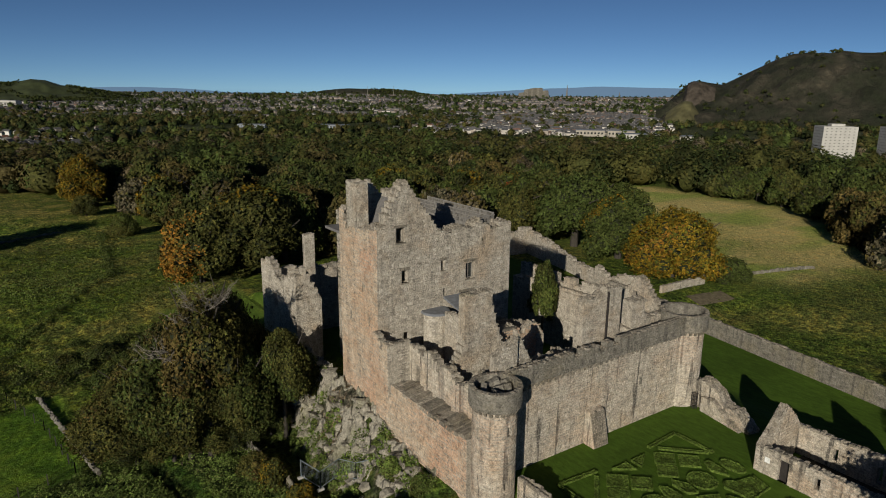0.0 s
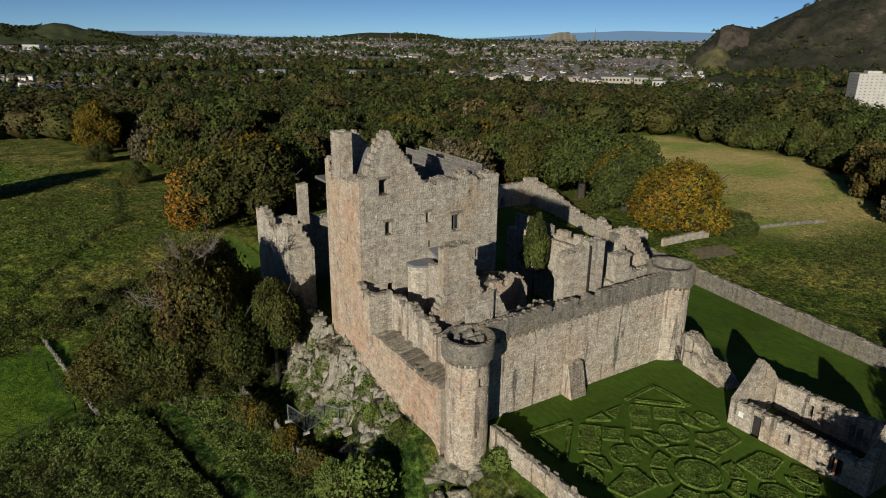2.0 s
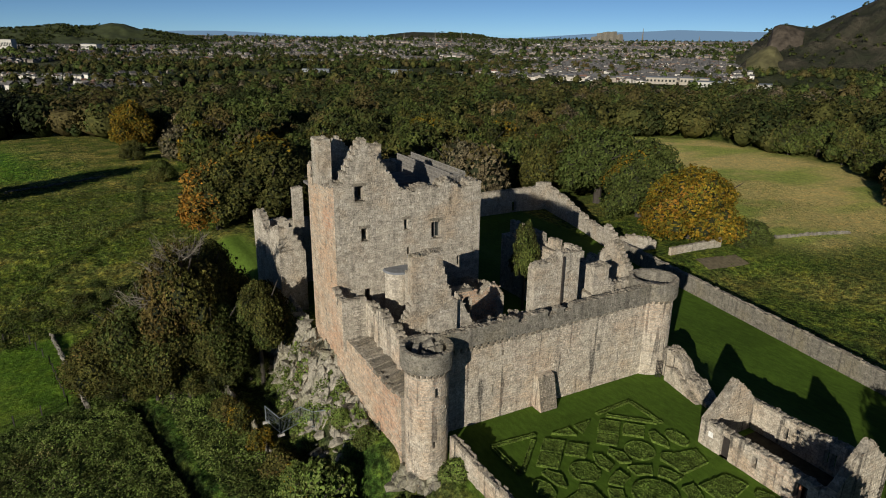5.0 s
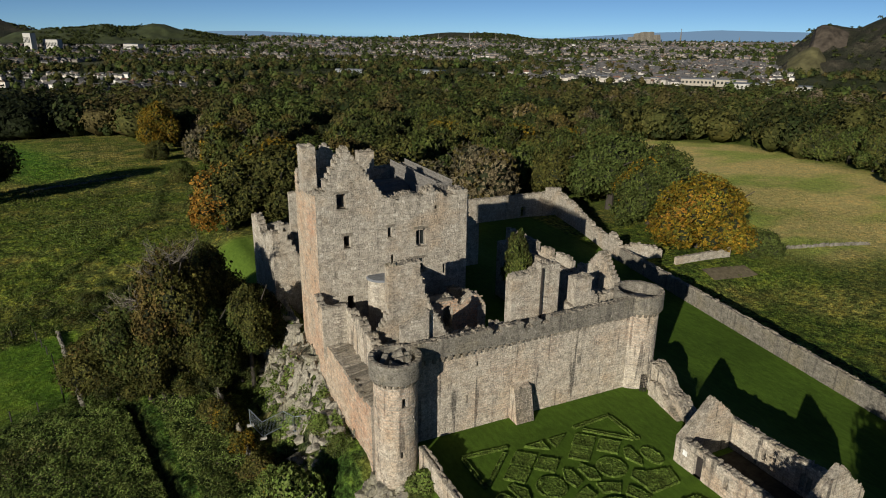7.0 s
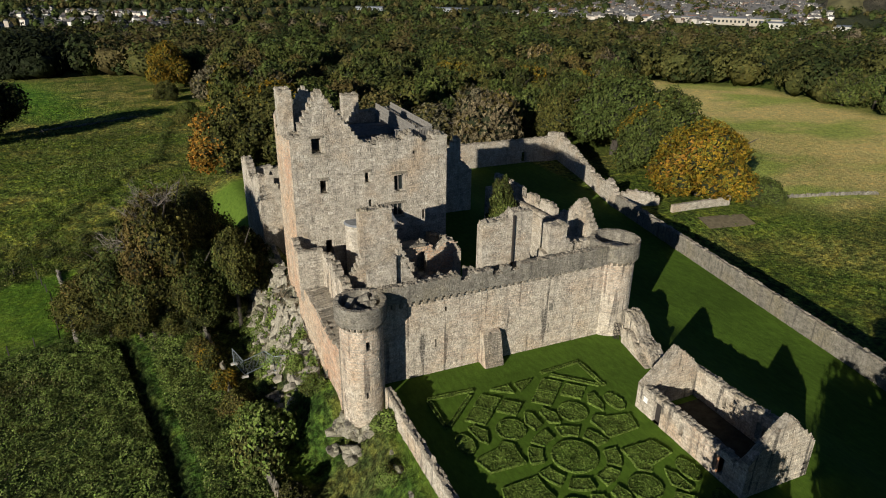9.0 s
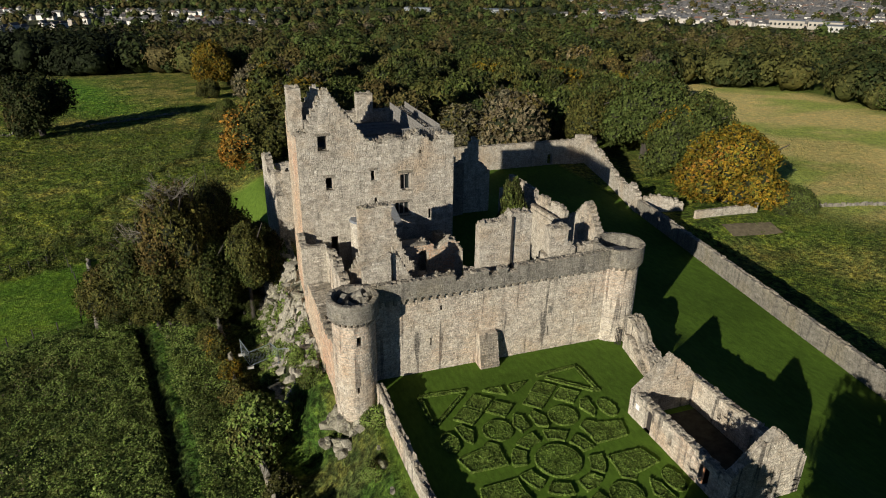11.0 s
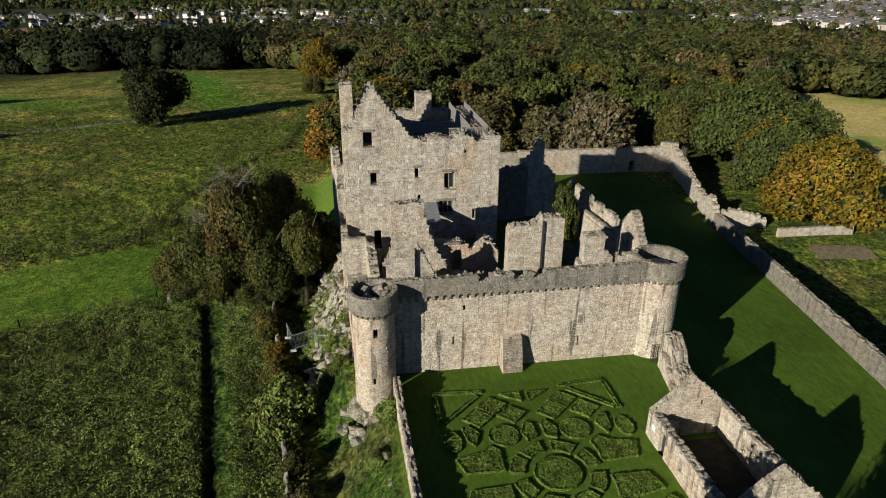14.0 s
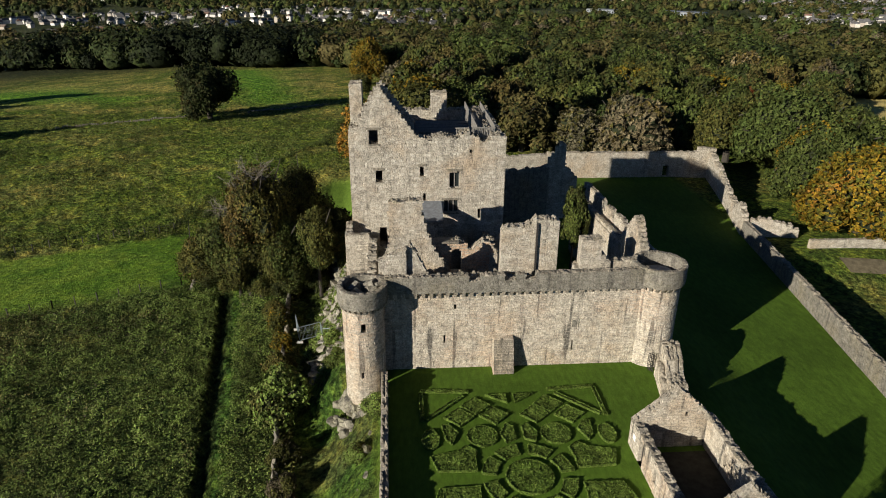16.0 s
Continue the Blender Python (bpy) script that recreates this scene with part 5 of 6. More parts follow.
MEADOW = [(-400, -60), (29, -60), (29, 116), (31, 139), (52, 152), (40, 190), (33, 215), (34, 240), (11, 319), (-60, 340), (-121, 352), (-400, 390)]
FIELD = [(84, -60), (98, 66), (112, 84), (124, 108), (140, 135), (160, 172), (196, 215), (240, 190), (238, 140), (226, 112), (160, 58), (150, 20), (190, -60)]
KEEP = [(24, -60), (24, 110), (45, 122), (100, 112), (112, 90), (96, 60), (96, -60)]
rr = random.Random(12)
placed, used = [], {}
for gyy in range(0, 36):
    for gxx in range(0, 62):
        x, y = -170 + gxx * 10.6 + rr.uniform(-4, 4), 30 + gyy * 10.6 + rr.uniform(-4, 4)
        d = math.hypot(x - 20, y + 5)
        az = math.degrees(math.atan2(x - 10, y + 5))
        if not (-36 < az < 72) or d > 275 or inside(x, y, MEADOW) or inside(x, y, FIELD) or inside(x, y, KEEP):
            continue
        if any(math.hypot(x - s[5], y - s[6]) < s[8] * 0.9 for s in solo):
            continue
        placed.append((x, y))
for x, y in placed:
    v = waves(np.array([x]), np.array([y]), 28, 55)[0] + rr.uniform(-.5, .5)
    if y > 235 and x > 60:
        pick = rr.choice([0, 0, 1, 0, 4, 6])
    elif v < -0.6:
        pick = rr.choice([2, 3, 9, 7])
    elif v < 0.05:
        pick = rr.choice([2, 4, 9, 4, 1, 6])
    else:
        pick = rr.choice([0, 1, 4, 6, 5])
    if rr.random() < 0.03:
        pick = 8
    r = rr.uniform(5.4, 9.2)
    # dark kinds here give the far edge's shade by leaf colour
    if x < 25 and y > 290:
        pick, r = rr.choice([6, 6, 1]), r * 0.85
    m = Matrix.LocRotScale((x, y, at_ground(x, y) - 0.4), Euler((0, 0, rr.uniform(0, 6.28))), (r, r, r * rr.uniform(0.95, 1.2)))
    if pick in used:
        copy_thing(kinds[pick], m)
    else:
        used[pick] = m
for k, t in enumerate(kinds):
    t.matrix_basis = used.get(k) or Matrix.LocRotScale((200 + k * 6, 270, at_ground(200 + k * 6, 270) - .4), None, (5.5, 5.5, 6))


def far_trees(name, label, seed, count, quads, size, d0, d1, radius, mats, thin, az0=-37, az1=74, body=2):
    """Woods too far to count: lumpy crowns with loose leaves, joined."""
    rng = np.random.RandomState(seed)
    k = int(count * 1.8)
    az = np.radians(rng.uniform(az0, az1, k))
    d = np.sqrt(rng.uniform(d0 ** 2, d1 ** 2, k))
    x, y = 15 + d * np.sin(az), -5 + d * np.cos(az)
    town = (az > radians(37)) & (az < radians(56)) & (d > 1150) & (d < 2600)
    keep = (waves(x, y, thin, seed + 1) + rng.uniform(-.35, .35, k) > -0.15) & (~town | (rng.uniform(0, 1, k) < 0.3)) & ~((az > radians(63)) & (az < radians(70)) & (d > 520) & (d < 770))
    keep &= ~((az < radians(4)) & (d > 830) & (d < 1450)) | (rng.uniform(0, 1, k) < 0.3)
    if name == "far_woodland":
        keep &= ~((az < radians(-3)) & (d < 455))
    for px, py, rad in PARKS:
        keep &= np.hypot(x - px, y - py) > rad
    keep &= ~np.array([inside(a_, c_, FIELD) or inside(a_, c_, MEADOW) for a_, c_ in zip(x, y)])
    x, y = x[keep][:count], y[keep][:count]
    n_ = len(x)
    rad = radius * rng.uniform(0.5, 1.4, n_)
    tall = rng.uniform(0.85, 1.25, n_)
    z = land(x, y)
    # a lumpy body for each crown
    bm = bmesh.new()
    bmesh.ops.create_icosphere(bm, subdivisions=body, radius=1)
    cv = np.array([q.co[:] for q in bm.verts])
    bm.verts.index_update()
    cf = np.array([[q.index for q in fc.verts] for fc in bm.faces])
    bm.free()
    cv = cv[None] * (0.70 + 0.16 * np.sin(cv[None, :, 0] * 5 + rng.uniform(0, 6, (n_, 1))) * np.sin(cv[None, :, 1] * 5 + rng.uniform(0, 6, (n_, 1))) + 0.12 * np.sin(cv[None, :, 2] * 8 + rng.uniform(0, 6, (n_, 1))) + rng.uniform(-0.2, 0.16, (n_, len(cv))))[:, :, None]
    cv = cv * np.stack([rad, rad, rad * tall], 1)[:, None] + np.stack([x, y, z + rad * tall * 0.66], 1)[:, None]
    bodies = (cf[None] + np.arange(n_)[:, None, None] * cv.shape[1]).reshape(-1, 3)
    cv = cv.reshape(-1, 3)
    # loose sprays of leaves round it
    dirs = on_ball(rng, n_ * quads)
    dirs[:, 2] = np.abs(dirs[:, 2]) * 1.2 - 0.2
    rep = np.repeat(np.arange(n_), quads)
    pos = np.stack([x[rep], y[rep], z[rep] + (rad * tall)[rep] * 0.66], 1) + dirs * (np.stack([rad, rad, rad * tall], 1)[rep] * rng.uniform(0.82, 1.06, len(rep))[:, None])
    v, f = leaf_tris(pos, dirs, size, rng, 0.3)
    me = fast_mesh(name, np.vstack([cv, v]), np.vstack([bodies, f + len(cv)]))
    for m_ in mats:
        me.materials.append(m_)
    kind = (np.clip(waves(x, y, 45, seed + 2) * 0.6 + 0.5 + rng.uniform(-.4, .4, n_), 0, 0.999) * len(mats)).astype(np.int32)
    me.polygons.foreach_set("material_index", np.concatenate([np.repeat(kind, len(cf)), kind[rep]]))
    ob = part(name, me, None)
    return tagged(ob, label, "woodland", kind="stuff")


far_trees("far_woodland", "dense mixed autumn woodland below the castle hill", 71, 1450, 260, 0.85, 272, 540, 7.6, [FAR["brown"], FAR["green"], FAR["olive"], FAR["dark"], FAR["green"], FAR["dark"], FAR["olive"]], 60, body=1)
far_trees("middle_woodland", "broken woods and hedgerow trees before the town", 79, 1700, 90, 1.6, 540, 900, 7.0, [FAR["brown"], FAR["green"], FAR["olive"], FAR["dark"], FAR["green"], FAR["grey"], FAR["olive"]], 45, body=1)
far_trees("distant_woodland", "dark tree belts between the town's streets", 72, 5200, 24, 2.6, 880, 2300, 8.0, [FAR["dark"], FAR["green"], FAR["dark"], FAR["brown"], FAR["olive"]], 110, body=1)
far_trees("horizon_woodland", "dark trees scattered through the far town", 73, 5200, 8, 4.2, 2200, 4700, 10.0, [FAR["dark"], FAR["dark"], FAR["green"]], 260, body=1)
far_trees("birch_belt", "pale leafless birch belt beyond the meadow", 74, 150, 200, 0.8, 640, 720, 5.5, [FAR["grey"]], 70, -7, 1)
far_trees("brown_belt", "rust-brown thicket in front of the playing fields", 75, 300, 90, 1.3, 560, 720, 5.5, [FAR["grey"], FAR["brown"], FAR["grey"], FAR["brown"]], 70, 24, 46)
# this belt's shade is painted through its near-black leaf colour
far_trees("dark_belt", "wood at the meadow's far edge with shade painted dark", 76, 420, 200, 1.0, 335, 450, 8.5, [FAR["black"], FAR["black"], FAR["dark"]], 200, -46, -4, body=1)


# ---- town and hills ----
def wall_paint(name, tones):
    m, n, l, b = material(name, 0.9)
    col = ramp(n, l, island(n), tones)
    l.new(mix(n, l, col, ramp(n, l, noise_node(n, l, position(n), 0.4), [(0.3, grey(0.75)), (0.7, grey(1.15))]), 1.0, "MULTIPLY"), b.inputs["Base Color"])
    return m


RENDER = wall_paint("rendered_house_walls", [(0, (0.58, 0.55, 0.50)), (0.2, (0.34, 0.29, 0.24)), (0.35, (0.40, 0.35, 0.29)), (0.5, (0.64, 0.61, 0.56)), (0.7, (0.50, 0.45, 0.38)), (1, (0.74, 0.71, 0.655))])
SANDSTONE = wall_paint("stone_house_walls", [(0, (0.20, 0.175, 0.15)), (0.3, (0.27, 0.235, 0.20)), (0.55, (0.24, 0.20, 0.165)), (0.75, (0.33, 0.28, 0.235)), (0.92, (0.30, 0.26, 0.22)), (1, (0.6, 0.57, 0.52))])
TILE, n, l, b = material("house_roofs", 0.8)
col = ramp(n, l, island(n), [(0, (0.07, 0.069, 0.07)), (0.45, (0.115, 0.11, 0.108)), (0.8, (0.09, 0.086, 0.084)), (0.92, (0.13, 0.10, 0.08)), (1, (0.20, 0.10, 0.07))])
l.new(mix(n, l, col, ramp(n, l, noise_node(n, l, position(n), 0.5), [(0.3, grey(0.75)), (0.7, grey(1.2))]), 1.0, "MULTIPLY"), b.inputs["Base Color"])


def houses(name, label, seed, clusters, d0, d1, az0, az1, size, rows, walls):
    rr = random.Random(seed)
    v, f, slot = [], [], []
    for _ in range(clusters):
        a, d = radians(rr.uniform(az0, az1)), math.sqrt(rr.uniform(d0 ** 2, d1 ** 2))
        cx, cy, turn = 15 + d * math.sin(a), -5 + d * math.cos(a), rr.choice([0.4, 0.4 + 1.57, 1.1, 2.6]) + rr.uniform(-.15, .15)
        c, s = math.cos(turn), math.sin(turn)
        z = at_ground(cx, cy) - 1
        for k in range(rr.randint(*rows)):
            u = k * size * rr.uniform(1.2, 1.6) - 30
            w = rr.choice([-1, 1]) * size * 1.6
            lx, ly, hh = size * rr.uniform(0.7, 1.35), size * rr.uniform(0.65, 0.9), size * rr.uniform(0.4, 0.75)
            x, y = cx + u * c - w * s, cy + u * s + w * c
            i = len(v)
            q = [(-lx / 2, -ly / 2), (lx / 2, -ly / 2), (lx / 2, ly / 2), (-lx / 2, ly / 2)]
            for zz in (z - 4, z + hh + 1):
                v.extend([(x + p_ * c - q_ * s, y + p_ * s + q_ * c, zz) for p_, q_ in q])
            f.extend([(i + e, i + (e + 1) % 4, i + 4 + (e + 1) % 4, i + 4 + e) for e in range(4)])
            slot += [0] * 4
            j = len(v)
            top = z + hh + 1
            o = 0.06
            v.extend([(x + p_ * (1 + o) * c - q_ * (1 + o) * s, y + p_ * (1 + o) * s + q_ * (1 + o) * c, top - .1) for p_, q_ in q])
            v.extend([(x + p_ * c, y + p_ * s, top + ly * 0.42) for p_ in (-lx / 2, lx / 2)])
            f.extend([(j, j + 1, j + 5, j + 4), (j + 2, j + 3, j + 4, j + 5), (j + 1, j + 2, j + 5), (j + 3, j, j + 4)])
            slot += [1] * 4
    me = bpy.data.meshes.new(name)
    me.from_pydata(v, [], f)
    me.materials.append(walls)
    me.materials.append(TILE)
    me.polygons.foreach_set("material_index", slot)
    return tagged(part(name, me, None), label, "houses", kind="stuff")


houses("town_houses", "pale rendered town houses with grey roofs", 81, 330, 1150, 2300, 33, 52, 10, (5, 14), RENDER)
houses("suburb_houses", "pale bungalows with grey and red roofs beyond the wood", 82, 46, 860, 1420, -30, 3, 9.5, (4, 12), RENDER)
houses("city_houses", "dense rows of stone and pale houses across the city", 83, 760, 1900, 3300, -36, 52, 10.5, (5, 14), SANDSTONE)
houses("far_city_houses", "far city roofs along the skyline", 84, 760, 3100, 4600, -36, 54, 12, (6, 15), SANDSTONE)
CONCRETE = plain("pale_concrete", (0.42, 0.40, 0.36), 0.85, 0, 0.15, 0.2)

CREAM = plain("cream_harling", (0.33, 0.295, 0.245), 0.9, 0, 0.2, 0.3)
DULL_GLASS = plain("dull_window", (0.20, 0.195, 0.18), 0.35, 0, 0.2, 0.4)


def tower_block(x, y, zt, w, turn, label):
    t = thing("tower_block", label, "tower block", "tower blocks")
    c, s = math.cos(turn), math.sin(turn)
    zb = at_ground(x, y) - 2
    bm = bmesh.new()
    bmesh.ops.create_cube(bm, size=1, matrix=Matrix.Translation((0, 0, (zb + zt) / 2)) @ Matrix.Diagonal((w, w * 0.75, zt - zb, 1)))
    part("wall", bm, CONCRETE, t)
    bm = bmesh.new()
    bmesh.ops.create_cube(bm, size=1, matrix=Matrix.Translation((0, 0, zt + 1.2)) @ Matrix.Diagonal((w * 0.4, w * 0.3, 2.4, 1)))
    part("plant_room", bm, CONCRETE, t)
    me = None
    for k in range(13):
        for e in range(7):
            for side, off in ((0, -w * 0.375 - .03), (1, -w / 2 - .03)):
                u_ = (e - 3) * (w if side == 0 else w * 0.75) / 7.6
                z_ = zt - 2 - k * 2.9
                if z_ < zb + 2:
                    continue
                if me is None:
                    q = Buf()
                    q.box(-.75, .75, -.06, .06, -.45, .45)
                    me = q.mesh("window")
                    me.materials.append(DULL_GLASS)
                ob = new("window", me)
                ob.parent = t
                ob.matrix_basis = Matrix.Translation((u_, off, z_)) if side == 0 else pose(off, u_, z_, 0, 0, 90)
    t.matrix_basis = Matrix.LocRotScale((x, y, 0), Euler((0, 0, turn)), None)
    return t


tower_block(703, 324, 2.0, 32, -0.75, "pale concrete tower block with rows of small windows")
tower_block(795, 300, 0.0, 32, -0.75, "second pale concrete tower block beyond the trees")


def long_building(x, y, lx, ly, h, turn, wall, label, roof):
    t = thing("long_building", label, "building")
    zb = at_ground(x, y) - 1
    for nm, z0, z1, g, m in (("wall", zb, zb + h + 1, 0, wall), ("roof", zb + h + 1, zb + h + 2.2, 0.4, roof)):
        q = Buf()
        q.quad_box([(-lx / 2 - g, -ly / 2 - g, z0), (lx / 2 + g, -ly / 2 - g, z0), (lx / 2 + g, ly / 2 + g, z0), (-lx / 2 - g, ly / 2 + g, z0),
                    (-lx / 2, -ly / (2 if nm == "wall" else 3), z1), (lx / 2, -ly / (2 if nm == "wall" else 3), z1), (lx / 2, ly / (2 if nm == "wall" else 3), z1), (-lx / 2, ly / (2 if nm == "wall" else 3), z1)])
        part(nm, q, m, t)
    for k in range(int(lx // 6)):
        q = Buf()
        q.box(-lx / 2 + 2 + k * 6, -lx / 2 + 5 + k * 6, -ly / 2 - .08, -ly / 2 + .1, zb + h * 0.5, zb + h * 0.8)
        part("window", q, GLASS, t)
    t.matrix_basis = Matrix.LocRotScale((x, y, 0), Euler((0, 0, turn)), None)


rr = random.Random(4)
for x, y, lx, ly, h, w_, lab in ((890, 716, 75, 24, 9, CONCRETE, "long low pale sports hall"), (945, 690, 60, 22, 7, CONCRETE, "low pale industrial building"), (875, 815, 50, 14, 11, CREAM, "pale three-storey terrace of flats"),
                                 (905, 770, 46, 14, 11, CREAM, "second pale terrace of flats"), (850, 900, 60, 14, 8, CREAM, "row of white houses facing the park"), (820, 960, 60, 14, 8, CREAM, "white terrace beside the playing field"),
                                 (560, 1235, 90, 25, 7, LEAD, "long grey shed roof beyond the wood"), (430, 1300, 60, 20, 6, LEAD, "grey warehouse among trees"), (1800, 1240, 40, 22, 26, WHITE, "large white country house below the hill"),
                                 (-251, 2588, 34, 20, 58, CONCRETE, "tall pale hospital slab above the trees"), (-188, 2594, 60, 20, 40, CONCRETE, "long white hospital block on the slope"), (55, 2600, 80, 20, 26, CONCRETE, "long white college building under the hill")):
    long_building(x, y, lx, ly, h, rr.choice([-0.8, -0.7, -0.95]), w_, lab, LEAD)

# hills
HEATH, n, l, b = material("hill_grass", 0.95)
p = position(n)
f1, f2 = noise_node(n, l, p, 0.012, 8, 0.7), noise_node(n, l, p, 0.05, 6, 0.7)
col = mix(n, l, ramp(n, l, f1, [(0.36, (0.022, 0.026, 0.013)), (0.48, (0.033, 0.034, 0.020)), (0.58, (0.050, 0.045, 0.030)), (0.68, (0.085, 0.072, 0.048))]), ramp(n, l, f2, [(0.3, grey(0.6)), (0.7, grey(1.3))]), 1.0, "MULTIPLY")
l.new(col, b.inputs["Base Color"])
bump(n, l, b, f2, 0.9, 12)


def hill(name, label, az, el, dist, depth, base, seed, rough, mat=None, front=0.9, trees=0):
    """A hill whose skyline, seen from the castle, rises to the angles el over the bearings az."""
    na, nr = 150, 46
    a0, a1 = az[0], az[-1]
    A, R = np.meshgrid(np.linspace(a0, a1, na), np.linspace(0, 1, nr))
    sky_ = np.interp(A, az, el)
    peak = 33 + dist * np.tan(np.radians(sky_)) - base
    shape = np.where(R < 0.62, smooth(0, 0.62, R) ** front, 1 - 0.9 * smooth(0.62, 1.0, R))
    d = dist + (R - 0.62) * depth
    X, Y = d * np.sin(np.radians(A)), d * np.cos(np.radians(A))
    nz = waves(X, Y, dist / 22, seed) + 0.6 * waves(X, Y, dist / 60, seed + 1)
    nz = nz + 0.5 * waves(X, Y, dist / 140, seed + 2) + 0.35 * np.abs(waves(X, Y, dist / 70, seed + 3))
    Z = base + peak * shape + nz * rough * np.sin(np.pi * np.clip(R / 0.62, 0, 1)) - 3
    idx = np.arange(na * nr).reshape(nr, na)
    fc = np.stack([idx[:-1, :-1], idx[:-1, 1:], idx[1:, 1:], idx[1:, :-1]], -1).reshape(-1, 4)
    ob = part(name, fast_mesh(name, np.stack([X.ravel(), Y.ravel(), Z.ravel()], 1), fc), mat or HEATH, smooth=True)
    if trees:
        rng = np.random.RandomState(seed)
        pick = rng.randint(0, int(na * nr * 0.66), trees)
        pick = pick[waves(X.ravel()[pick], Y.ravel()[pick], dist / 40, seed + 9) > 0.0]
        rep = np.repeat(pick, 14)
        dirs = on_ball(rng, len(rep))
        dirs[:, 2] = np.abs(dirs[:, 2])
        pos = np.stack([X.ravel()[rep], Y.ravel()[rep], Z.ravel()[rep] + 1], 1) + dirs * 6 + np.repeat(rng.uniform(-14, 14, (len(pick), 3)) * [1, 1, 0], 14, 0)
        v, f = leaf_tris(pos, dirs, 3.2, rng, 0.4)
        tagged(part("hillside_trees", fast_mesh("hillside_trees", v, f), LEAVES["dark"]), "dark scrub and trees on the hillside", "woodland", kind="stuff")
    return tagged(ob, label, "hill", kind="structure")


hill("ground_hill", "steep dark heathery hill with a rocky summit", [52.2, 53.2, 54.3, 54.8, 55.6, 57.1, 58.5, 60.9, 62, 63.1, 64, 64.9, 66, 67.6, 70, 75, 82, 90], [-1.6, -0.55, 0.6, 1.0, 0.95, 0.75, 1.5, 2.75, 3.0, 3.05, 2.95, 3.22, 3.05, 3.0, 2.7, 2.2, 1.0, -1.5], 2300, 850, -50, 91, 22, trees=500)
CLIFF = plain("red_brown_cliff", (0.062, 0.05, 0.038), 0.9, 0, 0.7, 0.05)
DRY = plain("dry_hill_grass", (0.11, 0.10, 0.045), 0.95, 0, 0.5, 0.03)
hill("ground_hill", "red-brown cliff at the end of the hill", [54.2, 54.5, 54.9, 55.4, 55.9, 56.6], [-0.2, 0.85, 1.02, 0.92, 0.78, 0.5], 2160, 160, -20, 96, 9, CLIFF, 0.3)
hill("ground_hill", "straw-coloured slope at the foot of the cliff", [53.0, 53.8, 54.4, 54.9, 55.6], [-1.5, -0.85, -0.5, -0.6, -1.5], 2000, 300, -50, 97, 4, DRY)
GREEN_HILL = plain("green_hill_pasture", (0.046, 0.056, 0.022), 0.95, 0, 0.6, 0.012)
hill("ground_hill", "green wooded hill with a rocky top above the town", [-8, -6.5, -5, -4, -2.2, -0.65, 0.5, 1.5, 2.7, 3.6, 4.6, 5.7, 7.2, 9, 11], [-0.9, -0.2, 0.0, 0.05, 0.12, 0.36, 0.24, 0.28, 0.55, 0.48, 0.14, -0.02, -0.25, -0.6, -1.2], 3600, 700, -20, 92, 7, GREEN_HILL, trees=2200)
hill("ground_hill", "dark hill behind the southern suburbs", [-40, -30, -20, -14, -10, -7.4, -6.2, -5.4, -4], [0.6, 0.9, 0.8, 0.9, 0.8, 0.66, 0.3, 0.05, -0.8], 4000, 600, -8, 93, 6, trees=1800)
hill("ground_hill", "low wooded hill on the far side of the city", [21, 23, 24.1, 25.4, 26.2, 28.6, 31, 33.3, 35], [-0.9, -0.3, -0.06, 0.08, 0.13, 0.11, 0.0, -0.28, -0.9], 4750, 300, 0, 94, 3, trees=1500)
# blue air haze put into the far hills as colour and glow
HAZE, n, l, b = material("painted_haze_glow", 1.0)
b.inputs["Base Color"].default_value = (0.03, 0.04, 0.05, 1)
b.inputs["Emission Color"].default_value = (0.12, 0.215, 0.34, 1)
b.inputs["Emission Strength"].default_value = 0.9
hill("backdrop", "far hills beyond the water, haze painted as blue glow", [-40, -5, 4, 6, 7, 10, 12.7, 14.9, 16.3, 24, 35, 38, 40.6, 42.9, 45.2, 47.4, 51.3, 53.4, 58, 64, 80], [-.4, -.35, -.3, -.05, .02, .06, .0, -.14, -.27, -.3, -.26, -.05, .13, .28, .36, .5, .43, .4, .3, -.2, -.4], 4900, 100, -60, 95, 0, HAZE)

# castle rock, spire and far landmarks of the city
rock = thing("castle_rock", "far rocky castle on its hill above the city", "castle")
for k, (a, e0, e1, w) in enumerate(((41.15, -1.2, -0.08, 26), (41.6, -1.2, 0.2, 26), (42.05, -1.2, 0.29, 28), (42.55, -1.2, 0.31, 26), (43.05, -1.2, 0.1, 24))):
    q = Buf()
    d = 4500
    x, y = d * math.sin(radians(a)), d * math.cos(radians(a))
    z1 = 33 + d * math.tan(radians(e1))
    q.quad_box([(x - w, y - 30, -50), (x + w, y - 30, -50), (x + w, y + 30, -50), (x - w, y + 30, -50), (x - w * .55, y - 20, z1), (x + w * .5, y - 20, z1), (x + w * .5, y + 20, z1 - 6), (x - w * .5, y + 20, z1 - 4)])
    part("crag_block", q, STONE_DARK, rock)
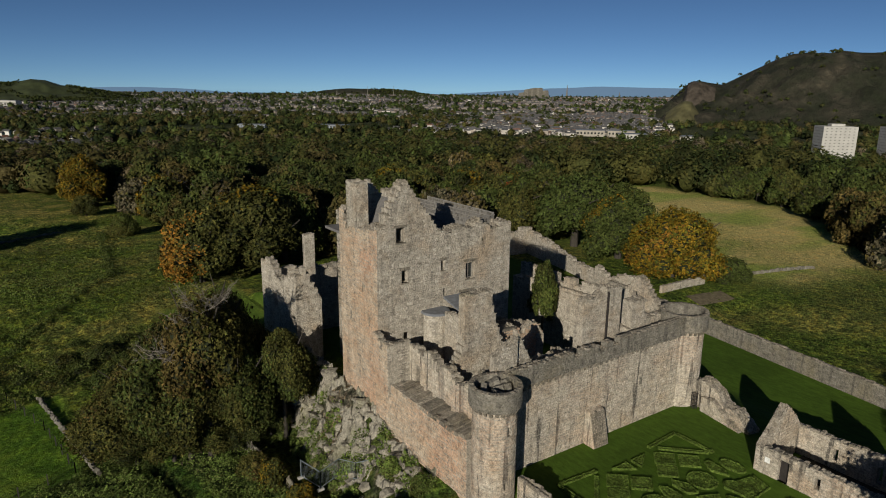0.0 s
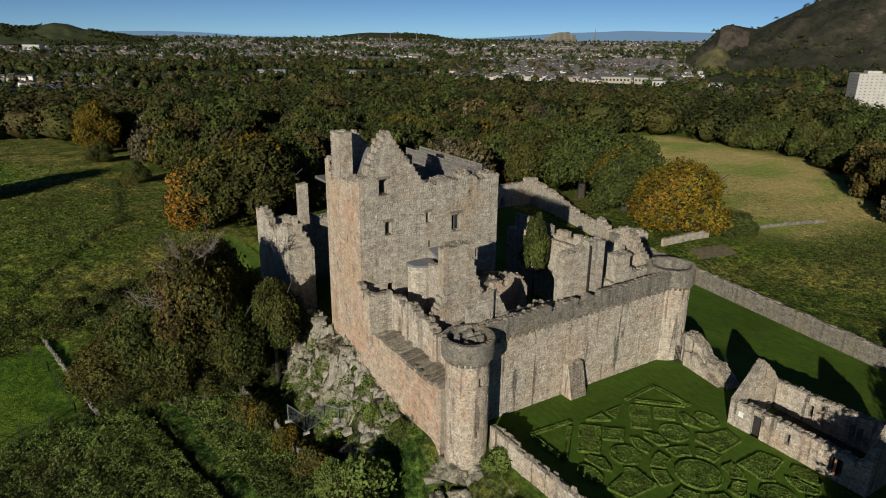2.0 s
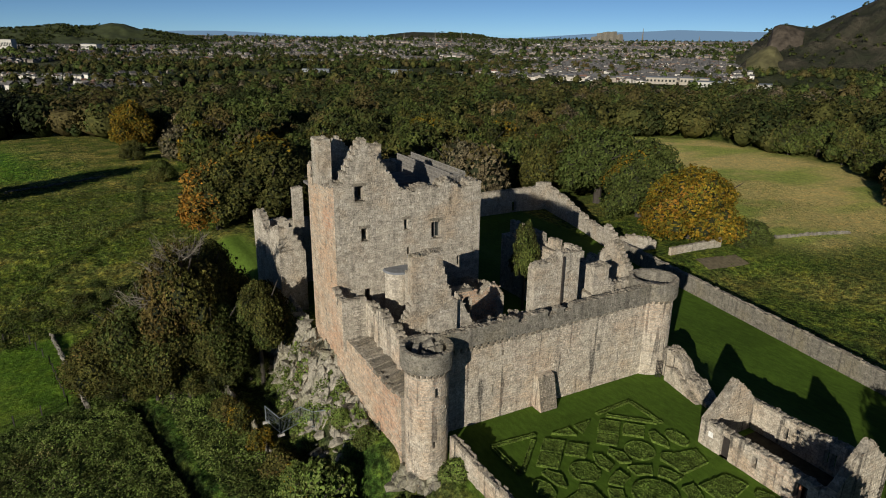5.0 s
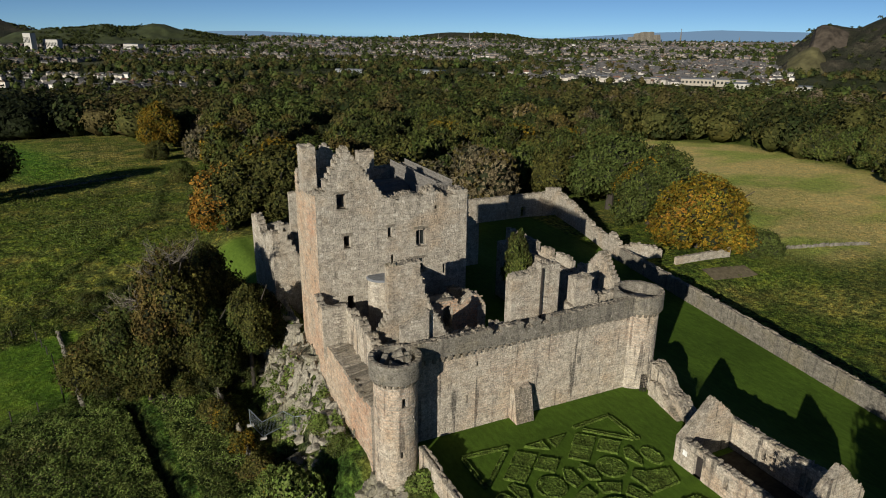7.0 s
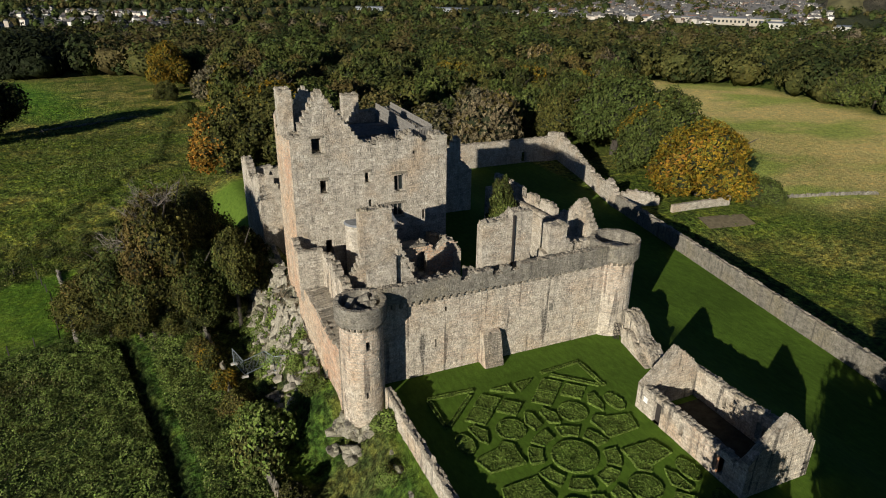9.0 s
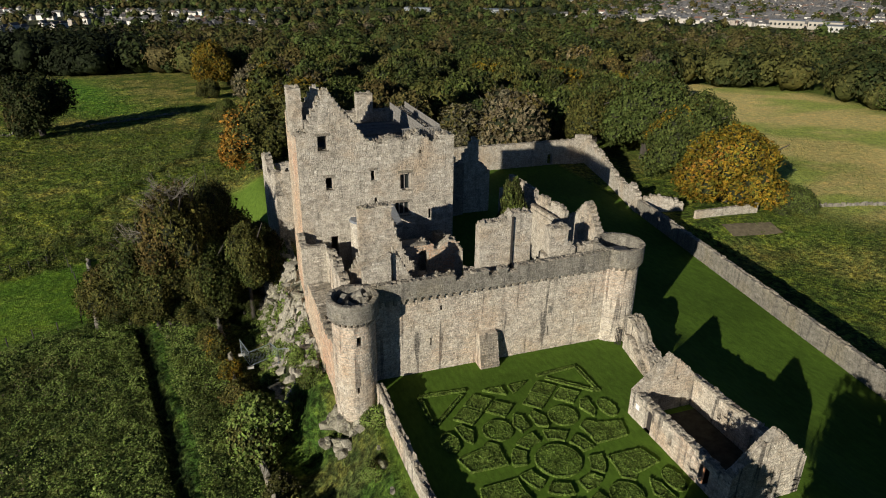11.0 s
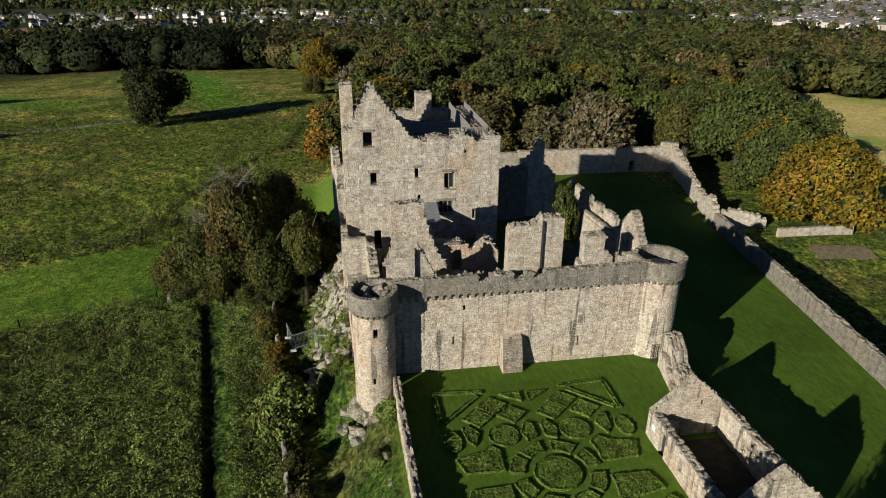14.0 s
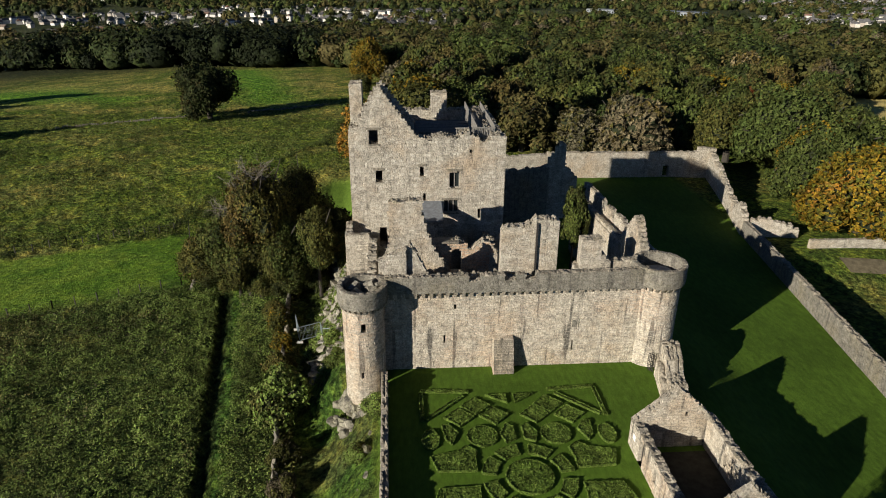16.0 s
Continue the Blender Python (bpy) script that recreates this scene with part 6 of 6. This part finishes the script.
for a, e1, w in ((44.9, 0.55, 5), (25.3, 0.15, 2), (27.9, 0.3, 2.5), (30.1, 0.3, 2.5), (49.2, 0.0, 4)):
    sp = thing("spire" if w < 12 else "water_tower", "far dark pointed spire on the skyline" if w < 12 else "far pale tower on the skyline", "spire" if w < 12 else "tower", "far spires" if w < 12 else "")
    d = 4450
    x, y = d * math.sin(radians(a)), d * math.cos(radians(a))
    z1 = 33 + d * math.tan(radians(e1))
    q = Buf()
    q.quad_box([(x - w, y - w, -50), (x + w, y - w, -50), (x + w, y + w, -50), (x - w, y + w, -50), (x - w * .8, y - w * .8, 0), (x + w * .8, y - w * .8, 0), (x + w * .8, y + w * .8, 0), (x - w * .8, y + w * .8, 0)])
    t_ = 0.15 if w < 12 else 0.8
    q.quad_box([(x - w * .8, y - w * .8, 0), (x + w * .8, y - w * .8, 0), (x + w * .8, y + w * .8, 0), (x - w * .8, y + w * .8, 0), (x - w * t_, y - w * t_, z1), (x + w * t_, y - w * t_, z1), (x + w * t_, y + w * t_, z1), (x - w * t_, y + w * t_, z1)])
    part("shaft", q, STONE_DARK if w < 12 else WHITE, sp)

# ---- the crag ----
crag = thing("crag", "pale broken rock outcrop under the castle walls", "rock")
rr = random.Random(31)


def rock_piece(x, y, z, sx, sy, sz):
    bm = bmesh.new()
    for k in range(16):
        d = Vector((rr.gauss(0, 1), rr.gauss(0, 1), rr.gauss(0, 1))).normalized()
        m = max(abs(d.x), abs(d.y), abs(d.z))
        d = d / m * rr.uniform(0.75, 1.0) if rr.random() < 0.6 else d
        bm.verts.new((d.x * sx, d.y * sy, d.z * sz))
    bmesh.ops.convex_hull(bm, input=bm.verts)
    bmesh.ops.rotate(bm, verts=bm.verts, matrix=Euler((rr.uniform(-.25, .25), rr.uniform(-.1, .35), rr.uniform(0, 3))).to_matrix())
    bmesh.ops.translate(bm, verts=bm.verts, vec=(x, y, z))
    part("rock", bm, ROCK, crag)


# the body of the outcrop: broken blocks, each tilted its own way
rng = np.random.RandomState(33)
cx, cy = np.meshgrid(np.linspace(22.8, 29.3, 90), np.linspace(43.0, 78.0, 380))
cx, cy = cx.ravel(), cy.ravel()
zz_ = land(cx, cy) + 0.25
sd = np.stack([rng.uniform(22, 29.5, 520), rng.uniform(36, 78, 520)], 1)
lift, tx, ty = rng.uniform(-0.45, 0.45, 520), rng.uniform(-0.35, 0.1, 520), rng.uniform(-0.2, 0.2, 520)
for part_ in range(2):
    sc = 1.0 if part_ == 0 else 0.35
    best = np.empty(len(cx), int)
    for i in range(0, len(cx), 4000):
        dd = (cx[i:i + 4000, None] - sd[None, :, 0]) ** 2 + ((cy[i:i + 4000, None] - sd[None, :, 1]) * 0.7) ** 2
        best[i:i + 4000] = dd.argmin(1)
    zz_ = zz_ + sc * (lift[best] + tx[best] * (cx - sd[best, 0]) * 1.2 + ty[best] * (cy - sd[best, 1]))
    sd = np.stack([rng.uniform(22, 29.5, 2600), rng.uniform(36, 78, 2600)], 1)
    lift, tx, ty = rng.uniform(-0.5, 0.5, 2600), rng.uniform(-0.6, 0.2, 2600), rng.uniform(-0.4, 0.4, 2600)
edge_ = np.interp(cy, [43, 46, 50, 54, 60, 66, 72, 78], [27.8, 26.2, 24.6, 23.6, 23.6, 24.4, 25.6, 27.5]) + 0.5 * waves(cx, cy, 1.5, 41)
zz_ = zz_ - 1.6 * (1 - smooth(-0.3, 0.5, cx - edge_)) - 0.9 * smooth(0.25, 0.6, waves(cx, cy, 1.6, 44)) + 0.05 * waves(cx, cy, 0.35, 7)
ix = np.arange(len(cx)).reshape(380, 90)
part("rock_face", fast_mesh("rock_face", np.stack([cx, cy, zz_], 1), np.stack([ix[:-1, :-1], ix[:-1, 1:], ix[1:, 1:], ix[1:, :-1]], -1).reshape(-1, 4)), ROCK, crag)
for k in range(110):
    y = rr.uniform(44, 75)
    x = rr.uniform(24.2, 28.7)
    s = rr.uniform(0.25, 0.7)
    rock_piece(x, y, at_ground(x, y) + 0.2, s * 1.3, s * 1.3, s * 0.6)
for k in range(70):
    a = rr.uniform(2.6, 5.8)
    d_ = rr.uniform(1.5, 3.4)
    s = rr.uniform(0.25, 0.75)
    rock_piece(31.0 + d_ * math.cos(a), 37.35 + d_ * math.sin(a), -1.9 - (d_ - 1.5) * 1.5, s * 1.2, s * 1.2, s * 0.75)
for k in range(16):
    y = rr.uniform(22, 34)
    s = rr.uniform(0.2, 0.55)
    rock_piece(32.3 - rr.uniform(0, 1.3), y, -1.6 - rr.uniform(0, 1.6), s, s * 1.4, s * 0.7)

# ---- undergrowth ----


def scatter(name, label, mat, seed, count, box, keep, size, lift, jitter, up=0.6, category="undergrowth"):
    rng = np.random.RandomState(seed)
    x, y = rng.uniform(box[0], box[1], count), rng.uniform(box[2], box[3], count)
    k = keep(x, y, rng)
    x, y = x[k], y[k]
    z = land(x, y) + lift(x, y) * rng.uniform(0.35, 1.1, len(x))
    d = on_ball(rng, len(x))
    d[:, 2] = np.abs(d[:, 2]) + up
    d /= np.linalg.norm(d, axis=1)[:, None]
    v, f = leaf_tris(np.stack([x, y, z], 1), d, size, rng, jitter)
    return tagged(part(name, fast_mesh(name, v, f), mat), label, category, kind="stuff")


def way_x(y):
    return np.interp(y, [20, 33, 67, 75], [17.5, 15.9, 9.9, 9.0])


def shrub_zone(x, y, rng):
    edge = y - 0.37 * x
    return (edge < 69.5 + 1.2 * waves(x, y, 5, 61)) & ((x - way_x(y) < -0.6) | (x - way_x(y) > 1.9 + 0.5 * waves(x, y, 3, 60))) & (x < np.interp(y, [10, 32, 50, 69], [25.5, 22.5, 20.0, 18.8])) & (rng.uniform(0, 1, len(x)) < 0.62 + 0.38 * waves(x, y, 4, 62))


def shrub_lift(x, y):
    return 0.3 + 0.85 * np.clip(waves(x, y, 0.55, 63) + 0.35, 0, 2) + 0.5 * np.clip(waves(x, y, 6, 64), 0, 2)


scatter("undergrowth", "dense green nettles and brambles", L["shrub"], 65, 480000, (-42, 26, 8, 76), lambda x, y, g: shrub_zone(x, y, g) & (g.uniform(0, 1, len(x)) < 0.35 + smooth(-35, 8, x)), 0.095, shrub_lift, 0.3, 1.2)
scatter("brambles", "dark bramble clumps among the nettles", L["green"], 64, 200000, (-42, 26, 8, 76), lambda x, y, g: shrub_zone(x, y, g) & (waves(x, y, 2.4, 58) + 0.6 * waves(x, y, 8, 59) > 0.3), 0.10, lambda x, y: shrub_lift(x, y) + 0.25, 0.3, 1.2)
scatter("dry_undergrowth", "patches of dry brown stems among the nettles", L["grey"], 66, 40000, (-42, 26, 8, 76), lambda x, y, g: shrub_zone(x, y, g) & (waves(x, y, 3.5, 67) > 0.45), 0.12, shrub_lift, 0.7)


def bank(x, y, rng):
    c = np.interp(y, [5, 32, 50, 69], [27.5, 23.6, 21.0, 19.3])
    return np.abs(x - c) < 1.2 + 0.5 * waves(x, y, 4, 68)


scatter("overgrown_bank", "yellowing grass and scrub over an old dyke", L["olive"], 69, 26000, (15, 31, 5, 72), bank, 0.16, lambda x, y: 0.7 + 0.5 * np.clip(waves(x, y, 3, 70), 0, 2), 0.6)


def rough_zone(x, y, rng):
    m = (y - 0.37 * x > 70) & (x < 30) & (y < 235) & (y > 60)
    m &= ~((x > 15) & (y > 74) & (y < 119))
    m &= ~((x < 4) & (y - 0.37 * x + 1.5 > 71.5) & (y - 0.31 * x + 0.5 < 93))
    return m & (rng.uniform(0, 1, len(x)) < 0.35 + 0.6 * waves(x, y, 6, 75)) & (rng.uniform(0, 1, len(x)) < 150 / (y + 20) - 0.25)


scatter("rough_grass", "tussocky rough grass and low scrub on the meadow", L["grass"], 76, 330000, (-75, 30, 62, 235), rough_zone, 0.12, lambda x, y: 0.2 + 0.4 * np.clip(waves(x, y, 5, 77), 0, 2), 0.6)
scatter("meadow_scrub", "dark green low scrub on the meadow", L["shrub"], 78, 170000, (-75, 30, 62, 200), lambda x, y, g: rough_zone(x, y, g) & (waves(x, y, 9, 79) > 0.15), 0.125, lambda x, y: 0.4 + 0.55 * np.clip(waves(x, y, 6, 80), 0, 2), 0.6)
scatter("dry_grass", "tufts of dry straw-coloured grass among the nettles", L["straw"], 85, 130000, (-45, 20, 8, 76), lambda x, y, g: shrub_zone(x, y, g) & (waves(x, y, 3, 86) + waves(x, y, 11, 87) > -0.05 + 0.045 * (x + 22)), 0.12, lambda x, y: 0.8 + 0.4 * np.clip(waves(x, y, 3, 88), 0, 2), 0.5)
scatter("meadow_straw", "dry pale tussocks on the meadow", L["straw"], 89, 120000, (-75, 28, 72, 200), lambda x, y, g: rough_zone(x, y, g) & (waves(x, y, 2.6, 90) + 0.6 * waves(x, y, 14, 92) > 0.25), 0.14, lambda x, y: 0.35 + 0 * x, 0.5)
def old_bank(x, y, rng):
    ditch = np.abs(x - np.interp(y, [96, 105, 115, 131, 138, 160, 200], [-6, -4, 0.5, 10.4, 15.8, 17, 21])) < 0.9 + 0.4 * waves(x, y, 4, 104)
    lines = (np.abs(waves(x, y, 17, 101)) < 0.05 + 0.03 * waves(x, y, 5, 102)) & rough_zone(x, y, rng)
    return (ditch | lines | (rough_zone(x, y, rng) & (waves(x, y, 4, 105) + 0.5 * waves(x, y, 13, 106) > 0.75))) & (y < 190) & (y > 92)


scatter("bank_scrub", "dark low scrub along old banks and ditches of the meadow", L["green"], 103, 260000, (-60, 28, 92, 190), old_bank, 0.13, lambda x, y: 0.5 + 0.6 * np.clip(waves(x, y, 3, 107), 0, 2), 0.6)
scatter("field_grass", "long straw-coloured grass on the northern field", L["grass"], 81, 70000, (84, 175, -10, 130), lambda x, y, g: np.array([inside(a, c, FIELD) for a, c in zip(x, y)]) & (x > np.interp(y, [-12, 73, 105], [75, 89, 98])) & (g.uniform(0, 1, len(x)) < 0.5 + 0.5 * waves(x, y, 7, 82)), 0.12, lambda x, y: 0.3 + 0 * x, 0.6)
scatter("crag_grass", "grass and ivy on the rock ledges", L["shrub"], 83, 24000, (22.5, 28.6, 42, 76), lambda x, y, g: waves(x, y, 1.3, 84) > 0.15 + 0.25 * (y < 50), 0.12, lambda x, y: 0.8 + 0 * x, 0.6)


# ---- the knot garden ----
GC = (43.9, 23.4)


def hedge_bed(outline, height, label, seed):
    """A clipped bed: a low leafy block over the outline, given about the garden's middle."""
    rng = np.random.RandomState(seed)
    pts = np.array(outline) + np.array(GC)
    bm = bmesh.new()
    base = [bm.verts.new((x, y, 0.0)) for x, y in pts]
    f = bm.faces.new(base)
    bmesh.ops.recalc_face_normals(bm, faces=[f])
    if f.normal.z < 0:
        f.normal_flip()
    top = bmesh.ops.extrude_face_region(bm, geom=[f])
    bmesh.ops.translate(bm, verts=[g for g in top["geom"] if isinstance(g, bmesh.types.BMVert)], vec=(0, 0, height * 0.6))
    area = f.calc_area()
    v0 = np.array([x.co[:] for x in bm.verts])
    bm.verts.index_update()
    f0 = [tuple(x.index for x in fc.verts) for fc in bm.faces]
    bm.free()
    lo, hi = pts.min(0), pts.max(0)
    n_ = int(area * 170) + 30
    cand = rng.uniform(lo, hi, (n_ * 4, 2))
    poly = [tuple(q) for q in pts]
    cand = np.array([c for c in cand if inside(c[0], c[1], poly)][:n_])
    up = np.tile([0, 0, 1.0], (len(cand), 1))
    lump = 0.5 * waves(cand[:, 0], cand[:, 1], 0.22, seed)
    pos = np.concatenate([cand, (height * (0.62 + 0.5 * lump))[:, None]], 1)
    # the clipped sides
    sp, sn = [], []
    for (x0, y0), (x1, y1) in zip(poly, poly[1:] + poly[:1]):
        ln = math.hypot(x1 - x0, y1 - y0)
        for k in range(int(ln * 70)):
            q = rng.uniform()
            sp.append((x0 + (x1 - x0) * q, y0 + (y1 - y0) * q, rng.uniform(0.05, height)))
            sn.append(((y1 - y0) / max(ln, 1e-6), -(x1 - x0) / max(ln, 1e-6), 0.3))
    if sp:
        pos, up = np.vstack([pos, sp]), np.vstack([up, sn])
    v, f = leaf_tris(pos, up, 0.085, rng, 0.6)
    me = bpy.data.meshes.new("hedge_bed")
    me.from_pydata(v0.tolist() + v.tolist(), [], f0 + [tuple(int(i) + len(v0) for i in q) for q in f])
    return tagged(part("hedge_bed", me, LEAVES["hedge"]), label, "hedge", "beds of the knot garden")


def disc(cx, cy, r, k=28, ry=None):
    return [(cx + r * math.cos(2 * math.pi * i / k), cy + (ry or r) * math.sin(2 * math.pi * i / k)) for i in range(k)]


def sector(r0, r1, a0, a1, k=8):
    an = [radians(a0 + (a1 - a0) * i / k) for i in range(k + 1)]
    return [(r1 * math.cos(a), r1 * math.sin(a)) for a in an] + [(r0 * math.cos(a), r0 * math.sin(a)) for a in reversed(an)]


def strip(a, c, w=0.32):
    d = Vector((c[0] - a[0], c[1] - a[1]))
    s = Vector((d.y, -d.x)).normalized() * w / 2
    return [(a[0] + s.x, a[1] + s.y), (c[0] + s.x, c[1] + s.y), (c[0] - s.x, c[1] - s.y), (a[0] - s.x, a[1] - s.y)]


def diamond(cx, cy, r):
    return [(cx + r * 1.1, cy), (cx, cy + r), (cx - r * 1.1, cy), (cx, cy - r)]


hedge_bed(disc(0, 0, 1.8), 0.21, "round clipped box bed at the garden's middle", 400)
QUAD = [(disc(3.05, 4.8, 1.25), "round clipped box bed"), (sector(2.5, 3.6, 50, 82), "curved clipped box bed"), (sector(2.5, 3.6, 8, 40), "curved clipped box bed"),
        ([(0.35, 4.3), (1.2, 3.9), (1.55, 5.0), (0.9, 6.3), (0.35, 5.8)], "small five-sided box bed"), (diamond(3.2, 8.8, 1.2), "lozenge-shaped box bed"), (diamond(1.75, 7.4, 1.15), "lozenge-shaped box bed"), (diamond(4.75, 7.3, 1.2), "lozenge-shaped box bed"),
        ([(3.9, 0.8), (6.9, 0.9), (7.4, 2.6), (5.2, 3.1), (4.5, 3.7), (3.7, 3.1), (3.9, 2.0)], "large irregular box bed"), ([(5.0, 5.3), (5.6, 3.9), (6.1, 4.6), (6.3, 6.3), (5.7, 6.4)], "narrow curved box bed"), (disc(7.3, 4.6, 0.7, 20, 1.2), "oval clipped box bed"),
        ([(0.35, 9.1), (2.2, 10.3), (0.35, 10.3)], "triangular box bed"), (strip((3.6, 10.9), (7.9, 11.2)), "thin straight box hedge"), (strip((7.9, 11.0), (7.9, 7.0)), "thin straight box hedge"), (strip((4.2, 10.3), (7.5, 7.2)), "thin slanting box hedge")]
for sx, sy in ((1, 1), (-1, 1), (1, -1), (-1, -1)):
    for k, (shape, lab) in enumerate(QUAD):
        hedge_bed([(x * sx, y * sy) for x, y in (shape if sx * sy > 0 else list(reversed(shape)))], 0.16 if "thin" in lab else 0.19, lab + " with low grass paths", 410 + k)

# ---- fences and walls of the fields ----


def fence_line(pts, label):
    t = thing("field_fence", label, "fence")
    for (x0, y0), (x1, y1) in zip(pts, pts[1:]):
        ln = math.hypot(x1 - x0, y1 - y0)
        k = int(ln / 2.4)
        last = None
        for i in range(k + 1):
            x, y = x0 + (x1 - x0) * i / k, y0 + (y1 - y0) * i / k
            z = at_ground(x, y)
            q = Buf()
            q.box(x - .06, x + .06, y - .06, y + .06, z - .3, z + 1.25)
            part("post", q, DARK_WOOD, t)
            if last:
                for h in (0.5, 0.9, 1.15):
                    q = Buf()
                    q.beam((last[0], last[1], last[2] + h), (x, y, z + h), 0.014)
                    part("wire", q, DARK_WOOD, t)
            last = (x, y, z)


fence_line([(-40, 57), (-12.8, 66.3), (2.6, 72)], "grey timber post and wire field fence")
fence_line([(2.6, 72), (0.5, 84), (-3, 95)], "timber post fence along the mown pasture")
fence_line([(-3, 95), (-21.4, 89.3), (-45, 81)], "timber post and wire fence above the pasture")


def dry_wall(a, c, h, label, seed):
    t = thing("field_wall", label, "stone wall")
    r2 = random.Random(seed)
    ln = math.hypot(c[0] - a[0], c[1] - a[1])
    k = int(ln / 0.55)
    for i in range(min(k, 150)):
        f = i / min(k, 150)
        x, y = a[0] + (c[0] - a[0]) * f, a[1] + (c[1] - a[1]) * f
        w = ln / min(k, 150) * 0.62
        bm = bmesh.new()
        for _ in range(12):
            d = Vector((r2.gauss(0, 1), r2.gauss(0, 1), r2.gauss(0, 1))).normalized()
            bm.verts.new((x + d.x * w, y + d.y * w, at_ground(x, y) + h * 0.4 + d.z * h * r2.uniform(.6, .9)))
        bmesh.ops.convex_hull(bm, input=bm.verts)
        part("stone", bm, STONE_DARK, t)


dry_wall((-60, 169), (-25, 182), 0.6, "tumbled grey drystone wall across the meadow", 1)
dry_wall((-12, 188), (12, 199), 0.6, "grassy drystone wall across the meadow", 2)
dry_wall((4.6, 70), (0.3, 94), 0.55, "low pale stone dyke beside the mown pasture", 9)
dry_wall((118.5, 67.5), (140, 64.5), 0.7, "pale drystone wall at the edge of the field", 3)
dry_wall((23.0, 30), (20.2, 54), 1.3, "old overgrown stone dyke below the castle", 5)
dry_wall((20.2, 56), (18.6, 68), 1.3, "old overgrown stone dyke under the trees", 7)

# ---- temporary fence ----
hf = thing("temporary_fence", "galvanised steel mesh fence panels on feet", "fence")
run = [(21.4, 56.2), (22.2, 53.2), (24.6, 54.0), (25.2, 51.4), (27.6, 50.6)]
for a, c in zip(run, run[1:]):
    za, zc = at_ground(*a), at_ground(*c)
    za, zc = max(za, -5.7), max(zc, -5.7) if c[0] < 26 else -4.6
    pn = tagged(new("panel"), "steel mesh panel in a tube frame")
    pn.parent = hf
    for q0, q1, w in (((*a, za), (*a, za + 2.05), .07), ((*c, zc), (*c, zc + 2.05), .07), ((*a, za + 2.0), (*c, zc + 2.0), .07), ((*a, za + .25), (*c, zc + .25), .07)):
        q = Buf()
        q.beam(q0, q1, w)
        part("tube", q, STEEL, pn)
    for k in range(1, 16):
        f = k / 16
        x, y, z = a[0] + (c[0] - a[0]) * f, a[1] + (c[1] - a[1]) * f, za + (zc - za) * f
        q = Buf()
        q.beam((x, y, z + .25), (x, y, z + 2.0), 0.012)
        part("wire", q, STEEL, pn)
    q = Buf()
    q.box(a[0] - .35, a[0] + .35, a[1] - .12, a[1] + .12, za - .1, za + .14)
    part("foot", q, CONCRETE, pn)

# ---- small things ----
gate = thing("iron_gate", "small dark iron gate beside the round tower", "gate")
for k in range(5):
    q = Buf()
    q.beam((57.8 + .1 * k, 37.0 - .1 * k, 0), (57.8 + .1 * k, 37.0 - .1 * k, 1.9), .045)
    part("bar", q, DARK_WOOD, gate)
for zz in (.25, .65, 1.05, 1.45, 1.85):
    q = Buf()
    q.beam((57.78, 37.02, zz), (58.22, 36.58, zz), .045)
    part("rail", q, DARK_WOOD, gate)
path = thing("gravel_path", "pale gravel path outside the boundary wall", "path", kind="structure")
q = Buf()
for i in range(12):
    for j in range(5):
        k = len(q.v)
        for e, g in ((0, 0), (1, 0), (1, 1), (0, 1)):
            x, y = 95.0 + (i + e) * 0.75, 61.2 + (j + g) * 0.6 - (i + e) * 0.07
            q.v.append((x, y, at_ground(x, y) + 0.12))
        q.f.append((k, k + 1, k + 2, k + 3))
part("surface", q, plain("tan_gravel", (0.125, 0.102, 0.062), 0.95, 0, 0.5, 1.5), path)
bt = thing("rubble_wall", "low wall beside the gravel path", "wall")
straight(bt, (92.5, 67.2), (105.0, 67.2), -4, 0.1, 0.5, seed=120, skin=("front", "back"), cope=0.12)
